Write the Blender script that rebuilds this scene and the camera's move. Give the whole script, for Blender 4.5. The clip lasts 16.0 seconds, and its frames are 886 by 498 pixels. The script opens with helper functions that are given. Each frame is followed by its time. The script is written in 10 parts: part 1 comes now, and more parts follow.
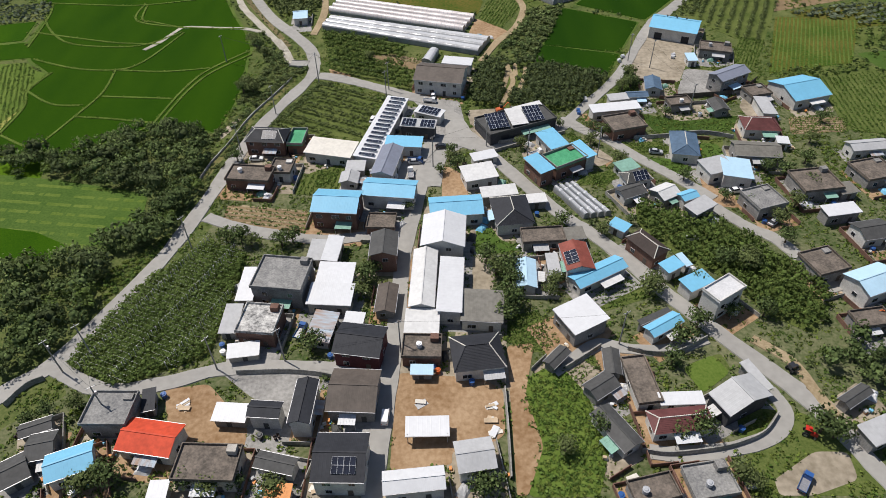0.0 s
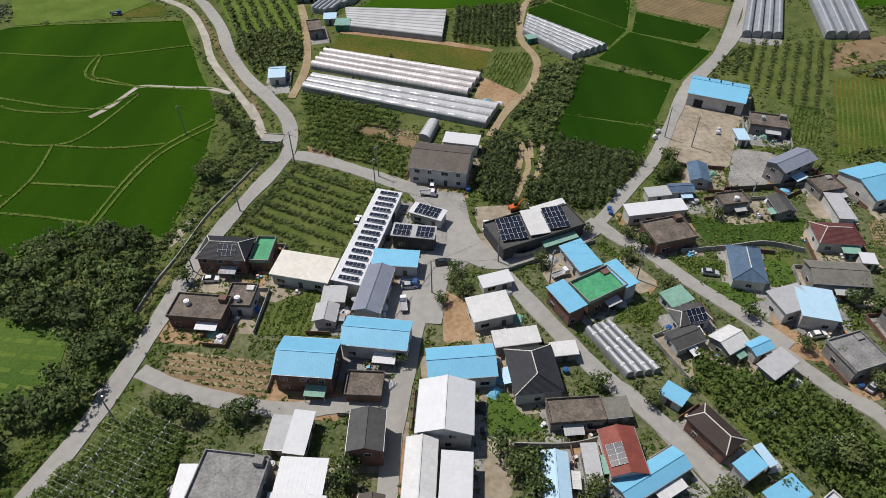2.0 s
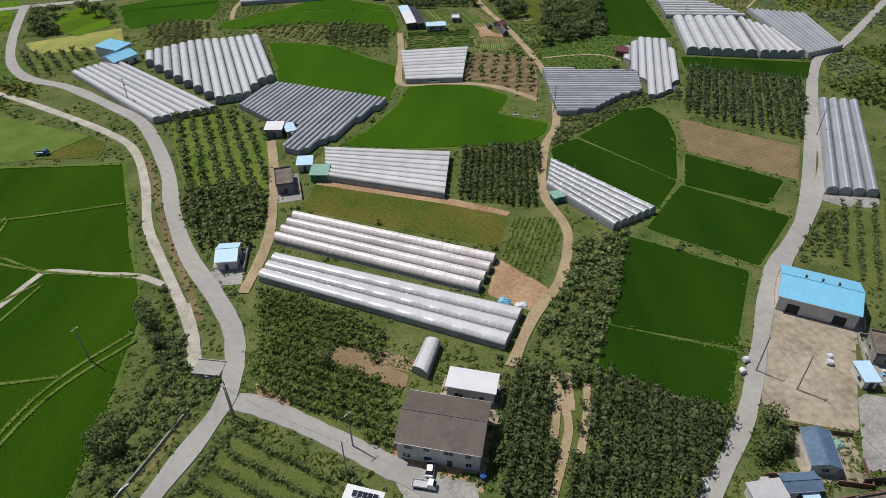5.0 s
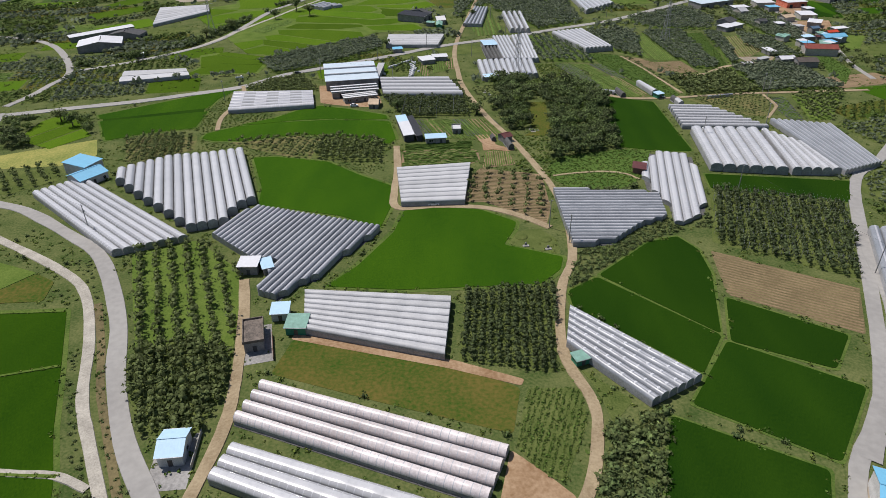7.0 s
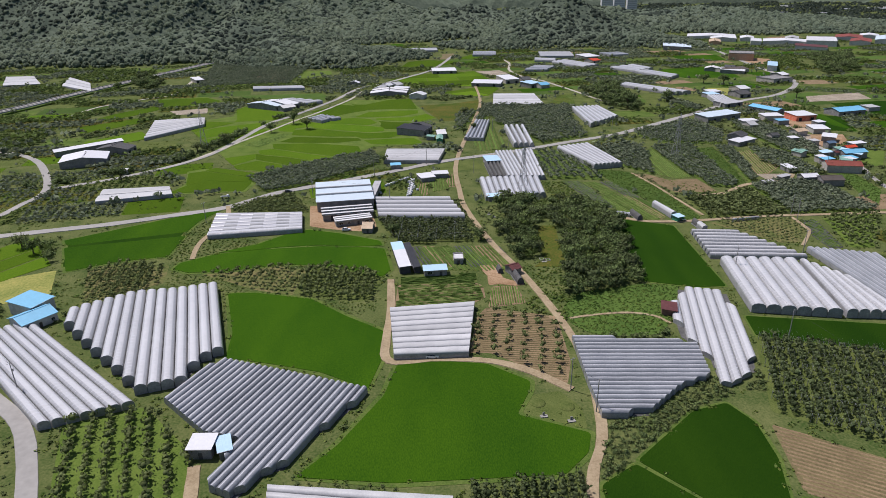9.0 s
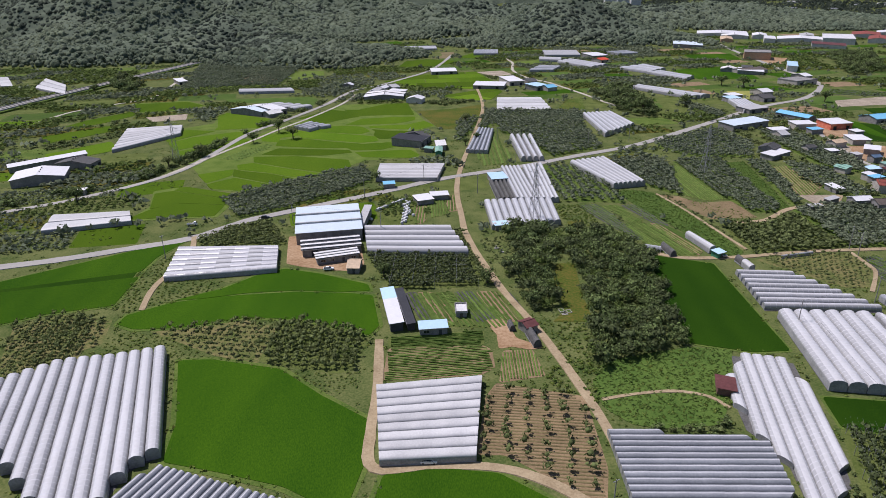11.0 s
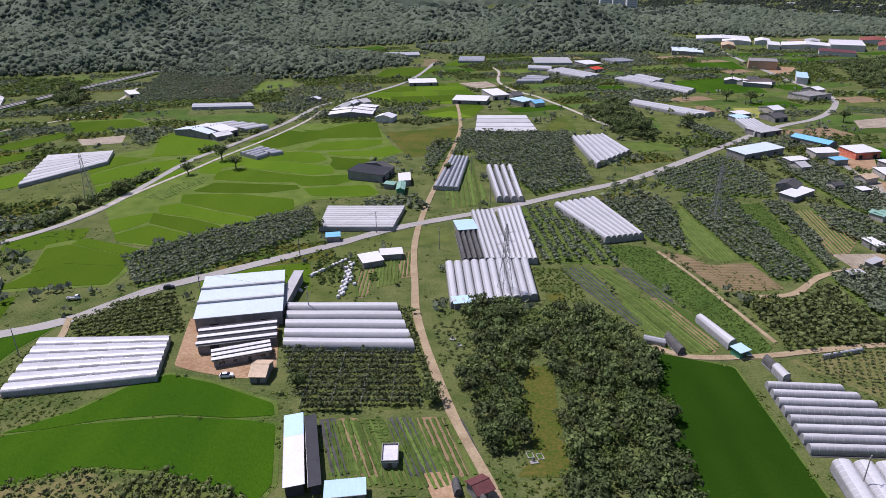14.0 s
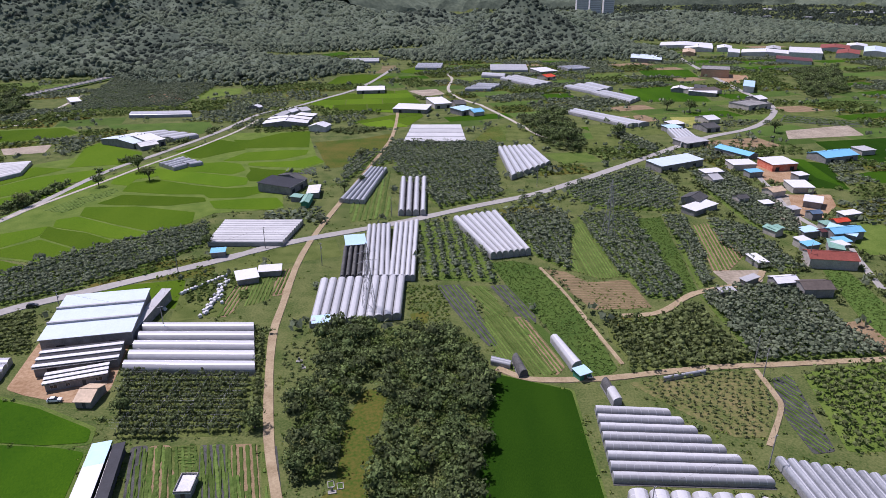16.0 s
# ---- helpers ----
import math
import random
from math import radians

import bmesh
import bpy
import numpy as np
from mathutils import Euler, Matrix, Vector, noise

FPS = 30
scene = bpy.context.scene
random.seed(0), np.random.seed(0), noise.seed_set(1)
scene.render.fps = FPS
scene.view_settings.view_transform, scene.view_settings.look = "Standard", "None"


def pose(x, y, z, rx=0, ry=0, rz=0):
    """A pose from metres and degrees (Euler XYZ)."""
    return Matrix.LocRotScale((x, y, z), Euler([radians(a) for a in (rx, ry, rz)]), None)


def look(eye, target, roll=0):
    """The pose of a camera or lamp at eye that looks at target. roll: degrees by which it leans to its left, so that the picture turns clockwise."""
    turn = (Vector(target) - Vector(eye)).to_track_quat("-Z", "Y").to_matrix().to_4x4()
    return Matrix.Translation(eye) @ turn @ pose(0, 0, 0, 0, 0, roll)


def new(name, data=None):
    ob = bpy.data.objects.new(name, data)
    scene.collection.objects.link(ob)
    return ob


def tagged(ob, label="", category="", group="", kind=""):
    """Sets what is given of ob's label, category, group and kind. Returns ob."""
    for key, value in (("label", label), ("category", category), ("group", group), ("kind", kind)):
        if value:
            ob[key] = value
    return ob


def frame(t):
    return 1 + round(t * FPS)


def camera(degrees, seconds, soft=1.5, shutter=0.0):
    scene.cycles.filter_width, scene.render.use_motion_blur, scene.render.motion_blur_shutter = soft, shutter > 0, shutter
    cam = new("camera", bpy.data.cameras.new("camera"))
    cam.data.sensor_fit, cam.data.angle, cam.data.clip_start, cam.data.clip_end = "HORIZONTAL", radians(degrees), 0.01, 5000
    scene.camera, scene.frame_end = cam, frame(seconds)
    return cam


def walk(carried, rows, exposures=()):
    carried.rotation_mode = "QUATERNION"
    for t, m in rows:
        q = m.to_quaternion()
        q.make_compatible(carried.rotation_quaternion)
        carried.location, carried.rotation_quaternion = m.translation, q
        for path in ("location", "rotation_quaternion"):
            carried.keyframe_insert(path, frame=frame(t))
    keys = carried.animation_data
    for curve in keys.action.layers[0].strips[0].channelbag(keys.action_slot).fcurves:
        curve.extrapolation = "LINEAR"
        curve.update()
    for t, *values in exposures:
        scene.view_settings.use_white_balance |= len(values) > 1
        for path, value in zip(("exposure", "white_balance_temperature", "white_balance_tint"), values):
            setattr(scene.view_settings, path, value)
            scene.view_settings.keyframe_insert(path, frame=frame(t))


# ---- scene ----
cam = camera(68.7, 16.0, soft=0.7)
METRES, EYE, TILT, LEAN, TURN = 406.8, 120.0, 0.0, 0.0, 0.0
ROWS = [
    (0.0, 0.0, 0.0, 0.0, -0.82, -42.47, 0.9),
    (0.5, 0.0, 0.0345, -0.0006, -0.81, -42.47, 0.84),
    (1.0, 0.0, 0.069, -0.0012, -0.8, -42.46, 0.76),
    (1.5, -0.0, 0.1035, -0.0017, -0.79, -42.46, 0.7),
    (2.0, -0.0002, 0.1379, -0.002, -0.81, -42.47, 0.64),
    (2.5, -0.0, 0.1723, -0.0024, -0.78, -42.46, 0.63),
    (3.0, 0.0004, 0.2066, -0.0029, -0.74, -42.44, 0.61),
    (3.5, 0.0006, 0.2412, -0.0032, -0.72, -41.75, 0.6),
    (4.0, 0.0005, 0.2755, -0.0034, -0.72, -40.92, 0.6),
    (4.5, 0.0011, 0.3079, -0.0036, -0.66, -39.62, 0.62),
    (5.0, 0.0016, 0.3356, -0.0033, -0.64, -38.06, 0.63),
    (7.5, 0.0041, 0.4645, -0.0058, -0.55, -28.97, 0.7),
    (8.0, 0.0045, 0.4903, -0.0062, -0.53, -26.6, 0.7),
    (8.5, 0.0049, 0.5162, -0.0062, -0.51, -24.27, 0.7),
    (9.0, 0.0053, 0.542, -0.0064, -0.49, -22.63, 0.7),
    (11.5, 0.0071, 0.7063, -0.0075, -0.58, -23.1, 0.7),
    (12.0, 0.0127, 0.7373, -0.0075, -0.71, -23.14, 0.68),
    (12.5, 0.0205, 0.7706, -0.0072, -0.83, -23.18, 0.64),
    (13.0, 0.0266, 0.804, -0.0064, -0.84, -23.19, 0.58),
    (13.5, 0.0358, 0.8362, -0.0039, -0.82, -23.15, 0.57),
    (14.0, 0.0568, 0.8583, 0.0014, -0.85, -23.12, 0.54),
    (14.5, 0.086, 0.8678, 0.0076, -0.89, -23.08, 0.5),
    (15.0, 0.1191, 0.8685, 0.0118, -0.96, -23.02, 0.44),
    (15.5, 0.1526, 0.8678, 0.0132, -1.03, -22.95, 0.37),
    (16.0, 0.1837, 0.8671, 0.0125, -1.45, -22.89, 0.3),
]
walk(cam, [(t, pose(0, 0, EYE, TILT, LEAN, TURN) @ pose(METRES * x, METRES * y, METRES * z, 90 + pitch, roll, yaw)) for t, x, y, z, yaw, pitch, roll in ROWS],
     exposures=[(0.0, 0.15, 6400, 13), (2.0, 0.0, 6380, 13), (5.0, 0.03, 6350, 13), (9.0, 0.13, 6150, 20), (13.0, 0.22, 6010, 26), (16.0, 0.31, 5880, 30)])

# ---- daylight ----
SUN_FROM = Vector((-0.80, 0.52, 1.75)).normalized()
world = bpy.data.worlds.new("sky")
scene.world = world
world.use_nodes = True
wn = world.node_tree
sky = wn.nodes.new("ShaderNodeTexSky")
sky.sky_type, sky.sun_disc = "NISHITA", False
sky.sun_elevation = math.asin(SUN_FROM.z)
sky.sun_rotation = math.atan2(SUN_FROM.x, SUN_FROM.y)
wn.links.new(sky.outputs["Color"], wn.nodes["Background"].inputs["Color"])
wn.nodes["Background"].inputs["Strength"].default_value = 0.070
sun = new("sun", bpy.data.lights.new("sun", "SUN"))
sun.data.energy, sun.data.angle, sun.data.color = 4.3, radians(0.55), (1.0, 0.95, 0.86)
sun.matrix_world = look(SUN_FROM * 400, (0, 0, 0))

# ---- materials ----
MATS = {}


def mat(name, dark, light, big=0.2, fine=3.0, rough=0.85, bump=0.3, metal=0.0, island=0.0, spec=0.3, piece=0.0, stretch=(1, 1, 1), thin=0.0, sheen=0.0, deep=0.08):
    """A surface between two colours, varied by a coarse and a fine noise; island or piece: how far separate bits differ in value."""
    if name in MATS:
        return MATS[name]
    m = bpy.data.materials.new(name)
    m.use_nodes = True
    t = m.node_tree
    bsdf = t.nodes["Principled BSDF"]
    co = t.nodes.new("ShaderNodeTexCoord")
    mp = t.nodes.new("ShaderNodeMapping")
    mp.inputs["Scale"].default_value = stretch
    t.links.new(co.outputs["Object"], mp.inputs["Vector"])
    n1, n2 = t.nodes.new("ShaderNodeTexNoise"), t.nodes.new("ShaderNodeTexNoise")
    n1.inputs["Scale"].default_value, n1.inputs["Detail"].default_value = big, 5
    n2.inputs["Scale"].default_value, n2.inputs["Detail"].default_value = fine, 4
    for n in (n1, n2):
        t.links.new(mp.outputs["Vector"], n.inputs["Vector"])
    mixv = t.nodes.new("ShaderNodeMath")
    mixv.operation = "MULTIPLY_ADD"
    mixv.inputs[1].default_value = 0.5
    t.links.new(n2.outputs["Fac"], mixv.inputs[0])
    half = t.nodes.new("ShaderNodeMath")
    half.operation, half.inputs[1].default_value = "MULTIPLY", 0.5
    t.links.new(n1.outputs["Fac"], half.inputs[0])
    t.links.new(half.outputs[0], mixv.inputs[2])
    ramp = t.nodes.new("ShaderNodeValToRGB")
    ramp.color_ramp.elements[0].position, ramp.color_ramp.elements[1].position = 0.36, 0.64
    ramp.color_ramp.elements[0].color, ramp.color_ramp.elements[1].color = (*dark, 1), (*light, 1)
    t.links.new(mixv.outputs[0], ramp.inputs["Fac"])
    colour = ramp.outputs["Color"]
    if island or piece:
        if island:
            src = t.nodes.new("ShaderNodeNewGeometry").outputs["Random Per Island"]
        else:
            src = t.nodes.new("ShaderNodeObjectInfo").outputs["Random"]
        rng = t.nodes.new("ShaderNodeMapRange")
        k = island or piece
        rng.inputs["To Min"].default_value, rng.inputs["To Max"].default_value = 1 - k, 1 + k
        t.links.new(src, rng.inputs["Value"])
        hsv = t.nodes.new("ShaderNodeHueSaturation")
        t.links.new(colour, hsv.inputs["Color"])
        t.links.new(rng.outputs["Result"], hsv.inputs["Value"])
        colour = hsv.outputs["Color"]
    t.links.new(colour, bsdf.inputs["Base Color"])
    bsdf.inputs["Roughness"].default_value, bsdf.inputs["Metallic"].default_value = rough, metal
    bsdf.inputs["Specular IOR Level"].default_value = spec
    if bump:
        b = t.nodes.new("ShaderNodeBump")
        b.inputs["Strength"].default_value, b.inputs["Distance"].default_value = bump, deep
        t.links.new(n2.outputs["Fac"], b.inputs["Height"])
        t.links.new(b.outputs["Normal"], bsdf.inputs["Normal"])
    bsdf.inputs["Sheen Weight"].default_value = sheen
    if sheen:
        bsdf.inputs["Sheen Tint"].default_value = (*[min(1, v * 4 + 0.05) for v in light], 1)
    if thin:
        tr, mx = t.nodes.new("ShaderNodeBsdfTranslucent"), t.nodes.new("ShaderNodeMixShader")
        mx.inputs["Fac"].default_value = thin
        t.links.new(colour, tr.inputs["Color"])
        t.links.new(bsdf.outputs[0], mx.inputs[1])
        t.links.new(tr.outputs[0], mx.inputs[2])
        t.links.new(mx.outputs[0], t.nodes["Material Output"].inputs["Surface"])
    MATS[name] = m
    return m


def paint(name):
    return mat(*PALETTE[name][0], **PALETTE[name][1])


def metal_sheet(name, c, wear=0.75, rough=0.42):
    PALETTE[name] = ((name + "_sheet", tuple(v * wear for v in c), c), dict(big=0.25, fine=1.1, rough=rough, bump=0.05, spec=0.35 if sum(c) > 0.8 else 0.2, piece=0.05))


PALETTE = {}
for _n, _c in (("white", (0.61, 0.62, 0.635)), ("grey", (0.42, 0.425, 0.43)), ("pale_grey", (0.62, 0.62, 0.61)), ("blue", (0.17, 0.45, 0.64)), ("pale_blue", (0.42, 0.61, 0.74)),
               ("charcoal", (0.034, 0.036, 0.043)), ("slate", (0.085, 0.085, 0.083)), ("brown", (0.12, 0.10, 0.085)), ("dark_brown", (0.055, 0.04, 0.035)),
               ("red", (0.62, 0.08, 0.035)), ("brick_red", (0.26, 0.075, 0.055)), ("maroon", (0.135, 0.050, 0.048)), ("orange", (0.72, 0.30, 0.09)),
               ("taupe", (0.20, 0.19, 0.165)), ("umber", (0.125, 0.105, 0.09)), ("bluegrey", (0.22, 0.24, 0.30)), ("steel_blue", (0.10, 0.16, 0.24)),
               ("off_white", (0.60, 0.61, 0.625)), ("grey_blue", (0.50, 0.59, 0.65)), ("beige", (0.66, 0.63, 0.56)), ("tan", (0.55, 0.42, 0.28)), ("pale_green", (0.22, 0.40, 0.32))):
    metal_sheet(_n, _c, 0.90 if _n in ("white", "blue", "pale_blue", "off_white", "grey_blue") else 0.82 if _n in ("grey", "pale_grey", "beige", "bluegrey") else 0.68, 0.52 if _n in ("white", "blue", "pale_blue") else 0.62)
PALETTE["rust"] = (("rust_sheet", (0.30, 0.17, 0.09), (0.38, 0.50, 0.60)), dict(big=0.25, fine=1.2, rough=0.7, bump=0.1, stretch=(1, 0.2, 1)))
PALETTE["concrete_roof"] = (("concrete_roof", (0.13, 0.13, 0.13), (0.30, 0.295, 0.28)), dict(big=0.3, fine=2.2, bump=0.3))
PALETTE["stained_roof"] = (("stained_roof", (0.08, 0.08, 0.08), (0.62, 0.61, 0.58)), dict(big=0.5, fine=1.6, bump=0.3))
PALETTE["brown_roof"] = (("brown_roof", (0.07, 0.06, 0.05), (0.20, 0.165, 0.135)), dict(big=0.3, fine=1.8, bump=0.3))
PALETTE["white_roof"] = (("white_roof", (0.45, 0.46, 0.47), (0.62, 0.62, 0.625)), dict(big=0.3, fine=2.0, rough=0.6, bump=0.1))
PALETTE["green_deck"] = (("green_deck", (0.04, 0.22, 0.10), (0.09, 0.36, 0.18)), dict(big=0.4, fine=2.0, rough=0.5, bump=0.1))
for _n, _a, _b in (("w_white", (0.40, 0.39, 0.365), (0.62, 0.61, 0.58)), ("w_plaster", (0.30, 0.28, 0.25), (0.48, 0.45, 0.40)), ("w_grey", (0.15, 0.146, 0.14), (0.31, 0.30, 0.285)),
                   ("w_brick", (0.11, 0.06, 0.045), (0.21, 0.12, 0.09)), ("w_maroon", (0.07, 0.02, 0.025), (0.12, 0.035, 0.04)), ("w_charcoal", (0.035, 0.036, 0.04), (0.08, 0.08, 0.085)),
                   ("w_green", (0.03, 0.17, 0.10), (0.06, 0.25, 0.15)), ("w_red_wall", (0.55, 0.10, 0.05), (0.70, 0.30, 0.2)), ("w_tan", (0.4, 0.25, 0.16), (0.5, 0.33, 0.22))):
    PALETTE[_n] = ((_n, _a, _b), dict(big=0.4, fine=4.0, rough=0.85, bump=0.2))

M_ROAD = mat("road_concrete", (0.255, 0.246, 0.228), (0.325, 0.315, 0.29), 0.04, 0.5, 0.9, 0.08)
M_GRAVEL = mat("track_gravel", (0.26, 0.24, 0.20), (0.46, 0.43, 0.36), 0.2, 2.5, 0.95, 0.5)
M_EARTH = mat("track_earth", (0.225, 0.170, 0.098), (0.36, 0.288, 0.180), 0.15, 1.6, 0.95, 0.5)
M_GROUND = mat("rough_ground", (0.042, 0.072, 0.017), (0.134, 0.146, 0.053), 0.09, 1.3, 1.0, 1.0, spec=0.05)
M_RICE0 = mat("rice_paddy_lush", (0.0125, 0.045, 0.002), (0.034, 0.082, 0.003), 0.05, 5.0, 1.0, 0.6, spec=0.03, piece=0.12, stretch=(1, 0.25, 1))
M_RICE = mat("rice_paddy", (0.0075, 0.029, 0.002), (0.0200, 0.053, 0.003), 0.05, 5.0, 1.0, 0.6, spec=0.03, piece=0.10, stretch=(1, 0.25, 1))
M_RICE1 = mat("rice_paddy_mid", (0.0165, 0.055, 0.003), (0.043, 0.102, 0.004), 0.035, 4.0, 1.0, 0.6, spec=0.03, piece=0.08, stretch=(1, 0.3, 1))
M_RICE2 = mat("rice_paddy_bright", (0.044, 0.096, 0.005), (0.086, 0.144, 0.009), 0.02, 4.0, 1.0, 0.6, spec=0.03, piece=0.30, stretch=(1, 0.3, 1))
M_BUND = mat("bund_grass", (0.046, 0.088, 0.015), (0.115, 0.155, 0.036), 0.10, 1.6, 1.0, 0.8, spec=0.05)
M_GRASS = mat("lush_grass", (0.042, 0.082, 0.016), (0.078, 0.124, 0.026), 0.06, 1.5, 1.0, 0.7, spec=0.05, piece=0.2)
M_MULCH = mat("mulch_film", (0.030, 0.032, 0.030), (0.085, 0.086, 0.080), 0.3, 3.0, 0.7, 0.3, spec=0.15)
M_SWARD = mat("orchard_sward", (0.066, 0.112, 0.018), (0.125, 0.172, 0.036), 0.10, 1.5, 1.0, 0.6, spec=0.05)
M_LAWN = mat("mown_grass", (0.054, 0.080, 0.018), (0.124, 0.146, 0.044), 0.12, 2.0, 1.0, 0.6, spec=0.05)
M_MEADOW = mat("mixed_meadow", (0.028, 0.074, 0.008), (0.128, 0.104, 0.026), 0.045, 0.9, 1.0, 0.6, spec=0.05)
M_MIX = mat("weedy_soil", (0.062, 0.098, 0.022), (0.185, 0.158, 0.070), 0.12, 0.9, 1.0, 0.6, spec=0.05)
M_DRY = mat("dry_field", (0.095, 0.078, 0.034), (0.185, 0.150, 0.068), 0.08, 1.2, 0.95, 0.6)
M_YELLOW = mat("yellowing_field", (0.13, 0.17, 0.03), (0.33, 0.30, 0.08), 0.07, 1.0, 0.95, 0.6)
M_SOIL = mat("tilled_soil", (0.142, 0.100, 0.052), (0.265, 0.190, 0.106), 0.15, 2.0, 0.95, 0.7)
M_DIRT = mat("bare_earth", (0.210, 0.124, 0.060), (0.37, 0.258, 0.155), 0.10, 0.9, 0.95, 0.5)
M_PALE = mat("pale_earth", (0.185, 0.155, 0.11), (0.37, 0.32, 0.245), 0.09, 0.6, 0.95, 0.2)
M_YARD = mat("yard_concrete", (0.17, 0.165, 0.155), (0.33, 0.32, 0.30), 0.15, 1.3, 0.9, 0.25)
M_VILLAGE = mat("village_ground", (0.042, 0.068, 0.019), (0.168, 0.166, 0.092), 0.10, 1.1, 1.0, 0.9, spec=0.05)
M_LEAF = mat("orchard_leaves", (0.086, 0.113, 0.040), (0.162, 0.196, 0.072), 0.3, 1.5, 0.85, 0.0, island=0.45, spec=0.12, thin=0.3)
M_VINE = mat("vine_leaves", (0.066, 0.102, 0.024), (0.132, 0.184, 0.048), 0.08, 1.5, 0.85, 0.0, island=0.4, spec=0.12, thin=0.3)
M_LEAFD = mat("dark_leaves", (0.055, 0.077, 0.032), (0.110, 0.139, 0.056), 0.3, 1.5, 0.85, 0.0, island=0.45, spec=0.12, thin=0.3)
M_WOODL = mat("woodland_leaves", (0.060, 0.092, 0.033), (0.152, 0.200, 0.070), 0.05, 1.5, 0.85, 0.0, island=0.6, spec=0.12, thin=0.3)
# haze over the hills painted in: bluish leaf colour and pale sheen
M_FOREST = mat("hazed_forest_leaves", (0.074, 0.104, 0.070), (0.158, 0.190, 0.122), 0.010, 0.45, 0.9, 0.9, island=0.28, spec=0.12, thin=0.3, sheen=0.3, deep=1.2)
# distance haze is put into these paler, bluer leaves
M_HAZE_LEAF = mat("hazed_orchard_leaves", (0.108, 0.139, 0.086), (0.182, 0.212, 0.134), 0.05, 0.6, 0.9, 0.0, island=0.35, spec=0.1, thin=0.3)
M_CROP = mat("crop_leaves", (0.072, 0.134, 0.024), (0.150, 0.214, 0.052), 0.3, 1.5, 0.9, 0.0, island=0.3, spec=0.1, thin=0.3)
M_WEED = mat("weed_leaves", (0.098, 0.146, 0.024), (0.192, 0.234, 0.056), 0.15, 1.5, 0.9, 0.0, island=0.4, spec=0.1, thin=0.3)
M_BARK = mat("bark", (0.06, 0.045, 0.03), (0.14, 0.11, 0.08), 0.8, 6, 0.95, 0.5)
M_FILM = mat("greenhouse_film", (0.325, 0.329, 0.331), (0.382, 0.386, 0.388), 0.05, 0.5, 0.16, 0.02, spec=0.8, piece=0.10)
M_PINK = mat("dusty_film", (0.46, 0.41, 0.39), (0.68, 0.63, 0.61), 0.08, 1.8, 0.3, 0.15, spec=0.6, piece=0.10)
M_NET = mat("white_netting", (0.395, 0.40, 0.40), (0.495, 0.50, 0.50), 0.10, 2.0, 0.5, 0.08, spec=0.3, piece=0.12)
# grey shading film, darkened further for the shade on tunnel flanks
M_SHADE = mat("grey_shade_film", (0.185, 0.20, 0.215), (0.27, 0.285, 0.305), 0.10, 2.0, 0.35, 0.06, spec=0.5, piece=0.14)
# white ridge strip with the tunnels' top highlight painted into it
M_RIDGE = mat("ridge_highlight_film", (0.455, 0.46, 0.462), (0.53, 0.535, 0.537), 0.06, 1.2, 0.2, 0.02, spec=0.8, piece=0.08)
M_HOOP = mat("hoop_and_crown_film", (0.38, 0.385, 0.40), (0.48, 0.485, 0.50), 0.10, 1.8, 0.3, 0.04, spec=0.6)
# darker film on outer tunnel sides and end walls
M_SIDE = mat("darker_side_film", (0.19, 0.195, 0.20), (0.34, 0.345, 0.35), 0.3, 2.0, 0.35, 0.2, spec=0.5)
# black cloth; also the shade painted between the tunnels
M_GAP = mat("gap_shade_and_black_cloth", (0.05, 0.05, 0.05), (0.12, 0.12, 0.115), 0.3, 2.0, 0.9, 0.2)
M_STEEL = mat("galvanised_steel", (0.30, 0.30, 0.31), (0.48, 0.48, 0.49), 0.5, 5, 0.45, 0.05, metal=0.6)
M_DARK = mat("dark_glass", (0.010, 0.012, 0.016), (0.03, 0.035, 0.04), 0.5, 2, 0.12, 0.0, spec=0.6)
M_SOLAR = mat("solar_cells", (0.008, 0.011, 0.022), (0.016, 0.02, 0.036), 0.6, 3, 0.22, 0.0, spec=0.5, piece=0.2)
M_WALLC = mat("boundary_concrete", (0.17, 0.165, 0.15), (0.38, 0.37, 0.34), 0.3, 2.0, 0.95, 0.3)
M_POLE = mat("pole_concrete", (0.20, 0.195, 0.185), (0.33, 0.32, 0.30), 0.6, 4.0, 0.9, 0.2)
M_WIRE = mat("black_cable", (0.02, 0.02, 0.02), (0.05, 0.05, 0.05), 1, 5, 0.6, 0.0)

# ---- mesh helpers ----
RNG = np.random.default_rng(7)


def mesh_of(name, verts, faces, material, smooth=False):
    me = bpy.data.meshes.new(name)
    me.from_pydata([tuple(v) for v in verts], [], [tuple(f) for f in faces])
    me.materials.append(material)
    if smooth:
        me.polygons.foreach_set("use_smooth", [True] * len(me.polygons))
    me.update()
    return me


def quads_mesh(name, verts, tris, material, normals=None):
    """A large mesh from arrays: verts (n, 3) and tris (m, 3); normals: rounded shading for leaf clumps."""
    me = bpy.data.meshes.new(name)
    me.vertices.add(len(verts))
    me.vertices.foreach_set("co", np.asarray(verts, np.float32).ravel())
    me.loops.add(len(tris) * 3)
    me.loops.foreach_set("vertex_index", np.asarray(tris, np.int32).ravel())
    me.polygons.add(len(tris))
    me.polygons.foreach_set("loop_start", np.arange(0, len(tris) * 3, 3, dtype=np.int32))
    me.polygons.foreach_set("use_smooth", np.full(len(tris), normals is not None))
    me.materials.append(material)
    me.update(calc_edges=True)
    if normals is not None:
        me.normals_split_custom_set_from_vertices(np.asarray(normals, np.float32))
    return me


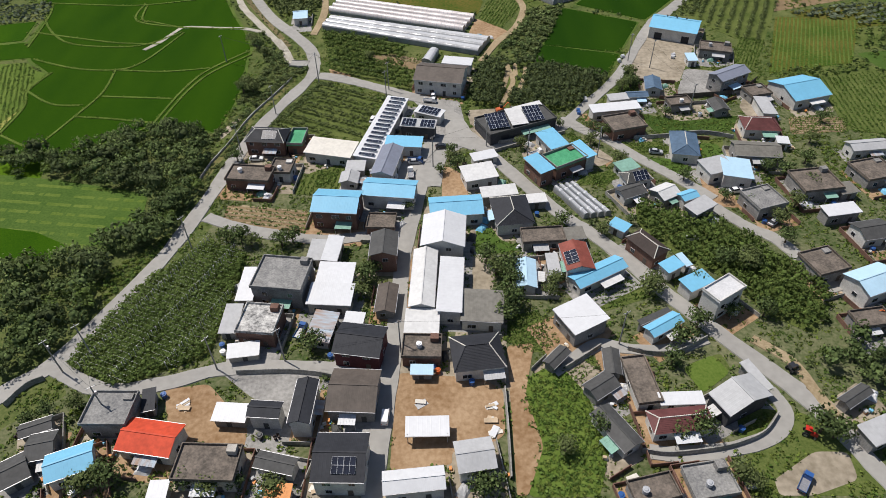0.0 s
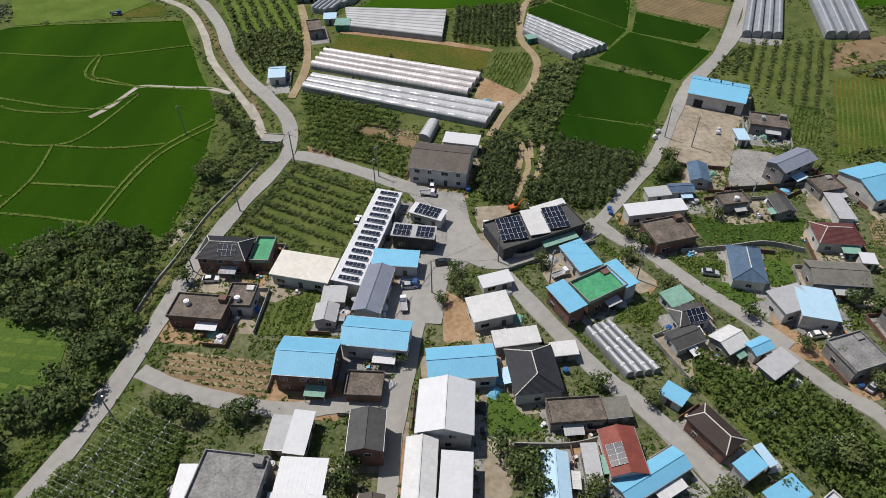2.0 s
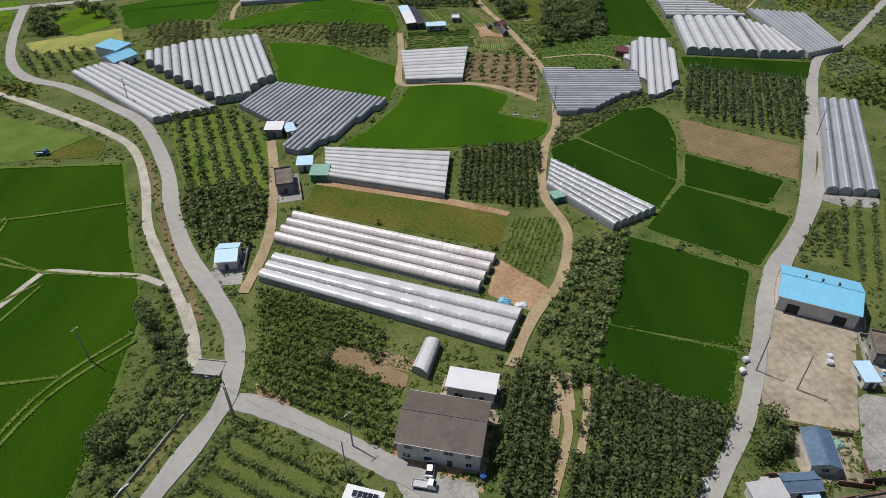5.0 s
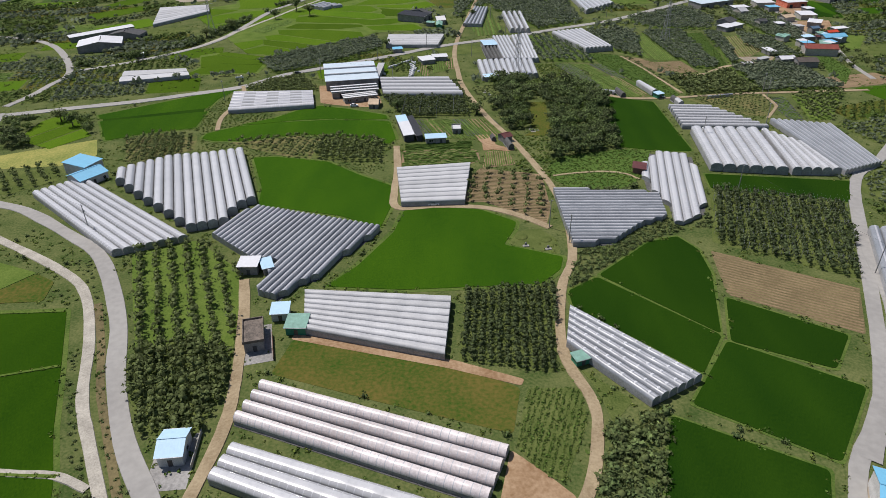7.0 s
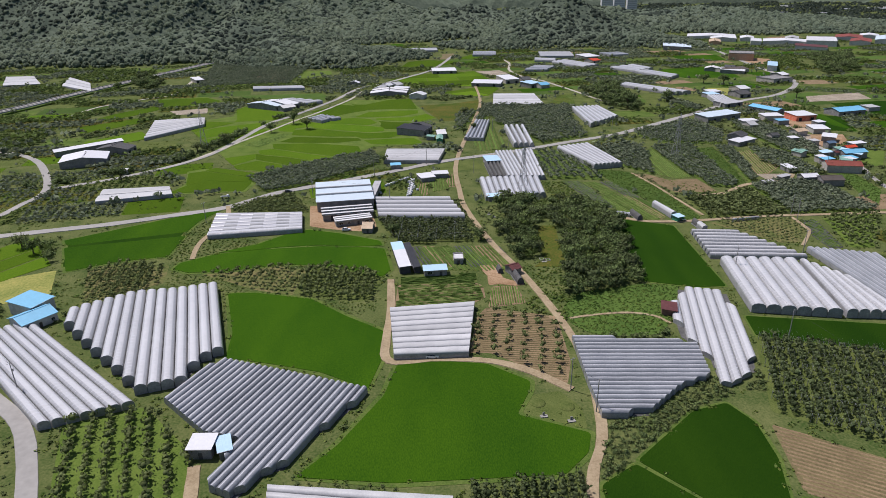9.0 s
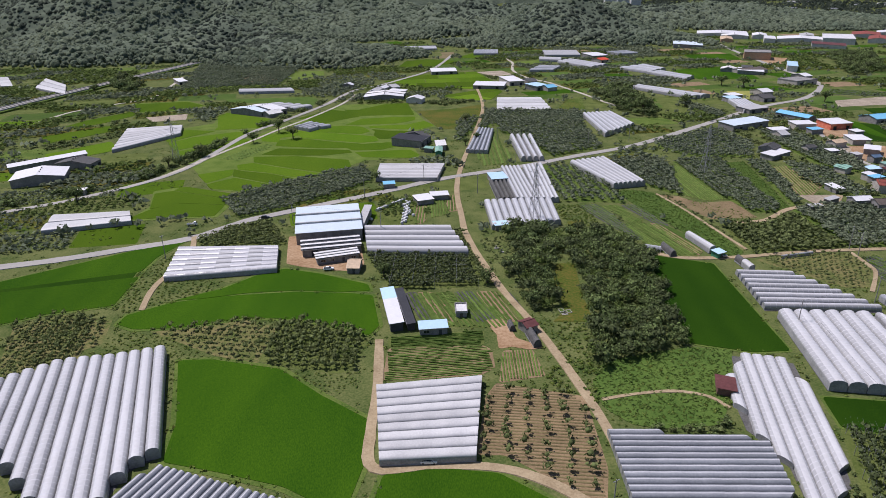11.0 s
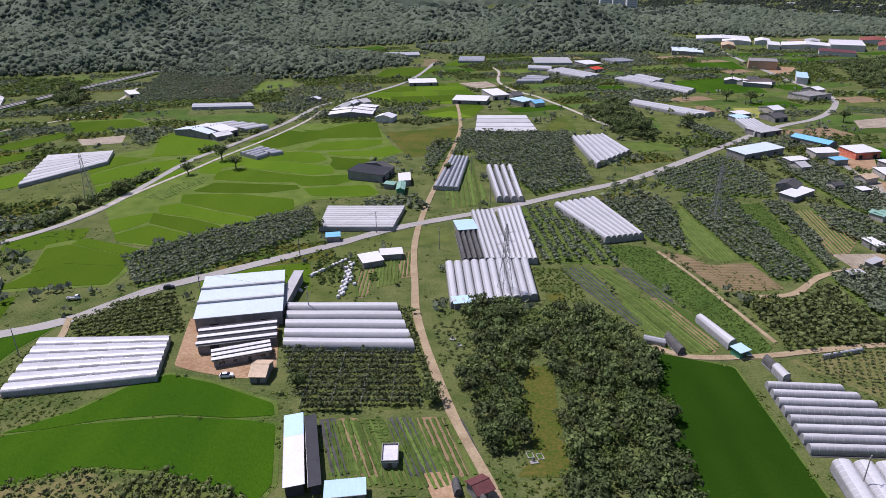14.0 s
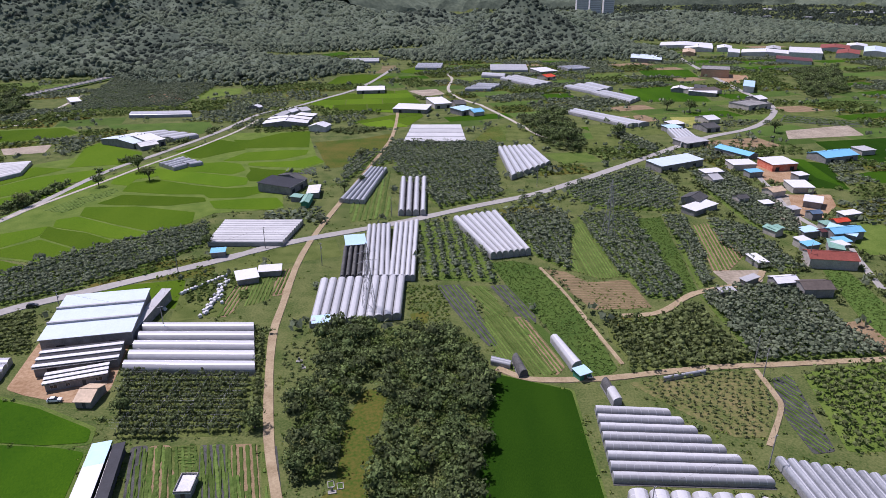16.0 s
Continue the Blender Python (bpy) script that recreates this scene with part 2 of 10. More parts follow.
def part(name, bm, material, parent, label=""):
    """One mesh object under a thing or a part."""
    if isinstance(bm, bmesh.types.BMesh):
        me = bpy.data.meshes.new(name)
        bm.to_mesh(me)
        bm.free()
        me.materials.append(material)
    else:
        me = bm
    ob = new(name, me)
    ob.parent = parent
    if label:
        ob["label"] = label
    return ob


def box(bm, x0, x1, y0, y1, z0, z1, m=None):
    vs = [bm.verts.new((x, y, z)) for z in (z0, z1) for y in (y0, y1) for x in (x0, x1)]
    for f in ((0, 2, 3, 1), (4, 5, 7, 6), (0, 1, 5, 4), (2, 6, 7, 3), (0, 4, 6, 2), (1, 3, 7, 5)):
        bm.faces.new([vs[i] for i in f])
    if m is not None:
        for v in vs:
            v.co = m @ v.co
    return vs


def boxes(*rows):
    bm = bmesh.new()
    for r in rows:
        box(bm, *r)
    return bm


def thing(name, m, label, category, group=""):
    ob = new(name)
    ob.empty_display_size = 0.5
    ob.matrix_world = m
    return tagged(ob, label, category, group)


def inside(px, py, poly):
    """Which of the points lie in the polygon."""
    ok = np.zeros(len(px), bool)
    n = len(poly)
    for i in range(n):
        (x0, y0), (x1, y1) = poly[i], poly[(i + 1) % n]
        if y0 == y1:
            continue
        cross = ((y0 > py) != (y1 > py)) & (px < (x1 - x0) * (py - y0) / (y1 - y0) + x0)
        ok ^= cross
    return ok


def height(x, y):
    """The lie of the land: flat in the valley, wooded ridges and hills beyond it."""
    x, y = np.asarray(x, float), np.asarray(y, float)
    h = np.zeros(np.broadcast(x, y).shape)
    for cx, cy, rx, ry, top in HILLS:
        d = ((x - cx) / rx) ** 2 + ((y - cy) / ry) ** 2
        h = np.maximum(h, top * np.clip(1 - d, 0, None) ** 1.25)
    wob = 26 * np.sin(x / 71.0 + 1.3 * np.sin(y / 83.0)) + 16 * np.sin(x / 29.0 + y / 43.0)
    for wide, crest in RIDGES:
        for (ax, ay, az), (bx, by, bz) in zip(crest, crest[1:]):
            ux, uy = bx - ax, by - ay
            k = np.clip(((x - ax) * ux + (y - ay) * uy) / (ux * ux + uy * uy), 0, 1)
            d = np.hypot(x - ax - k * ux, y - ay - k * uy)
            h = np.maximum(h, (az + k * (bz - az)) * np.clip(1 - (d + wob * np.clip(d / wide, 0, 1)) / wide, 0, 1) ** 1.1)
    rough = np.sin(x / 61.0 + 1.3 * np.sin(y / 83.0)) * np.cos(y / 57.0 + np.sin(x / 97.0))
    spur = np.sin(x / 27.0 + 2.1 * np.sin(y / 61.0)) * np.cos(y / 33.0 + 1.7 * np.sin(x / 49.0))
    return h * (1 + 0.17 * rough + 0.19 * spur)


# width and crest line of each near ridge
RIDGES = [(260, [(-1050, 1500, 130), (-615, 1510, 112), (-463, 1480, 92)]),
          (150, [(-463, 1480, 92), (-362, 1440, 66), (-290, 1400, 38)]),
          (130, [(-463, 1480, 92), (-450, 1400, 45), (-455, 1340, 15)]),
          (128, [(-300, 1390, 26), (-255, 1345, 30), (-200, 1325, 26), (-150, 1305, 8)]),
          (260, [(-800, 2000, 150), (-570, 1950, 96), (-452, 1900, 86), (-375, 1860, 58)]),
          (240, [(-375, 1960, 40), (-315, 2050, 66), (-227, 2100, 72), (-143, 2100, 52), (-65, 2000, 36)]),
          (210, [(-150, 1760, 8), (-84, 1800, 36), (-12, 1800, 46), (71, 1800, 48), (166, 1800, 44), (307, 1950, 42)]),
          (150, [(165, 1530, 12), (182, 1550, 30), (201, 1570, 62), (226, 1580, 72), (252, 1580, 68), (284, 1575, 58), (315, 1565, 42), (375, 1550, 8)]),
          (270, [(307, 1950, 42), (532, 1950, 36), (664, 1950, 41), (786, 1920, 30), (910, 1900, 18), (1030, 1840, 4)])]
# centre, reach and top of each far hill
HILLS = [(-900, 2900, 900, 600, 420), (150, 3500, 800, 600, 300), (1300, 3900, 1300, 700, 330), (2300, 3300, 700, 450, 160), (-300, 2750, 420, 320, 170)]


def ground_sheet():
    xs = np.concatenate([np.linspace(-4200, -1100, 32), np.linspace(-1060, 1300, 120), np.linspace(1350, 4200, 30)])
    ys = np.concatenate([np.linspace(-900, 700, 40), np.linspace(720, 2300, 110), np.linspace(2340, 4300, 50)])
    gx, gy = np.meshgrid(xs, ys)
    v = np.stack([gx, gy, height(gx, gy)], -1).reshape(-1, 3)
    nx, ny = len(xs), len(ys)
    i = (np.arange(ny - 1)[:, None] * nx + np.arange(nx - 1)).ravel()
    tris = np.concatenate([np.stack([i, i + 1, i + nx + 1], 1), np.stack([i, i + nx + 1, i + nx], 1)])
    me = quads_mesh("ground", v, tris, M_GROUND)
    tagged(new("ground", me), "green valley floor rising to wooded hills", "ground", kind="structure")


# ---- foliage ----
def clumps(rng, n, blobs, size, core=True, cores=1):
    """A crown: bent leaf clumps on the skins of a few blobs, over a low core. Gives verts, triangles and rounded normals."""
    vs, ts, ns = [], [], []
    blobs = np.asarray(blobs, float)
    k = rng.integers(0, len(blobs), n)
    d = rng.normal(size=(n, 3))
    d[:, 2] = np.abs(d[:, 2]) * 0.9 - 0.25
    d /= np.linalg.norm(d, axis=1)[:, None]
    c = blobs[k, :3] + d * blobs[k, 3:6] * rng.uniform(0.65, 1.25, (n, 1))
    nrm = d + rng.normal(size=(n, 3)) * 0.42
    nrm /= np.linalg.norm(nrm, axis=1)[:, None]
    a = np.cross(nrm, rng.normal(size=(n, 3)))
    a /= np.linalg.norm(a, axis=1)[:, None]
    b = np.cross(nrm, a)
    s = size * rng.uniform(0.6, 1.25, (n, 1))
    vs.append(np.stack([c - a * s, c - b * s * 0.7 - nrm * s * 0.25, c + a * s, c + b * s * 0.7 - nrm * s * 0.25], 1).reshape(-1, 3))
    soft = d * 0.75 + nrm * 0.45 + np.array([0, 0, 0.30])
    ns.append(np.repeat(soft / np.linalg.norm(soft, axis=1)[:, None], 4, 0))
    i = np.arange(n)[:, None] * 4
    ts.append(np.concatenate([i + np.array([0, 1, 2]), i + np.array([0, 2, 3])]))
    base = 4 * n
    if core:
        t = (1 + 5 ** 0.5) / 2
        ico = np.array([(-1, t, 0), (1, t, 0), (-1, -t, 0), (1, -t, 0), (0, -1, t), (0, 1, t), (0, -1, -t), (0, 1, -t), (t, 0, -1), (t, 0, 1), (-t, 0, -1), (-t, 0, 1)]) / 1.9
        fi = np.array([(0, 11, 5), (0, 5, 1), (0, 1, 7), (0, 7, 10), (0, 10, 11), (1, 5, 9), (5, 11, 4), (11, 10, 2), (10, 7, 6), (7, 1, 8), (3, 9, 4), (3, 4, 2), (3, 2, 6), (3, 6, 8), (3, 8, 9), (4, 9, 5), (2, 4, 11), (6, 2, 10), (8, 6, 7), (9, 8, 1)])
        for bl in blobs[:cores]:
            vs.append(bl[:3] + ico * bl[3:6] * (0.52 if cores > 1 else 0.6))
            ns.append(ico)
            ts.append(fi + base)
            base += 12
    return np.concatenate(vs), np.concatenate(ts), np.concatenate(ns)


def domed(rng, leaves=9, seg=7):
    """A broad forest crown as seen from afar: a lumpy dome with loose leaf clumps on it."""
    vs, ns = [], []
    for r, z in ((0.92, -0.55), (1.0, 0.05), (0.72, 0.55)):
        for k in range(seg):
            a = 6.283 * (k + 0.5 * (z > 0)) / seg
            j = rng.uniform(0.66, 1.28)
            vs.append((math.cos(a) * r * j, math.sin(a) * r * j, z + rng.uniform(-0.16, 0.16)))
            ns.append((math.cos(a) * r, math.sin(a) * r, z * 1.2 + 0.2))
    vs.append((rng.uniform(-0.15, 0.15), rng.uniform(-0.15, 0.15), 0.86))
    ns.append((0, 0, 1))
    ts = []
    for q in (0, seg):
        for k in range(seg):
            k2 = (k + 1) % seg
            ts += [(q + k, q + k2, q + seg + k2), (q + k, q + seg + k2, q + seg + k)]
    ts += [(2 * seg + k, 2 * seg + (k + 1) % seg, 3 * seg) for k in range(seg)]
    v, n = np.array(vs), np.array(ns) + rng.normal(size=(len(ns), 3)) * 0.28
    lv, lt, ln = clumps(rng, leaves, [(0, 0, 0.1, 0.95, 0.95, 0.75)], 0.30, core=False)
    n /= np.linalg.norm(n, axis=1)[:, None]
    return np.concatenate([v, lv]), np.concatenate([np.array(ts), lt + len(v)]), np.concatenate([n, ln])


def crown_blobs(rng, r, h, n):
    out = [(0, 0, h, r * 0.75, r * 0.75, r * 0.7)]
    for i in range(n):
        a = 6.283 * (i + rng.uniform(0, 0.7)) / n
        out.append((math.cos(a) * r * 0.55, math.sin(a) * r * 0.55, h + rng.uniform(-0.3, 0.25) * r, r * rng.uniform(0.42, 0.6), r * rng.uniform(0.42, 0.6), r * rng.uniform(0.4, 0.6)))
    return out


TREE_KINDS = {}
for _k, _r, _h, _nb, _n, _s in (("orchard", 1.0, 1.2, 4, 52, 0.215), ("shrub", 1.0, 0.6, 3, 40, 0.24), ("wood", 1.0, 1.1, 5, 120, 0.155), ("mid", 1.0, 1.15, 2, 19, 0.31), ("far", 1.0, 0.75, 0, 8, 0.54), ("weed", 1.0, 0.30, 0, 8, 0.46)):
    TREE_KINDS[_k] = [clumps(np.random.default_rng(j + 11), _n, crown_blobs(np.random.default_rng(j + 50), _r, _h, _nb), _s, core=_k not in ("weed", "far"), cores=3 if _k == "wood" else 1) for j in range(6)]

TREE_KINDS["crown"] = [domed(np.random.default_rng(j + 90)) for j in range(8)]
TREE_KINDS["far_crown"] = [domed(np.random.default_rng(j + 70), 3, 5) for j in range(8)]


def planting(name, kind, places, sizes, material, label, category, flat=1.0):
    """Many plants of one kind as one joined mesh of kind stuff."""
    if not len(places):
        return None
    rng = np.random.default_rng(len(places))
    vs, ts, ns, base = [], [], [], 0
    for (x, y, z), s in zip(places, sizes):
        v, t, nm = TREE_KINDS[kind][rng.integers(0, 6)]
        a = rng.uniform(0, 6.283)
        c, n = math.cos(a) * s, math.sin(a) * s
        w = np.empty_like(v)
        w[:, 0], w[:, 1], w[:, 2] = v[:, 0] * c - v[:, 1] * n + x, v[:, 0] * n + v[:, 1] * c + y, v[:, 2] * s * flat * rng.uniform(0.85, 1.2) + z
        m = np.empty_like(nm)
        m[:, 0], m[:, 1], m[:, 2] = (nm[:, 0] * c - nm[:, 1] * n) / s, (nm[:, 0] * n + nm[:, 1] * c) / s, nm[:, 2]
        vs.append(w)
        ts.append(t + base)
        ns.append(m)
        base += len(v)
    ob = new(name, quads_mesh(name, np.concatenate(vs), np.concatenate(ts), material, np.concatenate(ns)))
    return tagged(ob, label, category, kind="stuff")


def rows_in(poly, turn, gap, step, jitter=0.15):
    """Places in rows inside a polygon; turn: the rows' heading in degrees."""
    p = np.array(poly)
    c = p.mean(0)
    reach = np.abs(p - c).max() * 1.5
    a = radians(turn)
    u, v = np.array([math.cos(a), math.sin(a)]), np.array([-math.sin(a), math.cos(a)])
    i, j = np.meshgrid(np.arange(-reach, reach, step), np.arange(-reach, reach, gap))
    q = c + i.ravel()[:, None] * u + j.ravel()[:, None] * v
    q = q + RNG.uniform(-1, 1, q.shape) * jitter * step
    return q[inside(q[:, 0], q[:, 1], poly)]


# ---- which ground is taken, by the metre ----
TAKEN = np.zeros((1700, 2000), bool)
X0, Y0 = -700, -100


PAVED = np.zeros((1700, 2000), bool)


def claim(poly, grow=0.0, paved=False):
    p = np.array(poly, float)
    if grow:
        c = p.mean(0)
        p = c + (p - c) * (1 + grow / (np.linalg.norm(p - c, axis=1)[:, None] + 1e-6))
    i0, i1 = int(max(p[:, 0].min() - X0, 0)), int(min(p[:, 0].max() - X0 + 2, 2000))
    j0, j1 = int(max(p[:, 1].min() - Y0, 0)), int(min(p[:, 1].max() - Y0 + 2, 1700))
    if i1 <= i0 or j1 <= j0:
        return
    gx, gy = np.meshgrid(np.arange(i0, i1) + X0 + 0.5, np.arange(j0, j1) + Y0 + 0.5)
    hit = inside(gx.ravel(), gy.ravel(), [tuple(q) for q in p]).reshape(gx.shape)
    TAKEN[j0:j1, i0:i1] |= hit
    if paved:
        PAVED[j0:j1, i0:i1] |= hit


def taken(x, y, grid=TAKEN):
    x, y = np.atleast_1d(x), np.atleast_1d(y)
    i, j = (x - X0).astype(int), (y - Y0).astype(int)
    ok = (i >= 0) & (i < 2000) & (j >= 0) & (j < 1700)
    out = np.zeros(len(x), bool)
    out[ok] = grid[j[ok], i[ok]]
    return out


# ---- the lie of fields and roads ----
LEVEL = [0]


def slab(name, poly, top, material, low=-0.3):
    """A flat sheet of ground with an edge going down into the soil."""
    n = len(poly)
    LEVEL[0] += 1
    top = top + 0.0006 * (LEVEL[0] % 90)
    v = [(x, y, top) for x, y in poly] + [(x, y, low) for x, y in poly]
    area = sum(poly[i][0] * poly[(i + 1) % n][1] - poly[(i + 1) % n][0] * poly[i][1] for i in range(n))
    f = [tuple(range(n)) if area > 0 else tuple(range(n))[::-1]] + [(i, i + n, (i + 1) % n + n, (i + 1) % n) for i in range(n)]
    return new(name, mesh_of(name, v, f, material))


def smooth_line(p, per=5):
    """Catmull-Rom through the points."""
    p = [Vector(q) for q in p]
    out = []
    for i in range(len(p) - 1):
        a, b, c, d = p[max(i - 1, 0)], p[i], p[i + 1], p[min(i + 2, len(p) - 1)]
        for k in range(per):
            t = k / per
            out.append(0.5 * ((2 * b) + (c - a) * t + (2 * a - 5 * b + 4 * c - d) * t * t + (3 * b - a - 3 * c + d) * t ** 3))
    return out + [p[-1]]


def ribbon(name, line, width, top, material, low=-0.3, shift=0.0):
    line = smooth_line(line)
    v, f = [], []
    for i, q in enumerate(line):
        d = (line[min(i + 1, len(line) - 1)] - line[max(i - 1, 0)]).normalized()
        n = Vector((-d.y, d.x))
        w = width * (1 + 0.07 * math.sin(q.x * 0.31 + q.y * 0.17) + 0.05 * math.sin(q.x * 0.93 - q.y * 0.71))
        for s, z in ((-0.5 * w - 0.25, low), (-0.5 * w, top), (0.5 * w, top), (0.5 * w + 0.25, low)):
            e = q + n * (s + shift)
            v.append((e.x, e.y, z))
    for i in range(len(line) - 1):
        for k in range(3):
            a = i * 4 + k
            f.append((a + 1, a, a + 4, a + 5))
    return new(name, mesh_of(name, v, f, material))


def road(name, line, width, surface, label, raised=0.0):
    LEVEL[0] += 1
    m = dict(concrete=M_ROAD, gravel=M_GRAVEL, earth=M_EARTH)[surface]
    ob = ribbon(name, line, width, raised + 0.24 + 0.0021 * (LEVEL[0] % 40), m)
    for p, q in zip(line, line[1:]):
        p, q = Vector(p), Vector(q)
        n = (q - p).normalized() * (width / 2 + 0.4)
        claim([(p.x - n.y, p.y + n.x), (p.x + n.y, p.y - n.x), (q.x + n.y, q.y - n.x), (q.x - n.y, q.y + n.x)], 0.0, True)
    tagged(ob, label, name, kind="structure")


def bund(line):
    """A narrow grassy dyke between two paddies."""
    LEVEL[0] += 1
    ob = ribbon("bund", line, 0.85, 0.36 + 0.002 * (LEVEL[0] % 30), M_SWARD)
    tagged(ob, "narrow grassy dyke between two rice paddies", "bund", kind="structure")
    pts = np.array([(q.x, q.y) for q in smooth_line(line, 12)])
    q = np.repeat(pts, 2, 0) + RNG.uniform(-0.6, 0.6, (2 * len(pts), 2))
    planting("dyke_grass", "weed", [(x, y, 0.25) for x, y in q], RNG.uniform(0.3, 0.6, len(q)), M_WEED, "tufts of grass on a paddy dyke", "grass", 0.6)


def inset(poly, d):
    """The polygon drawn in by d metres."""
    n = len(poly)
    area = sum(poly[i][0] * poly[(i + 1) % n][1] - poly[(i + 1) % n][0] * poly[i][1] for i in range(n))
    s = 1 if area > 0 else -1
    out = []
    for i in range(n):
        a, b, c = Vector(poly[i - 1]), Vector(poly[i]), Vector(poly[(i + 1) % n])
        u, w = (b - a).normalized(), (c - b).normalized()
        nn = (Vector((-u.y, u.x)) + Vector((-w.y, w.x))) * s
        if nn.length > 1e-6:
            b = b + nn.normalized() * d
        out.append((b.x, b.y))
    return out


def soft_outline(poly, per=4):
    """The corners rounded, so that no field is cut with a ruler."""
    n = len(poly)
    out = []
    for i in range(n):
        a, b, c = Vector(poly[i - 1]), Vector(poly[i]), Vector(poly[(i + 1) % n])
        r = min((a - b).length, (c - b).length, 5) * 0.3
        p, q = b + (a - b).normalized() * r, b + (c - b).normalized() * r
        for k in range(per + 1):
            t = k / per
            e = p * (1 - t) ** 2 + b * 2 * t * (1 - t) + q * t * t
            out.append((e.x, e.y))
    return out


def clip(poly, window):
    """The part of a polygon inside a convex window."""
    out = list(poly)
    n = len(window)
    area = sum(window[i][0] * window[(i + 1) % n][1] - window[(i + 1) % n][0] * window[i][1] for i in range(n))
    if area < 0:
        window = window[::-1]
    for i in range(n):
        (ax, ay), (bx, by) = window[i], window[(i + 1) % n]
        src, out = out, []
        for k in range(len(src)):
            p, q = src[k - 1], src[k]
            sp = (bx - ax) * (p[1] - ay) - (by - ay) * (p[0] - ax)
            sq = (bx - ax) * (q[1] - ay) - (by - ay) * (q[0] - ax)
            if (sp >= 0) != (sq >= 0):
                t = sp / (sp - sq)
                out.append((p[0] + t * (q[0] - p[0]), p[1] + t * (q[1] - p[1])))
            if sq >= 0:
                out.append(q)
        if not out:
            return []
    return out


def plot(kind, poly, turn=0, gap=3.0, step=2.5, size=1.2, bright=0, dark=0, soil=0, pale=0, yellow=0, rows=0, trellis=0, mix=0, swaths=0):
    """A piece of farmland or yard, with what grows on it."""
    if kind == "rice":
        if bright != 1:
            tagged(slab("bund_grass", soft_outline(inset(poly, -2.2)), 0.03, M_BUND), "grassy bund round a rice paddy", "ground", kind="structure")
        ob = slab("rice_paddy", soft_outline(inset(poly, -0.9 if bright == 1 else -1.1 if bright == 0 else -0.8 if bright == 3 else -0.6)), 0.15, (M_RICE, M_RICE2, M_RICE1, M_RICE0)[bright])
        tagged(ob, "flooded paddy of dense %s green rice" % ("bright" if bright else "deep"), "rice paddy", kind="structure")
    elif kind in ("lawn", "meadow", "dry", "dirt", "yard"):
        m = dict(lawn=M_LAWN, meadow=M_MEADOW, dry=M_YELLOW if yellow else M_DRY, dirt=M_PALE if pale else M_DIRT, yard=M_YARD)[kind]
        words = dict(lawn="patch of rough mown grass", meadow="mixed green and yellow grass field", dry="dry stubble field with faint rows", dirt="yard of bare trodden earth", yard="worn grey concrete yard")
        top = dict(yard=0.10, dirt=0.07).get(kind, 0.03)
        tagged(slab(kind + "_field" if kind in ("meadow", "dry") else kind, soft_outline(poly), top, m), words[kind], "field" if kind in ("meadow", "dry") else "ground", kind="structure")
        if rows:
            furrows(poly, turn, 1.6, M_SOIL if soil else M_BUND)
    elif kind == "bunds":
        tagged(slab("bund_grass", soft_outline(poly), 0.05, M_SWARD), "grassy bunds round the rice terraces", "ground", kind="structure")
    elif kind == "grass":
        tagged(slab("grass_field", soft_outline(poly), 0.09, M_MEADOW if pale else M_SWARD if bright else M_GRASS), "field of lush green grass", "field", kind="structure")
        if swaths:
            strips("mown_swaths", poly, turn, 4.2, 2.0, 0.10, M_SWARD, "flat swaths of mown grass", "grass", 0.12)
        if rows:
            q = rows_in(poly, turn, 1.5, 1.5, 0.6)
            planting("fodder_grass", "weed", [(x, y, 0.02) for x, y in q], RNG.uniform(0.5, 1.0, len(q)), M_CROP, "thick low fodder grass", "grass", 0.5)
    elif kind == "mulch":
        tagged(slab("mulched_plot", soft_outline(poly), 0.05, M_MULCH), "vegetable plot under dark mulch film", "field", kind="structure")
        strips("crop_rows", poly, turn, gap, gap * 0.4, 0.30, M_CROP, "leafy vegetable rows on dark mulch", "crop rows", 0.3)
    elif kind == "hamlet":
        tagged(slab("village_ground", soft_outline(poly), 0.012, M_VILLAGE), "trodden earth and weeds between the village houses", "ground", kind="structure")
        return
    elif kind == "crop":
        tagged(slab("garden_soil", soft_outline(poly), 0.04, M_SOIL if soil else (M_YELLOW if pale else M_LAWN)), "tilled vegetable plot", "field", kind="structure")
        crop_rows(poly, turn, gap, M_GRASS if dark else None)
        if soil and np.mean([p[1] for p in poly]) < 380:
            strips("seed_ridges", poly, turn, gap, gap * 0.55, 0.16, M_EARTH, "raised ridges of bare garden soil", "crop rows")
    elif kind == "paddies":
        tagged(slab("bund_grass", poly, 0.05, M_LAWN), "grassy bunds round the rice terraces", "ground", kind="structure")
        p = np.array(poly)
        c0, reach = p.mean(0), np.abs(p - p.mean(0)).max() * 1.6
        a = radians(turn)
        u, w = Vector((math.cos(a), math.sin(a))), Vector((-math.sin(a), math.cos(a)))
        o = Vector(c0)
        j = -reach
        rng = random.Random(int(c0[0] + c0[1]))
        while j < reach:
            dj = step * rng.uniform(0.6, 1.4)
            i = -reach + rng.uniform(0, gap)
            bend = rng.uniform(-0.25, 0.25)
            while i < reach:
                di = gap * rng.uniform(0.5, 1.5)
                cell = [o + u * (i + 0.5) + w * (j + bend * 4), o + u * (i + di - 0.5) + w * (j - bend * 4), o + u * (i + di - 0.5 + 4 * bend) + w * (j + dj - 0.9), o + u * (i + 0.5 + 4 * bend) + w * (j + dj - 0.9)]
                q = clip(poly, [(e.x, e.y) for e in cell])
                i += di
                if len(q) > 2:
                    ob = slab("rice_paddy", q, 0.12, M_RICE2)
                    tagged(ob, "bright green rice terrace between grassy bunds", "rice paddy", kind="structure")
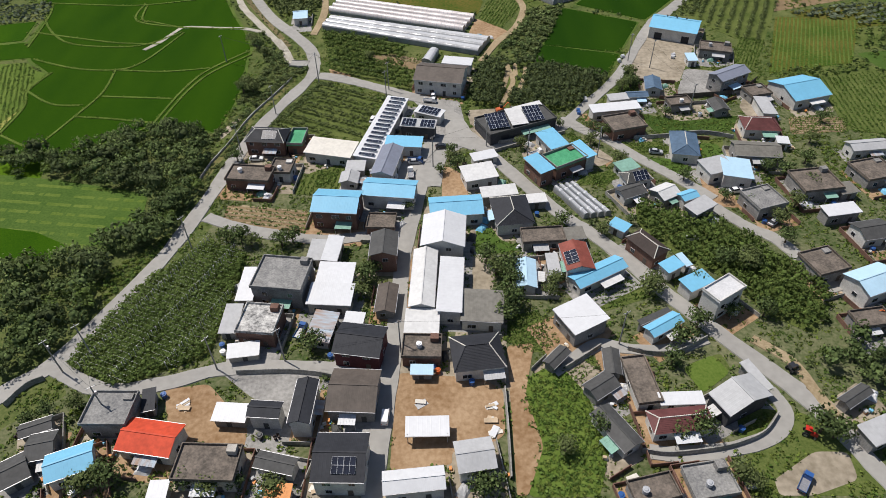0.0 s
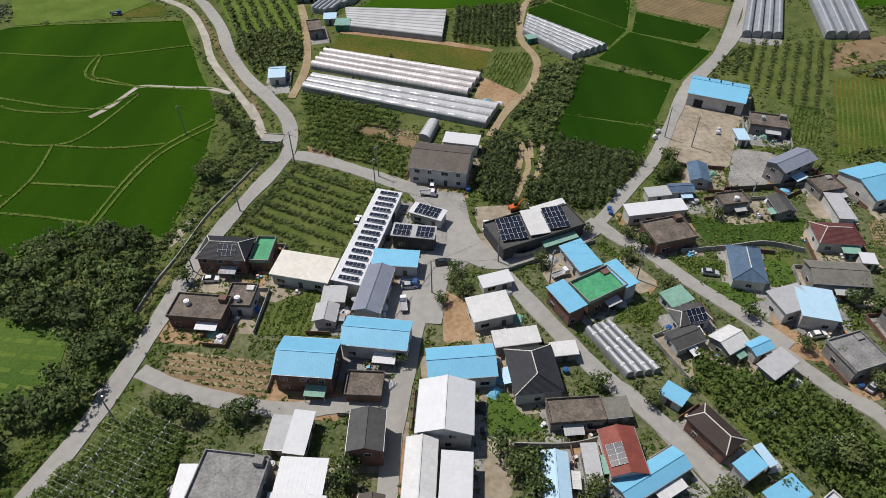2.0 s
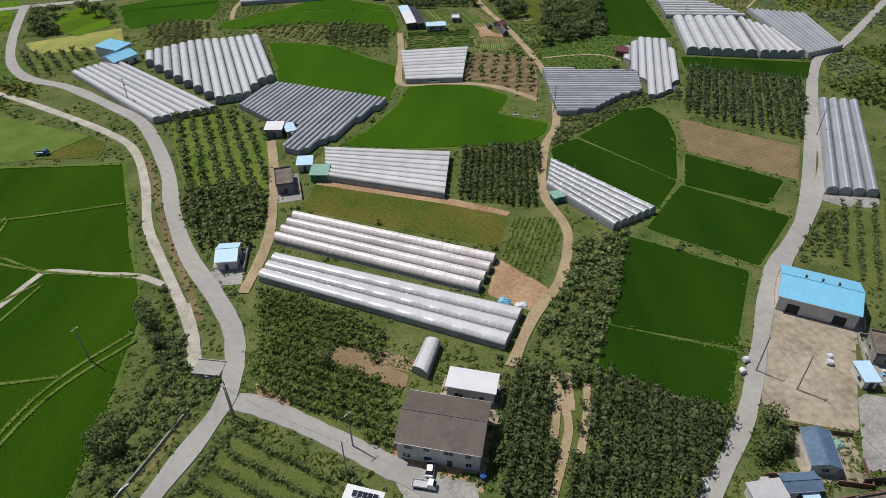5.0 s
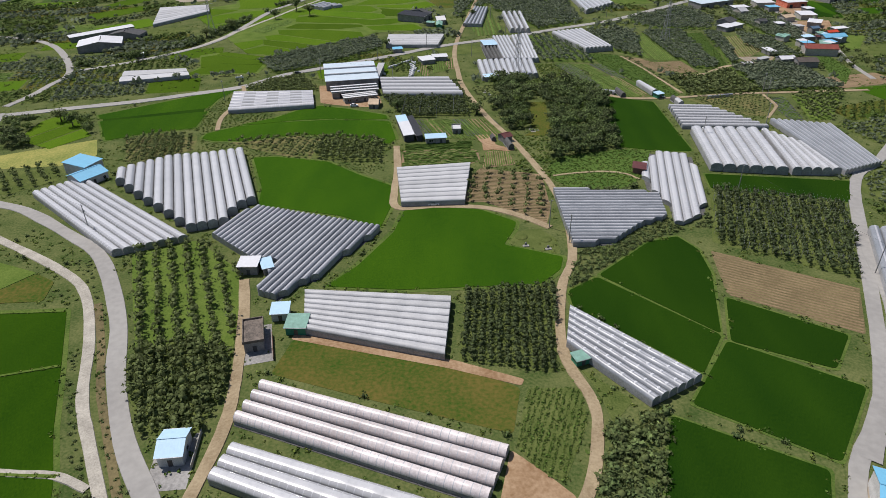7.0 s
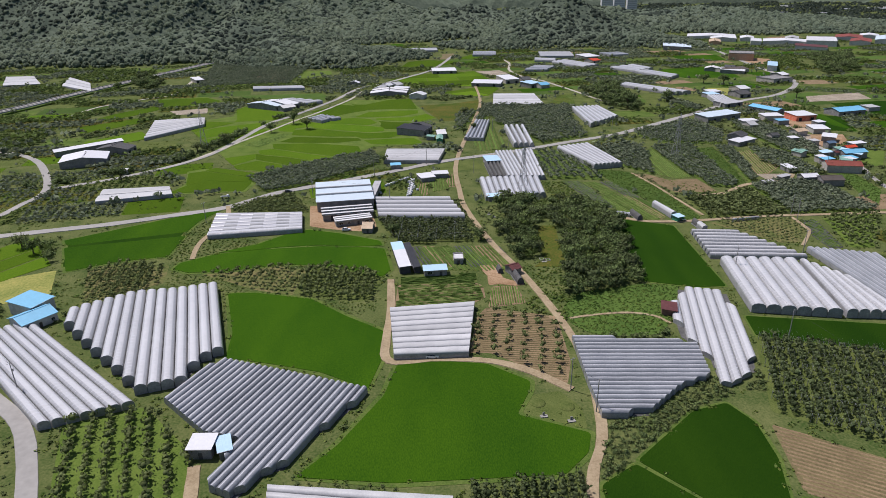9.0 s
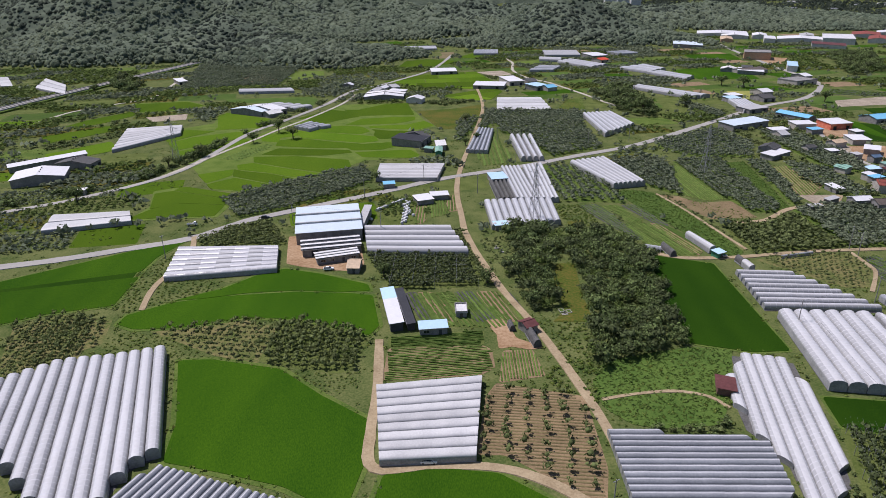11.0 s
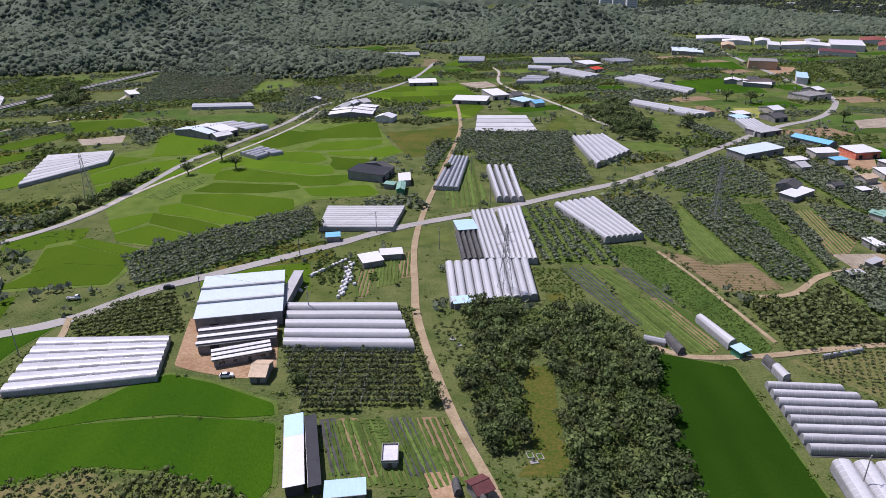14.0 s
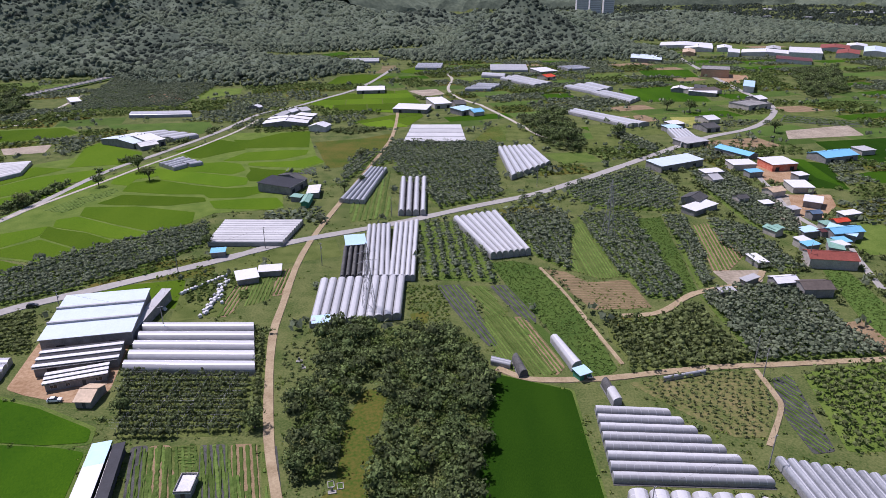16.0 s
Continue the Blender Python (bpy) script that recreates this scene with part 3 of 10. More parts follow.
            j += dj
    elif kind == "orchard":
        tagged(slab("orchard_ground", soft_outline(poly), 0.02, M_SOIL if soil else (M_MIX if mix else M_BUND if pale or np.mean([p[1] for p in poly]) > 570 else M_SWARD if bright else M_LAWN)), "grassy orchard floor", "field", kind="structure")
        q = rows_in(poly, turn, gap, step)
        q = q[~taken(q[:, 0], q[:, 1], PAVED)]
        planting("orchard_trees", "orchard" if np.mean([p[1] for p in poly]) < 300 else "mid", [(x, y, 0.0) for x, y in q], RNG.uniform(0.75, 1.2, len(q)) * size * (1.4 if poly[0][1] > 570 else 1.15 if poly[0][1] > 430 else 1.0), M_HAZE_LEAF if np.mean([p[1] for p in poly]) > 570 else (M_LEAF, M_LEAFD, M_VINE)[dark], "rows of leafy fruit trees", "orchard", 0.7 if poly[0][1] > 570 else 1.0)
        if soil:
            furrows(poly, turn + 90, 1.3, M_DRY)
        if trellis:
            trellis_posts(poly, turn, gap)
    elif kind == "vineyard":
        tagged(slab("vineyard_ground", soft_outline(poly), 0.02, M_LAWN), "grassy vineyard floor", "field", kind="structure")
        q = rows_in(poly, turn, 1.2, 1.1, 0.45)
        planting("vines", "shrub", [(x, y, 0.7) for x, y in q], RNG.uniform(0.8, 1.2, len(q)) * 1.15, M_VINE, "dense vines trained under wires", "vineyard", 0.7)
        trellis_posts(poly, turn, gap)
    elif kind == "wood":
        q = rows_in(poly, 23, gap, gap, 0.45)
        q = q[~taken(q[:, 0], q[:, 1])]
        # mostly broadleaf, with pines and a few pale young crowns among them
        pick = RNG.uniform(0, 1, len(q)) + 0.35 * np.array([noise.noise((x / 14.0, y / 14.0, 4.0)) for x, y in q])
        for sel, m, k in ((pick < 0.22, M_LEAFD, 1.1), ((pick >= 0.22) & (pick < 0.84), M_WOODL, 1.0), (pick >= 0.84, M_VINE, 0.8)):
            planting("woodland", "wood", [(x, y, -0.2) for x, y in q[sel]], RNG.uniform(0.6, 1.4, sel.sum()) * size * k, m, "dense thicket of mixed green trees", "woodland")
    elif kind == "scrub":
        q = rows_in(poly, 31, gap * 0.8, gap * 0.8, 0.6)
        q = q[~taken(q[:, 0], q[:, 1])]
        for m, cut in ((M_WEED if bright else M_WOODL, q[0::2]), (M_CROP if bright else M_LEAF, q[1::2])):
            planting("scrub", "shrub", [(x, y, -0.1) for x, y in cut], RNG.uniform(0.45, 1.35, len(cut)) * size, m, "tangled green scrub and weeds", "scrub", 0.7)
    if kind != "lawn":
        claim(poly)


def strips(name, poly, turn, gap, width, tall, material, label, category, wave=0.1):
    """Low raised rows across a plot, as one joined mesh."""
    p = np.array(poly)
    c = p.mean(0)
    reach = np.abs(p - c).max() * 1.5
    a = radians(turn)
    u, w = np.array([math.cos(a), math.sin(a)]), np.array([-math.sin(a), math.cos(a)])
    vs, ts, base = [], [], 0
    for off in np.arange(-reach, reach, gap):
        s = np.arange(-reach, reach, 1.4)
        line = c + s[:, None] * u + off * w
        ok = inside(line[:, 0], line[:, 1], poly) & ~taken(line[:, 0], line[:, 1], PAVED)
        i = 0
        while i < len(s):
            if not ok[i]:
                i += 1
                continue
            j = i
            while j + 1 < len(s) and ok[j + 1]:
                j += 1
            seg = line[i:j + 1]
            if len(seg) > 1:
                m = len(seg)
                wd = width * RNG.uniform(1 - wave, 1 + wave, (m, 1))
                ht = tall * RNG.uniform(1 - 3 * wave, 1 + 3 * wave, m)
                ring = []
                for k, hh in ((-0.5, -0.05), (-0.28, 1), (0.28, 1), (0.5, -0.05)):
                    e = seg + w * k * wd
                    ring.append(np.column_stack([e, ht * hh + 0.05]))
                vs.append(np.stack(ring, 1).reshape(-1, 3))
                b = base + np.arange(m - 1)[:, None] * 4
                for k in range(3):
                    ts.append(np.concatenate([b + np.array([k + 1, k, k + 4]), b + np.array([k + 1, k + 4, k + 5])]))
                base += m * 4
            i = j + 1
    if vs:
        tagged(new(name, quads_mesh(name, np.concatenate(vs), np.concatenate(ts), material)), label, category, kind="stuff")


def furrows(poly, turn, gap, material):
    strips("furrows", poly, turn, gap, gap * 0.5, 0.10, material, "low ridges of dry crop rows", "crop rows")


def crop_rows(poly, turn, gap, leaf=None):
    if np.mean([p[1] for p in poly]) < 380:
        q = rows_in(poly, turn, gap, 0.85, 0.3)
        q = q[~taken(q[:, 0], q[:, 1], PAVED)]
        planting("crop_rows", "weed", [(x, y, 0.0) for x, y in q], RNG.uniform(0.35, 0.75, len(q)), M_CROP, "leafy green vegetable rows", "crop rows", 0.9)
        return
    strips("crop_rows", poly, turn, gap, gap * 0.62, 0.22, leaf or M_CROP, "leafy green vegetable rows", "crop rows", 0.28)


def trellis_posts(poly, turn, gap):
    q = rows_in(poly, turn, gap * 0.45, 9.0, 0.02)
    vs, fs = [], []
    for x, y in q:
        b = len(vs)
        for z in (0, 3.0):
            vs += [(x - 0.06, y - 0.06, z), (x + 0.06, y - 0.06, z), (x + 0.06, y + 0.06, z), (x - 0.06, y + 0.06, z)]
        fs += [(b, b + 1, b + 5, b + 4), (b + 1, b + 2, b + 6, b + 5), (b + 2, b + 3, b + 7, b + 6), (b + 3, b, b + 4, b + 7), (b + 4, b + 5, b + 6, b + 7)]
    a = radians(turn)
    u = Vector((math.cos(a), math.sin(a), 0))
    for x, y in q:
        b = len(vs)
        o = Vector((x, y, 2.95))
        n = Vector((-u.y, u.x, 0)) * 0.007
        for e in (o - u * 4.5 - n, o - u * 4.5 + n, o + u * 4.5 + n, o + u * 4.5 - n):
            vs.append(tuple(e))
        fs.append((b, b + 1, b + 2, b + 3))
        b = len(vs)
        n, w = u * 0.006, Vector((-u.y, u.x, 0)) * gap * 0.32
        for e in (o - w - n, o - w + n, o + w + n, o + w - n):
            vs.append(tuple(e + Vector((0, 0, 0.02))))
        fs.append((b, b + 1, b + 2, b + 3))
    tagged(new("trellis", mesh_of("trellis", vs, fs, M_STEEL)), "steel posts and wires over the vines", "trellis", kind="stuff")


# ---- greenhouses ----
def arch(l0, l1, r0, r1, h, low, seg=9):
    """Verts and faces of one tunnel between its left and right foot lines; low: how high the upright sides go."""
    prof = [(0.0, 0.0)] + [(0.5 - 0.5 * math.cos(math.pi * k / seg), low + (1 - low) * math.sin(math.pi * k / seg)) for k in range(seg + 1)] + [(1.0, 0.0)]
    length = ((l1 - l0).length + (r1 - r0).length) / 2
    bays = max(2, int(length / 2.0)) if l0.y < 520 else max(2, int(length / 6))
    # a narrow hoop between every two sheets of film
    cuts = sorted([i / bays for i in range(bays + 1)] + [(i + 0.10) / bays for i in range(bays)]) if l0.y < 520 else [i / bays for i in range(bays + 1)]
    steps = len(cuts)
    v, f = [], []
    m = len(prof)
    for i, t in enumerate(cuts):
        a, b = l0.lerp(l1, t), r0.lerp(r1, t)
        sag = 1 + 0.010 * math.sin(i * 0.85 + l0.x) + (0.006 if i % 4 < 2 else 0.0)
        for x, z in prof:
            q = a.lerp(b, x)
            v.append(Vector((q.x, q.y, h * z * sag)))
    for i in range(steps - 1):
        for k in range(m - 1):
            a = i * m + k
            f.append((a, a + 1, a + m + 1, a + m))
    return v, f, m, steps


VENT = []


def vent_mesh():
    """A low round vent cap of pale film."""
    if not VENT:
        bm = bmesh.new()
        bmesh.ops.create_cone(bm, cap_ends=True, segments=10, radius1=0.68, radius2=0.3, depth=0.42)
        me = bpy.data.meshes.new("roof_vent")
        bm.to_mesh(me)
        bm.free()
        me.materials.append(paint("white"))
        VENT.append(me)
    return VENT[0]


def tunnel_block(kind, poly, turn, bays, h, apart=0):
    """Side-by-side tunnels of one direction and many lengths, that fill a crooked plot."""
    a = radians(turn)
    u, w = Vector((math.cos(a), math.sin(a), 0)), Vector((-math.sin(a), math.cos(a), 0))
    pts = [Vector((x, y, 0)) for x, y in poly]
    lo, hi = min(p.dot(w) for p in pts), max(p.dot(w) for p in pts)
    spans = []
    for i in range(bays):
        ends = []
        # square ends on free tunnels, ends that follow the plot on joined ones
        for k in ((0.5, 0.5) if apart else (0.12, 0.88)):
            s = lo + (hi - lo) * (i + k) / bays
            hits = []
            for p, q in zip(pts, pts[1:] + pts[:1]):
                da, db = p.dot(w) - s, q.dot(w) - s
                if da * db < 0:
                    hits.append(p.lerp(q, da / (da - db)).dot(u))
            ends.append((min(hits), max(hits)) if len(hits) > 1 else (0, 0))
        if not apart:
            # the ends slant no more than the bay is wide
            mid, reach = [(ends[0][k] + ends[1][k]) / 2 for k in (0, 1)], 0.5 * (hi - lo) / bays
            ends = [tuple(min(max(e[k], mid[k] - reach), mid[k] + reach) for k in (0, 1)) for e in ends]
        if min(e[1] - e[0] for e in ends) > 3:
            s0, s1 = lo + (hi - lo) * i / bays, lo + (hi - lo) * (i + 1) / bays
            spans.append([u * e + w * r for e, r in ((ends[0][0], s0), (ends[0][1], s0), (ends[1][1], s1), (ends[1][0], s1))])
    greenhouse(kind, poly, 0, h, apart=0 if apart == 3 else apart, spans=spans)


def greenhouse(kind, quad, bays, h, pink=0, apart=0, vents=0, spans=None):
    """A block of tunnels; the quad's first edge runs along them."""
    if spans:
        c = Vector((0, 0, 0))
        for q in quad:
            c += Vector((q[0], q[1], 0)) / len(quad)
    else:
        spans, c = [], None
    if c is None:
        p0, p1, p2, p3 = [Vector((x, y, 0)) for x, y in quad]
        c = (p0 + p1 + p2 + p3) / 4
        spans = [[p0.lerp(p3, i / bays), p1.lerp(p2, i / bays), p1.lerp(p2, (i + 1) / bays), p0.lerp(p3, (i + 1) / bays)] for i in range(bays)]
    film = dict(film=M_PINK if pink else M_FILM, net=M_NET, shade=M_SHADE, black=M_GAP)[kind]
    words = dict(film="long plastic-film tunnel greenhouse with arched bays", net="low growing house under white netting", shade="greenhouse block under grey shading film", black="storage tunnel under black shading cloth")
    house_ob = thing("greenhouse", Matrix.Translation(c), words[kind], "greenhouse")
    back = house_ob.matrix_world.inverted()
    gap = 0.06 * apart + 0.05 if apart else (0.03 if kind == "film" else 0.05)
    low = dict(film=0.40 if apart or pink else 0.66, net=0.72, shade=0.64, black=0.2)[kind]
    for bay, (q0, q1, q2, q3) in enumerate(spans):
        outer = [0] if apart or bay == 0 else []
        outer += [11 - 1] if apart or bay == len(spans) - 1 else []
        a0, a1 = q0.lerp(q3, 0.5), q1.lerp(q2, 0.5)
        v, f, m, steps = arch(q0.lerp(q3, gap), q1.lerp(q2, gap), q0.lerp(q3, 1 - gap), q1.lerp(q2, 1 - gap), h, low)
        v = [back @ q for q in v]
        me = mesh_of("tunnel", v, f, film, True)
        me.materials.append(M_SIDE)
        me.materials.append(M_HOOP)
        # pale crown strip over darker flanks: light on the curve put into colour
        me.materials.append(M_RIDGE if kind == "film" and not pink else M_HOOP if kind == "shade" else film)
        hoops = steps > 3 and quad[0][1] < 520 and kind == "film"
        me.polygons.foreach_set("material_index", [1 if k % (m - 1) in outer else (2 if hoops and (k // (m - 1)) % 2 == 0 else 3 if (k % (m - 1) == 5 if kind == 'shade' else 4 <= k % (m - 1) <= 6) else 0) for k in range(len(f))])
        tunnel = part("tunnel", me, None, house_ob)
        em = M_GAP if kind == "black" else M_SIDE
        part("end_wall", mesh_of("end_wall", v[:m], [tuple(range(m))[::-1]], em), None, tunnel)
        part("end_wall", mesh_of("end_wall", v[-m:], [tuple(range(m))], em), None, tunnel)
        if vents:
            along = int((a1 - a0).length / 4.0)
            for k in range(along):
                q = back @ a0.lerp(a1, (k + 0.5) / along)
                ob = new("roof_vent", vent_mesh())
                ob.parent = house_ob
                ob.location = (q.x, q.y, h * 0.99)
    claim(quad, 1.0)
    # dark sheet stands for the shade in the gaps between tunnels
    tagged(slab("gutter_strip", quad, 0.06, M_GAP), "dark sheet standing for shade between tunnels", "ground", kind="structure")
    return house_ob


# ---- houses ----
ROOF_WORDS = dict(concrete_roof="grey concrete", stained_roof="stained concrete", brown_roof="weathered brown concrete", white_roof="white painted", green_deck="green waterproofed", off_white="dull white sheet-metal")
WALL_WORDS = dict(white="white", plaster="cream plaster", grey="grey concrete", brick="brown brick", maroon="maroon", charcoal="dark panel", green="green", red_wall="red", tan="tan")


def ribbed_slope(bm, x0, x1, e0, e1, pitch=0.75, rib=0.009, thick=0.12):
    """A roof slope from the eave line (y, z) e0 to the ridge line e1, with standing ribs running up it."""
    n = max(2, round((x1 - x0) / pitch))
    st = (x1 - x0) / n
    prof = []
    for i in range(n):
        a = x0 + i * st
        prof += [(a, 0), (a + st * 0.72, 0), (a + st * 0.8, rib), (a + st * 0.92, rib)]
    prof.append((x1, 0))
    lo = [bm.verts.new((x, e0[0], e0[1] + z)) for x, z in prof]
    hi = [bm.verts.new((x, e1[0], e1[1] + z)) for x, z in prof]
    for i in range(len(prof) - 1):
        bm.faces.new((lo[i], lo[i + 1], hi[i + 1], hi[i]) if e0[0] < e1[0] else (lo[i + 1], lo[i], hi[i], hi[i + 1]))
    b = [bm.verts.new((x, y, z - thick)) for x, (y, z) in ((x0, e0), (x1, e0), (x1, e1), (x0, e1))]
    bm.faces.new(b[::-1])
    bm.faces.new((b[0], b[1], lo[-1], lo[0]))
    bm.faces.new((b[2], b[3], hi[0], hi[-1]))
    bm.faces.new((b[3], b[0], lo[0], hi[0]))
    bm.faces.new((b[1], b[2], hi[-1], lo[-1]))


def window_part(x, y, z, w, h, ax, parent):
    """A framed pane on a wall facing along -y or +y (ax 0) or x (ax 1)."""
    s = 0.04
    if ax == 0:
        o = math.copysign(1, y)
        fr = boxes((x - w / 2 - 0.07, x + w / 2 + 0.07, min(y, y + o * 0.06), max(y, y + o * 0.06), z - 0.07, z + h + 0.07))
        gl = boxes((x - w / 2, x - 0.03, min(y, y + o * 0.09), max(y, y + o * 0.09), z, z + h), (x + 0.03, x + w / 2, min(y, y + o * 0.09), max(y, y + o * 0.09), z, z + h))
    else:
        o = math.copysign(1, x)
        fr = boxes((min(x, x + o * 0.06), max(x, x + o * 0.06), y - w / 2 - 0.07, y + w / 2 + 0.07, z - 0.07, z + h + 0.07))
        gl = boxes((min(x, x + o * 0.09), max(x, x + o * 0.09), y - w / 2, y - 0.03, z, z + h), (min(x, x + o * 0.09), max(x, x + o * 0.09), y + 0.03, y + w / 2, z, z + h))
    f = part("window", fr, paint("white"), parent, "white-framed window")
    part("pane", gl, M_DARK, f)


def solar_panel(w, d):
    """Mesh of one framed module lying flat, its cells in a dark sheet over a pale frame."""
    key = "solar_%.1f_%.1f" % (w, d)
    if key not in SOLAR:
        fr = bpy.data.meshes.new("panel_frame")
        bm = boxes((-w / 2, w / 2, -d / 2, d / 2, 0, 0.04))
        bm.to_mesh(fr)
        bm.free()
        fr.materials.append(paint("white"))
        cell = bpy.data.meshes.new("cell_sheet")
        bm = bmesh.new()
        box(bm, -w / 2 + 0.03, w / 2 - 0.03, -d / 2 + 0.03, d / 2 - 0.03, 0.04, 0.055)
        bm.to_mesh(cell)
        bm.free()
        cell.materials.append(M_SOLAR)
        SOLAR[key] = (fr, cell)
    return SOLAR[key]


SOLAR = {}
HOUSES = []


def solar_array(parent_m, nx, ny, w=1.15, d=2.0):
    """A rack of modules as one thing on a roof."""
    arr = thing("solar_array", parent_m, "rack of dark solar panels in pale frames", "solar panels", "solar panels on the roofs")
    fr, cell = solar_panel(w, d)
    for i in range(nx):
        for j in range(ny):
            p = new("panel", fr)
            p.parent = arr
            p.location = ((i - (nx - 1) / 2) * (w + 0.02), (j - (ny - 1) / 2) * (d + 0.02), 0.02)
            c = new("cell_sheet", cell)
            c.parent = p
    return arr


def solar_rack(x, y, turn, nx, ny, z, base):
    """A tilted solar array on steel posts above a roof."""
    m = pose(x, y, z, 7, 0, turn)
    arr = solar_array(m, nx, ny)
    for i in (-1, 1):
        for j in (-1, 0, 1):
            p = Vector((i * (nx * 1.17 / 2 - 0.4), j * (ny * 2.02 / 2 - 0.4), 0.0))
            foot = m.inverted() @ Vector(((m @ p).x, (m @ p).y, base))
            bm = bmesh.new()
            rod(bm, foot, p, 0.05, 0.05, 6)
            part("post", bm, M_STEEL, arr, "steel post")


def house(kind, roof, wall, cx, cy, w, d, turn, h, solar=0, open_sided=0, ribs=0, strips=0):
    """A building: w along its ridge, d across, h to the eaves."""
    rng = random.Random(int(cx * 31 + cy * 17))
    storeys = 2 if h >= 5.4 and kind != "shed" else 1
    big = w * d > 260
    word = {"flat": "flat-roofed house", "gable": "gabled house" if not big else "gabled warehouse", "hip": "hipped house", "shed": "lean-to shed"}[kind]
    name = {"flat": "house", "gable": "warehouse" if big else "house", "hip": "house", "shed": "shed"}[kind]
    label = "%s with %s walls and a %s roof" % (word, WALL_WORDS[wall], ROOF_WORDS.get(roof, roof.replace("_", " ") + (" tile" if kind == "hip" else " sheet-metal")))
    m = pose(cx, cy, 0, 0, 0, turn)
    t = thing(name, m, label, "shed" if kind == "shed" else name)
    rm, wm = paint(roof), paint("w_" + wall)
    corners = [m @ Vector((sx * w / 2, sy * d / 2, 0)) for sx, sy in ((-1, -1), (1, -1), (1, 1), (-1, 1))]
    claim([(p.x, p.y) for p in corners], 0.7)
    HOUSES.append((kind, m, w, d, cx, cy))
    over = 0.45 if kind != "flat" else 0.0
    hw, hd = w / 2 - over, d / 2 - over
    rise = dict(gable=min(2.2, d * 0.16), hip=min(2.6, d * 0.24), shed=max(0.25, d * 0.045), flat=0.0)[kind]
    top = h - 0.12
    if open_sided:
        for sx in (-1, 1):
            for sy in (-1, 1):
                part("post", boxes((sx * hw - 0.1, sx * hw + 0.1, sy * hd - 0.1, sy * hd + 0.1, 0, h + 0.1)), M_STEEL, t, "steel post")
        part("back_wall", boxes((-hw, hw, hd - 0.25, hd - 0.1, 0, h - 0.1)), wm, t)
    else:
        # four walls, 0.2 thick, the gable ends or the higher side rising under the roof
        bm = boxes((-hw, hw, -hd, -hd + 0.2, -0.1, top))
        part("wall", bm, wm, t)
        part("wall", boxes((-hw, hw, hd - 0.2, hd, -0.1, top + (rise * 0.93 if kind == "shed" else 0))), wm, t)
        for sx in (-1, 1):
            bm = bmesh.new()
            x0, x1 = sorted((sx * hw, sx * (hw - 0.2)))
            if kind == "gable":
                outline = [(-hd + 0.2, -0.1), (hd - 0.2, -0.1), (hd - 0.2, top), (0, top + rise * 0.9), (-hd + 0.2, top)]
            elif kind == "shed":
                outline = [(-hd + 0.2, -0.1), (hd - 0.2, -0.1), (hd - 0.2, top + rise * 0.9), (-hd + 0.2, top)]
            else:
                outline = [(-hd + 0.2, -0.1), (hd - 0.2, -0.1), (hd - 0.2, top), (-hd + 0.2, top)]
            a = [bm.verts.new((x0, y, z)) for y, z in outline]
            b = [bm.verts.new((x1, y, z)) for y, z in outline]
            bm.faces.new(a[::-1])
            bm.faces.new(b)
            for i in range(len(a)):
                j = (i + 1) % len(a)
                bm.faces.new((a[i], a[j], b[j], b[i]))
            part("wall", bm, wm, t)
        if big:
            for x in (-0.28 * w, 0.28 * w):
                part("door", boxes((x - 1.5, x + 1.5, -hd - 0.06, -hd, -0.05, 2.9)), paint("charcoal"), t, "wide dark sliding door")
            for i in range(3 if kind == "gable" else 0):
                part("ridge_vent", boxes(((i - 1) * 0.2 * w - 0.25, (i - 1) * 0.2 * w + 0.25, 0.5, 1.0, h + rise - 0.3, h + rise + 0.6)), paint("slate"), t, "dark roof ventilator")
        for s in range(storeys if cy < 560 and not big else 0):
            z = 1.0 + s * 2.9
            nwin = min(4, max(1, int(w / 4.2)))
            for i in range(nwin):
                x = -hw + (i + 0.5) * 2 * hw / nwin + rng.uniform(-0.3, 0.3)
                if s == 0 and i == nwin // 2:
                    dr = part("door", boxes((x - 0.55, x + 0.55, -hd - 0.06, -hd, -0.05, 2.05)), paint("slate") if rng.random() < 0.5 else paint("brown"), t, "plain entrance door")
                    if cy < 150:
                        part("handle", boxes((x + 0.38, x + 0.44, -hd - 0.12, -hd - 0.06, 0.95, 1.1)), M_STEEL, dr)
                elif z + 1.1 < top:
                    window_part(x, -hd, z, rng.choice((1.2, 1.6, 2.0)), 1.1, 0, t)
            if z + 1.0 < top and d > 5 and cy < 300:
                window_part(-hw, rng.uniform(-0.2, 0.2) * d, z, 1.3, 1.0, 1, t)
                window_part(hw, rng.uniform(-0.2, 0.2) * d, z, 1.3, 1.0, 1, t)
    a, b = w / 2, d / 2
    if kind != "shed" and cy < 260 and w > 5 and rng.random() < 0.6:
        x0 = rng.uniform(-0.3, 0.1) * w
        x1, zt, dp = x0 + rng.uniform(0.3, 0.45) * w, min(2.9, h - 0.7), rng.uniform(1.8, 2.8)
        bm = bmesh.new()
        ribbed_slope(bm, x0, x1, (-hd - dp, zt - 0.35), (-hd, zt), 0.6, 0.03, 0.05)
        aw = part("awning", bm, paint(rng.choice(("pale_blue", "white", "pale_grey", "grey", "pale_green", "rust"))), t, "sloping sheet awning over the porch")
        for x in (x0 + 0.1, x1 - 0.1):
            part("post", boxes((x - 0.05, x + 0.05, -hd - dp + 0.1, -hd - dp + 0.2, 0, zt - 0.38)), M_STEEL, aw)
    if kind == "gable":
        bm = bmesh.new()
        ribbed_slope(bm, -a, a, (-b, h - 0.1), (-0.01, h + rise))
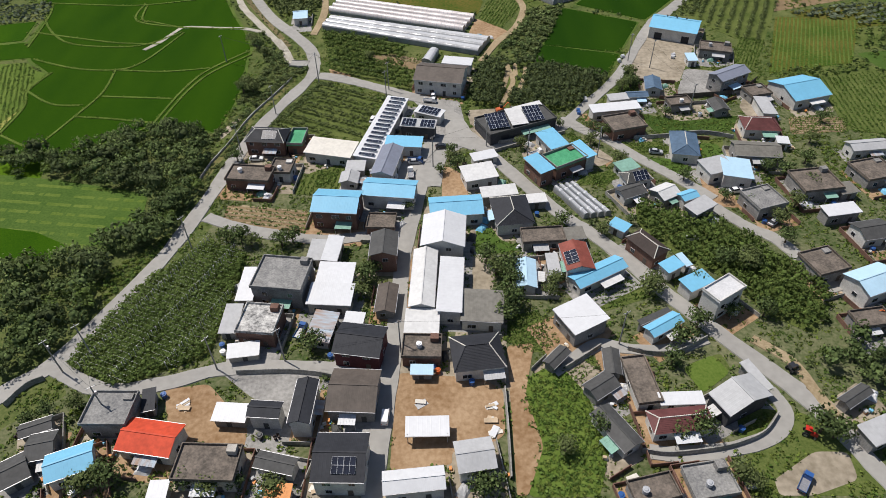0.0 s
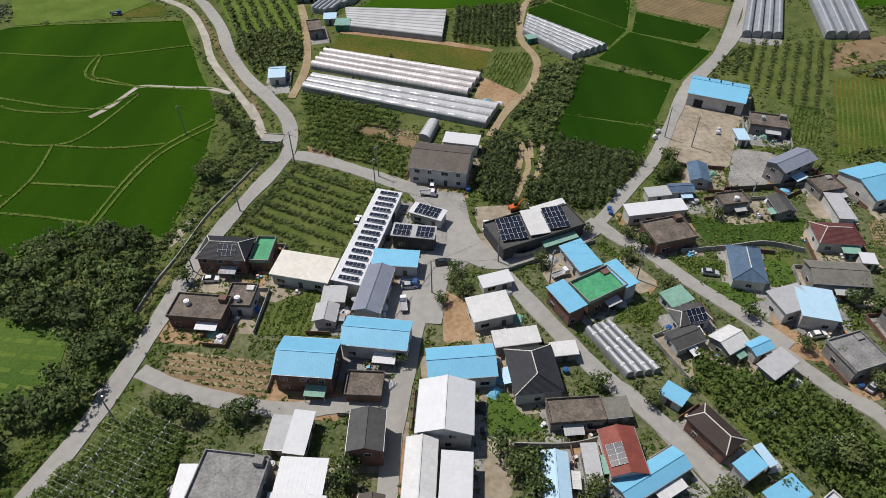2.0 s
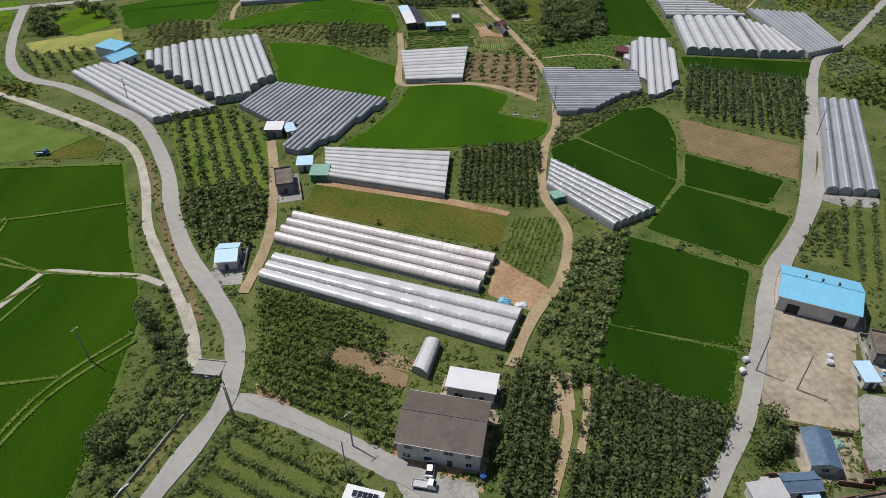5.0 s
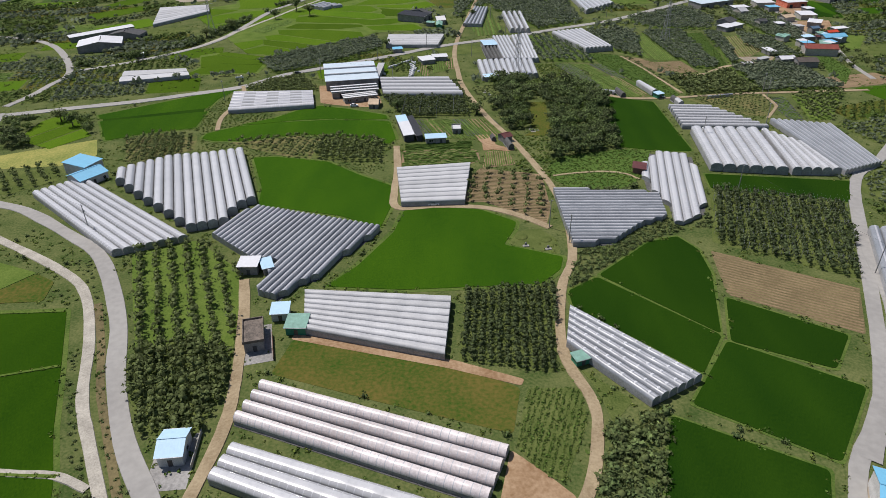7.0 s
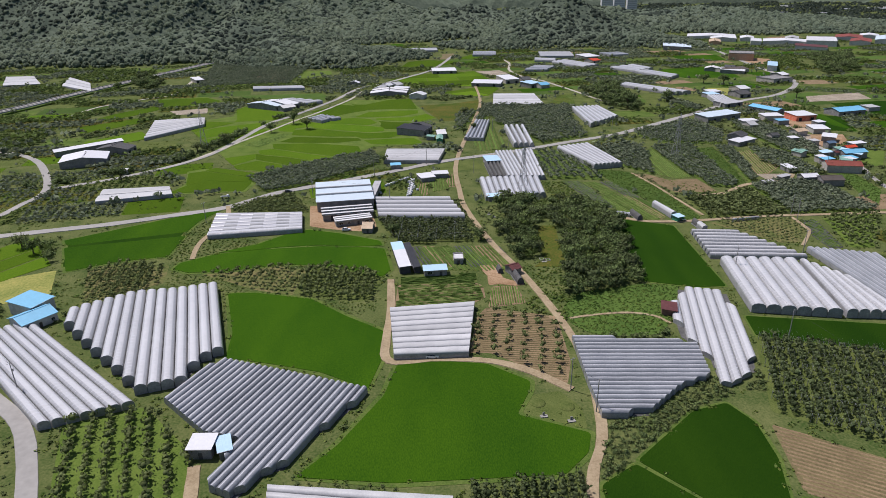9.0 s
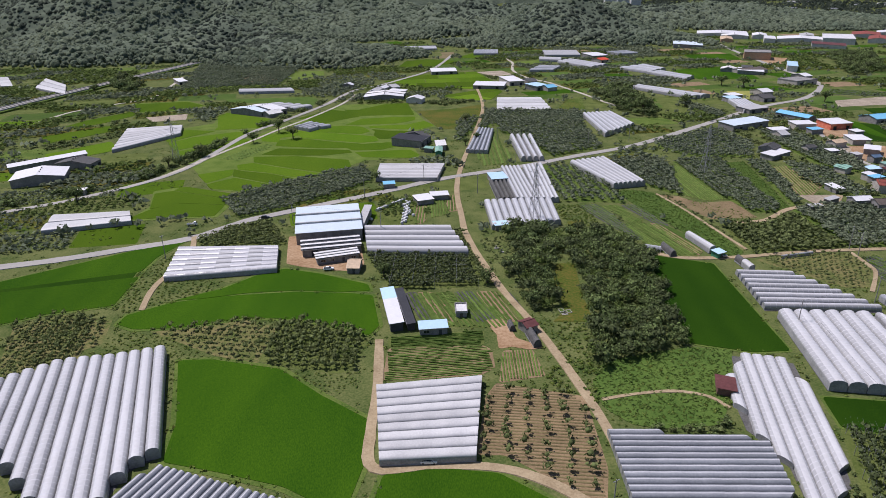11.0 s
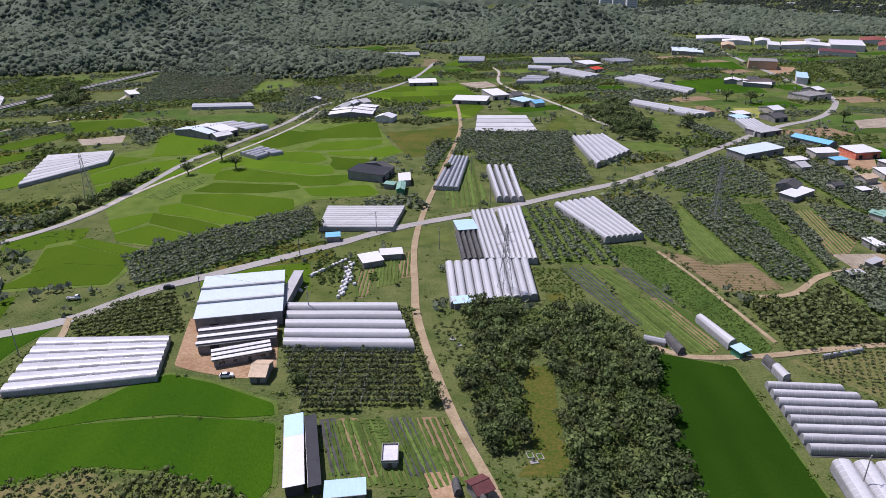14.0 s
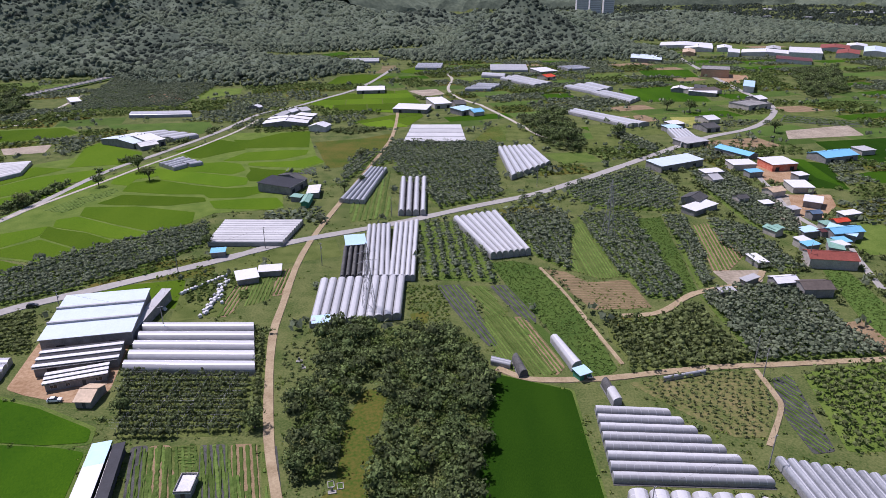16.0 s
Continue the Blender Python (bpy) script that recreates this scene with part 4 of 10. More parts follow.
        part("roof_slope", bm, rm, t)
        bm = bmesh.new()
        ribbed_slope(bm, -a, a, (b, h - 0.1), (0.01, h + rise))
        part("roof_slope", bm, rm, t)
        part("ridge_cap", boxes((-a - 0.05, a + 0.05, -0.16, 0.16, h + rise + 0.005, h + rise + 0.10)), rm, t)
        for s in (-1, 1) if cy < 400 else ():
            part("gutter", boxes((-a, a, min(s * b, s * (b + 0.12)), max(s * b, s * (b + 0.12)), h - 0.26, h - 0.12)), M_STEEL, t, "grey metal gutter")
    elif kind == "shed":
        bm = bmesh.new()
        ribbed_slope(bm, -a, a, (-b, h - 0.05), (b, h + rise), 0.9)
        part("roof_sheet", bm, rm, t)
        if ribs:
            for i in range(1, ribs):
                y = -b + d * i / ribs
                part("roof_step", boxes((-a - 0.1, a + 0.1, y - 0.5, y + 0.5, h + rise * i / ribs + 0.02, h + rise * i / ribs + 0.75)), paint("grey"), t, "raised ridge vent")
        if strips:
            for i in range(3):
                y = -b + d * (0.12 + 0.34 * i)
                part("roof_strip", boxes((-a - 0.2, a + 0.2, y - 0.9, y + 0.9, h + rise * (y + b) / d + 0.1, h + rise * (y + b) / d + 0.35)), paint("pale_grey"), t, "pale canvas roof strip")
        part("gutter", boxes((-a, a, -b - 0.12, -b - 0.01, h - 0.22, h - 0.08)), M_STEEL, t, "grey metal gutter")
    elif kind == "hip":
        r = max(a - b * 0.62, a * 0.25)
        z0, z1 = h - 0.05, h + rise
        pts = [Vector(p) for p in ((-a, -b, z0), (a, -b, z0), (a, b, z0), (-a, b, z0), (-r, 0, z1), (r, 0, z1))]
        for f in ((0, 1, 5, 4), (2, 3, 4, 5), (1, 2, 5), (3, 0, 4)):
            bm = bmesh.new()
            q = [pts[i] for i in f]
            e0, e1 = q[0], q[1]
            t0, t1 = (q[3], q[2]) if len(q) == 4 else (q[2], q[2])
            rows_n = max(4, int((q[2] - q[1]).length / 0.38))
            up = (e1 - e0).cross(t0 - e0).normalized() * 0.05
            last = [bm.verts.new(p) for p in (e0 - up, e1 - up)]
            for i in range(rows_n):
                k0, k1 = i / rows_n, (i + 1) / rows_n * 0.999
                vs = [bm.verts.new(p) for p in (e0.lerp(t0, k0) + up, e1.lerp(t1, k0) + up, e1.lerp(t1, k1), e0.lerp(t0, k1))]
                bm.faces.new(vs)
                bm.faces.new((last[0], last[1], vs[1], vs[0]))
                last = [vs[3], vs[2]]
            part("roof_slope", bm, rm, t, "overlapping dark roof tiles" if roof == "charcoal" else "")
        for i, j in ((4, 5), (0, 4), (3, 4), (1, 5), (2, 5)):
            p, q = pts[i], pts[j]
            bm = bmesh.new()
            n = max(2, int((q - p).length / 0.45))
            side = Vector((-(q - p).y, (q - p).x, 0)).normalized()
            last = None
            for k in range(2 * n + 1):
                o = p.lerp(q, k / (2 * n))
                wd, zz = (0.15, 0.20) if k % 2 else (0.10, 0.11)
                ring = [bm.verts.new(o + side * a * wd + Vector((0, 0, b))) for a, b in ((-1, 0), (-0.6, zz), (0.6, zz), (1, 0))]
                if last:
                    for e in range(3):
                        bm.faces.new((last[e], last[e + 1], ring[e + 1], ring[e]))
                last = ring
            part("ridge_tiles", bm, paint("beige") if rng.random() < 0.75 else rm, t, "pale mortared ridge tiles")
        part("soffit", boxes((-a + 0.05, a - 0.05, -b + 0.05, b - 0.05, h - 0.22, h - 0.1)), wm, t)
    else:
        part("roof_slab", boxes((-a - 0.3, a + 0.3, -b - 0.3, b + 0.3, h - 0.12, h + 0.12)), rm, t)
        ph = 0.55 if roof != "green_deck" else 0.8
        for x0, x1, y0, y1 in ((-a - 0.25, a + 0.25, -b - 0.25, -b - 0.05), (-a - 0.25, a + 0.25, b + 0.05, b + 0.25), (-a - 0.25, -a - 0.05, -b - 0.05, b + 0.05), (a + 0.05, a + 0.25, -b - 0.05, b + 0.05)):
            part("parapet", boxes((x0, x1, y0, y1, h + 0.12, h + 0.12 + ph)), wm if roof == "white_roof" else paint("w_grey") if roof == "green_deck" else rm, t, "stained concrete parapet")
        if cy < 260 and rng.random() < 0.3:
            o = m @ Vector((rng.uniform(-0.3, 0.1) * w, rng.uniform(-0.3, 0.1) * d, 0))
            tank(round(o.x, 1), round(o.y, 1), rng.choice(("blue", "white", "silver")), h + 0.12)
        if w > 6 and d > 6:
            part("stair_hatch", boxes((a - 2.4, a - 0.5, b - 2.0, b - 0.4, h + 0.12, h + 1.5 if rng.random() < 0.5 else h + 0.6)), wm, t)
    if solar:
        slope = math.degrees(math.atan2(rise, d)) if kind == "shed" else math.degrees(math.atan2(rise + 0.1, b))
        if solar == 3:
            n = 15
            for i in range(n):
                x = -a + (i + 0.6) * w / (n + 0.3)
                solar_array(m @ pose(x, -0.4, h + rise * 0.5 + 0.28, slope, 0, 90), 5, 1, 1.02, 1.4)
        elif solar == 2:
            k = max(2, int(w / 2 / 1.2 * 0.8))
            for s in (-1, 1):
                solar_array(m @ pose(s * w * 0.26, -d * 0.05, h + rise * 0.45 + 0.14, slope, 0, 0), k, max(2, int(d / 2.3)))
        elif kind == "shed":
            solar_array(m @ pose(0, 0, h + rise * 0.5 + 0.14, slope, 0, 0), max(2, int(w / 1.5)), 2)
        else:
            z = h + (rise) * 0.55 + 0.12
            solar_array(m @ pose(0.1 * w, -b * 0.45, z, slope, 0, 0), 4, 2, 1.15, 1.6)
    return t

# ---- loose things ----
CARS = {"white": (0.78, 0.78, 0.78), "silver": (0.42, 0.43, 0.45), "dark": (0.03, 0.032, 0.036), "blue": (0.03, 0.10, 0.30), "red": (0.5, 0.03, 0.02), "yellow": (0.6, 0.36, 0.03), "orange": (0.55, 0.12, 0.03)}


def coat(colour):
    c = CARS[colour]
    return mat("paint_" + colour, tuple(v * 0.9 for v in c), c, 1.0, 6.0, 0.3, 0.0, spec=0.6)


M_TYRE = mat("tyre_rubber", (0.012, 0.012, 0.012), (0.03, 0.03, 0.03), 1, 8, 0.9, 0.1)


def loft(sections):
    """A closed body from cross-sections along x: (x, half width low, half width high, z low, z high)."""
    bm = bmesh.new()
    rings = []
    for x, wl, wh, z0, z1 in sections:
        zm = z0 + (z1 - z0) * 0.45
        rings.append([bm.verts.new(p) for p in ((x, -wl, z0), (x, -wl, zm), (x, -wh, z1), (x, wh, z1), (x, wl, zm), (x, wl, z0))])
    for a, b in zip(rings, rings[1:]):
        for i in range(6):
            j = (i + 1) % 6
            bm.faces.new((a[i], a[j], b[j], b[i]))
    bm.faces.new(rings[0][::-1])
    bm.faces.new(rings[-1])
    bmesh.ops.recalc_face_normals(bm, faces=bm.faces)
    return bm


def wheel(parent, x, y, r=0.32):
    bm = bmesh.new()
    bmesh.ops.create_cone(bm, cap_ends=True, segments=14, radius1=r, radius2=r, depth=0.22, matrix=Matrix.Translation((x, y, r)) @ Matrix.Rotation(math.pi / 2, 4, "X"))
    w = part("wheel", bm, M_TYRE, parent, "black tyre")
    bm = bmesh.new()
    bmesh.ops.create_cone(bm, cap_ends=True, segments=10, radius1=r * 0.55, radius2=r * 0.55, depth=0.24, matrix=Matrix.Translation((x, y, r)) @ Matrix.Rotation(math.pi / 2, 4, "X"))
    part("rim", bm, M_STEEL, w)


def lights(parent, x0, x1, y, z):
    for s in (-1, 1):
        part("headlight", boxes((x1 - 0.03, x1 + 0.02, s * y - 0.14, s * y + 0.14, z, z + 0.16)), paint("white"), parent, "clear headlight")
        part("tail_light", boxes((x0 - 0.02, x0 + 0.03, s * y - 0.12, s * y + 0.12, z, z + 0.16)), coat("red"), parent, "red tail light")


def car(x, y, turn, colour):
    t = thing("car", pose(x, y, 0.30, 0, 0, turn), "%s parked car with dark windows" % colour, "car", "parked vehicles")
    part("body", loft([(-2.2, 0.72, 0.68, 0.35, 0.85), (-2.0, 0.88, 0.78, 0.22, 0.98), (-0.6, 0.9, 0.82, 0.2, 0.98), (0.9, 0.9, 0.8, 0.2, 0.96), (1.9, 0.86, 0.74, 0.22, 0.84), (2.2, 0.7, 0.6, 0.35, 0.68)]), coat(colour), t)
    part("glasshouse", loft([(-1.9, 0.8, 0.72, 0.9, 1.0), (-1.3, 0.8, 0.62, 0.9, 1.4), (0.2, 0.8, 0.62, 0.9, 1.42), (1.05, 0.78, 0.7, 0.9, 0.98)]), M_DARK, t, "dark band of car glass")
    part("car_roof", loft([(-1.25, 0.6, 0.55, 1.36, 1.45), (-0.5, 0.63, 0.58, 1.38, 1.49), (0.25, 0.6, 0.55, 1.36, 1.46)]), coat(colour), t)
    for a in (-1.35, 1.35):
        for b in (-0.78, 0.78):
            wheel(t, a, b)
    lights(t, -2.2, 2.2, 0.55, 0.6)
    claim([(x - 2, y - 2), (x + 2, y - 2), (x + 2, y + 2), (x - 2, y + 2)])


def van(x, y, turn, colour):
    t = thing("van", pose(x, y, 0.30, 0, 0, turn), "small %s van on the village lane" % colour, "van", "parked vehicles")
    part("body", loft([(-1.9, 0.78, 0.7, 0.25, 1.75), (-1.7, 0.8, 0.72, 0.2, 1.85), (1.1, 0.8, 0.72, 0.2, 1.85), (1.6, 0.8, 0.7, 0.2, 1.25), (1.9, 0.75, 0.66, 0.3, 0.95)]), coat(colour), t)
    part("windscreen", loft([(1.15, 0.7, 0.64, 1.2, 1.8), (1.62, 0.72, 0.66, 1.1, 1.28)]), M_DARK, t, "dark windscreen")
    for s in (-1, 1):
        part("side_window", boxes((-1.4, 1.0, min(s * 0.74, s * 0.8), max(s * 0.74, s * 0.8), 1.15, 1.6)), M_DARK, t, "dark side window")
    for a in (-1.2, 1.2):
        for b in (-0.7, 0.7):
            wheel(t, a, b, 0.28)
    lights(t, -1.9, 1.9, 0.55, 0.6)


def truck(x, y, turn, colour):
    t = thing("truck", pose(x, y, 0.30, 0, 0, turn), "small flatbed truck with a %s cab" % colour, "truck", "parked vehicles")
    part("cab", loft([(0.9, 0.84, 0.78, 0.45, 1.9), (1.9, 0.84, 0.76, 0.4, 1.88), (2.35, 0.84, 0.74, 0.4, 1.15), (2.5, 0.8, 0.7, 0.45, 0.9)]), coat(colour), t)
    part("windscreen", loft([(1.95, 0.72, 0.68, 1.15, 1.82), (2.42, 0.74, 0.68, 1.0, 1.16)]), M_DARK, t, "dark windscreen")
    bed = part("cargo_bed", boxes((-2.5, 0.8, -0.86, 0.86, 0.62, 0.75)), M_STEEL, t, "grey steel cargo bed")
    for r in ((-2.5, 0.8, -0.86, -0.8, 0.75, 1.12), (-2.5, 0.8, 0.8, 0.86, 0.75, 1.12), (-2.5, -2.44, -0.8, 0.8, 0.75, 1.12), (0.74, 0.8, -0.8, 0.8, 0.75, 1.5)):
        part("side_board", boxes(r), coat(colour), bed)
    part("chassis", boxes((-2.4, 2.2, -0.4, 0.4, 0.42, 0.62)), M_TYRE, t)
    for a in (-1.5, 1.6):
        for b in (-0.74, 0.74):
            wheel(t, a, b, 0.31)
    lights(t, -2.5, 2.5, 0.6, 0.6)
    claim([(x - 2, y - 2), (x + 2, y - 2), (x + 2, y + 2), (x - 2, y + 2)])


def tractor(x, y, turn, colour):
    t = thing("tractor", pose(x, y, 0.0, 0, 0, turn), "%s farm tractor on rough ground" % colour, "tractor")
    part("bonnet", loft([(0.1, 0.4, 0.36, 0.7, 1.35), (1.3, 0.38, 0.32, 0.65, 1.25), (1.6, 0.32, 0.26, 0.7, 1.1)]), coat(colour), t)
    part("cab", loft([(-1.0, 0.6, 0.55, 0.9, 2.1), (0.1, 0.6, 0.55, 0.9, 2.1)]), M_DARK, t, "glazed cab")
    part("cab_roof", boxes((-1.1, 0.2, -0.65, 0.65, 2.1, 2.22)), coat(colour), t)
    for b in (-0.75, 0.75):
        wheel(t, -0.6, b, 0.65)
        wheel(t, 1.2, b * 0.85, 0.38)


def digger(x, y, turn):
    t = thing("excavator", pose(x, y, 0.0, 0, 0, turn), "orange tracked excavator with a bent arm", "excavator")
    for s in (-1, 1):
        part("track", boxes((-1.5, 1.5, s * 0.85 - 0.25, s * 0.85 + 0.25, 0, 0.7)), M_TYRE, t, "black rubber track")
    part("body", loft([(-1.6, 0.9, 0.85, 0.75, 1.6), (0.2, 0.9, 0.85, 0.75, 1.7), (1.0, 0.85, 0.8, 0.75, 1.3)]), coat("orange"), t)
    part("cab", loft([(-0.2, 0.2, 0.2, 1.5, 2.6), (0.9, 0.2, 0.2, 1.3, 2.5)]), M_DARK, t, "glazed cab")
    bm = bmesh.new()
    box(bm, 0, 3.0, -0.15, 0.15, 0, 0.35, pose(0.6, -0.4, 1.3, 0, -45, 0))
    arm = part("boom", bm, coat("orange"), t)
    bm = bmesh.new()
    box(bm, 0, 2.3, -0.12, 0.12, 0, 0.28, pose(2.7, -0.4, 3.4, 0, 60, 0))
    part("stick", bm, coat("orange"), arm)
    part("bucket", boxes((3.6, 4.3, -0.8, 0.0, 0.9, 1.6)), M_STEEL, arm)


def rod(bm, p, q, r0, r1, n=8):
    """A tapered rod from p to q."""
    p, q = Vector(p), Vector(q)
    d = q - p
    m = Matrix.Translation((p + q) / 2) @ d.to_track_quat("Z", "Y").to_matrix().to_4x4()
    bmesh.ops.create_cone(bm, cap_ends=True, segments=n, radius1=r0, radius2=r1, depth=d.length, matrix=m)


POLES = []


def pole(x, y):
    t = thing("utility_pole", pose(x, y, 0, 0, 0, 20 + (x * 7) % 40), "grey concrete utility pole carrying black cables", "utility pole", "utility poles")
    bm = bmesh.new()
    rod(bm, (0, 0, 0), (0, 0, 11.5), 0.19, 0.12, 10)
    part("shaft", bm, M_POLE, t)
    for z in (11.0,):
        arm = part("crossarm", boxes((-0.95, 0.95, -0.06, 0.06, z, z + 0.12)), M_STEEL, t, "steel crossarm")
        # those far off are too fine to tell from the arm
        for k in (-0.85, 0, 0.85) if y < 170 else ():
            bm = bmesh.new()
            rod(bm, (k, 0, z + 0.12), (k, 0, z + 0.42), 0.06, 0.04, 6)
            part("insulator", bm, paint("beige"), arm)
    if int(x) % 3 == 0:
        bm = bmesh.new()
        rod(bm, (0.3, 0.2, 8.3), (0.3, 0.2, 9.2), 0.26, 0.26, 12)
        part("transformer", bm, M_STEEL, t, "grey transformer drum")
    POLES.append((x, y))


def cables():
    """Sagging lines from each pole to the next ones near it."""
    done = set()
    for i, (x, y) in enumerate(POLES):
        near = sorted(range(len(POLES)), key=lambda j: (POLES[j][0] - x) ** 2 + (POLES[j][1] - y) ** 2)[1:3]
        for j in near:
            k = (min(i, j), max(i, j))
            a, b = Vector((x, y, 11.1)), Vector((*POLES[j], 11.1))
            if k in done or (a - b).length > 75:
                continue
            done.add(k)
            bm = bmesh.new()
            n = Vector((-(b - a).y, (b - a).x, 0)).normalized() * 0.02
            last = None
            for s in range(9):
                u = s / 8
                p = a.lerp(b, u) - Vector((0, 0, 4 * u * (1 - u) * 1.1))
                ring = [bm.verts.new(p + n), bm.verts.new(p - n), bm.verts.new(p + Vector((0, 0, 0.035)))]
                if last:
                    for e in range(3):
                        bm.faces.new((last[e], last[(e + 1) % 3], ring[(e + 1) % 3], ring[e]))
                last = ring
            me = bpy.data.meshes.new("cable")
            bm.to_mesh(me)
            bm.free()
            me.materials.append(M_WIRE)
            tagged(new("cable", me), "black overhead cable sagging between poles", "cable", "overhead cables")


TREES = {}


def tree(x, y, r):
    """A broadleaf tree: tapered trunk, limbs and a crown of leaf clumps."""
    j = int(abs(x) * 3 + y) % 5
    if j not in TREES:
        rng = np.random.default_rng(100 + j)
        bm = bmesh.new()
        rod(bm, (0, 0, 0), (0, 0, 0.9), 0.10, 0.07)
        trunk = bpy.data.meshes.new("trunk")
        blobs = crown_blobs(rng, 1.0, 1.25, 6)
        for b in blobs[1:]:
            rod(bm, (0, 0, 0.7), (b[0], b[1], b[2]), 0.05, 0.02, 6)
        bm.to_mesh(trunk)
        bm.free()
        trunk.materials.append(M_BARK)
        v, f, nm = clumps(rng, 430, blobs, 0.115)
        TREES[j] = (trunk, quads_mesh("crown", v, f, M_LEAF if j % 2 else M_WOODL, nm))
    t = thing("tree", pose(x, y, 0, 0, 0, (x * 37 + y * 11) % 360), "leafy green broadleaf tree", "tree", "trees of the village")
    t.scale = (r, r, r * (0.95 + 0.2 * ((x * 13) % 1)))
    for name, me in zip(("trunk", "crown"), TREES[j]):
        ob = new(name, me)
        ob.parent = t


def bridge(p, q):
    """A short concrete slab bridge with low kerbs and a dark culvert below."""
    p, q = Vector((*p, 0)), Vector((*q, 0))
    d = q - p
    t = thing("slab_bridge", Matrix.Translation((p + q) / 2) @ pose(0, 0, 0, 0, 0, math.degrees(math.atan2(d.y, d.x))), "short pale concrete slab bridge over the ditch", "bridge")
    a = d.length / 2
    part("deck", boxes((-a, a, -2.4, 2.4, 0.05, 0.36)), M_ROAD, t)
    for y in (-2.4, 2.2):
        part("kerb", boxes((-a, a, y, y + 0.2, 0.36, 0.62)), M_WALLC, t)
    # solid dark block stands for the shade inside the culvert
    part("culvert", boxes((-a * 0.6, a * 0.6, -3.2, -2.41, -0.2, 0.14)), M_DARK, t, "dark block for the shaded culvert mouth")


def retaining_wall(line):
    ob = ribbon("boundary_wall", line, 0.25, 1.5, M_WALLC)
    tagged(ob, "weathered concrete boundary wall along the lane", "wall", kind="structure")


def plank_fence(line):
    """A close-boarded brown fence, each board on its own."""
    pts = smooth_line(line, 4)
    t = thing("plank_fence", Matrix.Translation((pts[0].x, pts[0].y, 0)), "tall dark-brown close-boarded wooden fence", "fence")
    o = Vector((pts[0].x, pts[0].y, 0))
    for p, q in zip(pts, pts[1:]):
        d = q - p
        n = max(1, round(d.length / 1.6))
        for k in range(n):
            u = p.lerp(q, k / n)
            bm = bmesh.new()
            box(bm, 0.02, d.length / n - 0.02, -0.04, 0.04, -0.05, 2.0 + 0.06 * (k % 2), Matrix.Translation(Vector((u.x, u.y, 0)) - o) @ pose(0, 0, 0, 0, 0, math.degrees(math.atan2(d.y, d.x))))
            part("board", bm, paint("umber"), t)


def ditch(line):
    tagged(ribbon("ditch", line, 2.2, 0.06, M_MIX), "weedy drainage ditch beside the road", "ditch", kind="structure")
    tagged(ribbon("kerb_wall", line, 0.3, 0.7, M_WALLC, shift=-1.4), "low concrete kerb wall of the ditch", "kerb", kind="structure")


def pallet_stack(x, y, turn):
    t = thing("pallet_stack", pose(x, y, 0.05, 0, 0, turn), "untidy stack of pale boards and panels", "stack of boards")
    rng = random.Random(int(x * 91))
    z = 0.0
    for i in range(4):
        a, b = rng.uniform(0.7, 1.5), rng.uniform(0.3, 0.8)
        bm = bmesh.new()
        box(bm, -a, a, -b, b, 0, 0.12, pose(rng.uniform(-0.4, 0.4), rng.uniform(-0.4, 0.4), z, 0, 0, rng.uniform(-35, 35)))
        part("board", bm, paint(rng.choice(("white", "beige", "tan", "grey"))), t)
        z += 0.122


def tank(x, y, colour, z=0.02):
    t = thing("water_tank", pose(x, y, z), "%s plastic water tank with a lid" % colour, "water tank")
    bm = bmesh.new()
    rod(bm, (0, 0, 0), (0, 0, 1.25), 0.62, 0.7, 16)
    part("tank_body", bm, coat(colour), t)
    bm = bmesh.new()
    rod(bm, (0, 0, 1.25), (0, 0, 1.4), 0.5, 0.35, 12)
    part("lid", bm, coat(colour), t)


def tarpaulin(x, y, turn, colour):
    t = thing("tarpaulin_heap", pose(x, y, 0.07, 0, 0, turn), "heap of farm goods under a %s tarpaulin" % colour, "tarpaulin")
    rng = random.Random(int(x * 7 + y))
    bm = bmesh.new()
    bmesh.ops.create_grid(bm, x_segments=7, y_segments=6, size=1.0)
    for v in bm.verts:
        r = max(abs(v.co.x), abs(v.co.y))
        v.co = Vector((v.co.x * 1.7, v.co.y * 1.2, (1 - r ** 3) * rng.uniform(0.7, 1.1)))
    part("cover", bm, paint(colour), t)


BALE = []


def bale(x, y):
    if not BALE:
        bm = bmesh.new()
        bmesh.ops.create_cone(bm, cap_ends=True, segments=16, radius1=0.75, radius2=0.75, depth=1.3, matrix=Matrix.Translation((0, 0, 0.72)) @ Matrix.Rotation(math.pi / 2, 4, "X"))
        bmesh.ops.bevel(bm, geom=[e for e in bm.edges], offset=0.1, segments=2, affect="EDGES")
        me = bpy.data.meshes.new("silage_bale")
        bm.to_mesh(me)
        bm.free()
        me.materials.append(paint("white"))
        BALE.append(me)
    ob = new("silage_bale", BALE[0])
    ob.matrix_world = pose(x, y, 0.03, 0, 0, (x * 53) % 180)
    tagged(ob, "round silage bale wrapped in white film", "silage bale", "wrapped bales")


def gravestone(x, y):
    t = thing("gravestone", pose(x, y, 0.03, 0, 0, 10), "pale stone slab on a grassy grave plot", "gravestone")
    part("slab", boxes((-1.1, 1.1, -0.6, 0.6, 0, 0.3)), M_WALLC, t)
    part("headstone", boxes((-0.35, 0.35, 0.3, 0.5, 0.3, 1.3)), M_WALLC, t)


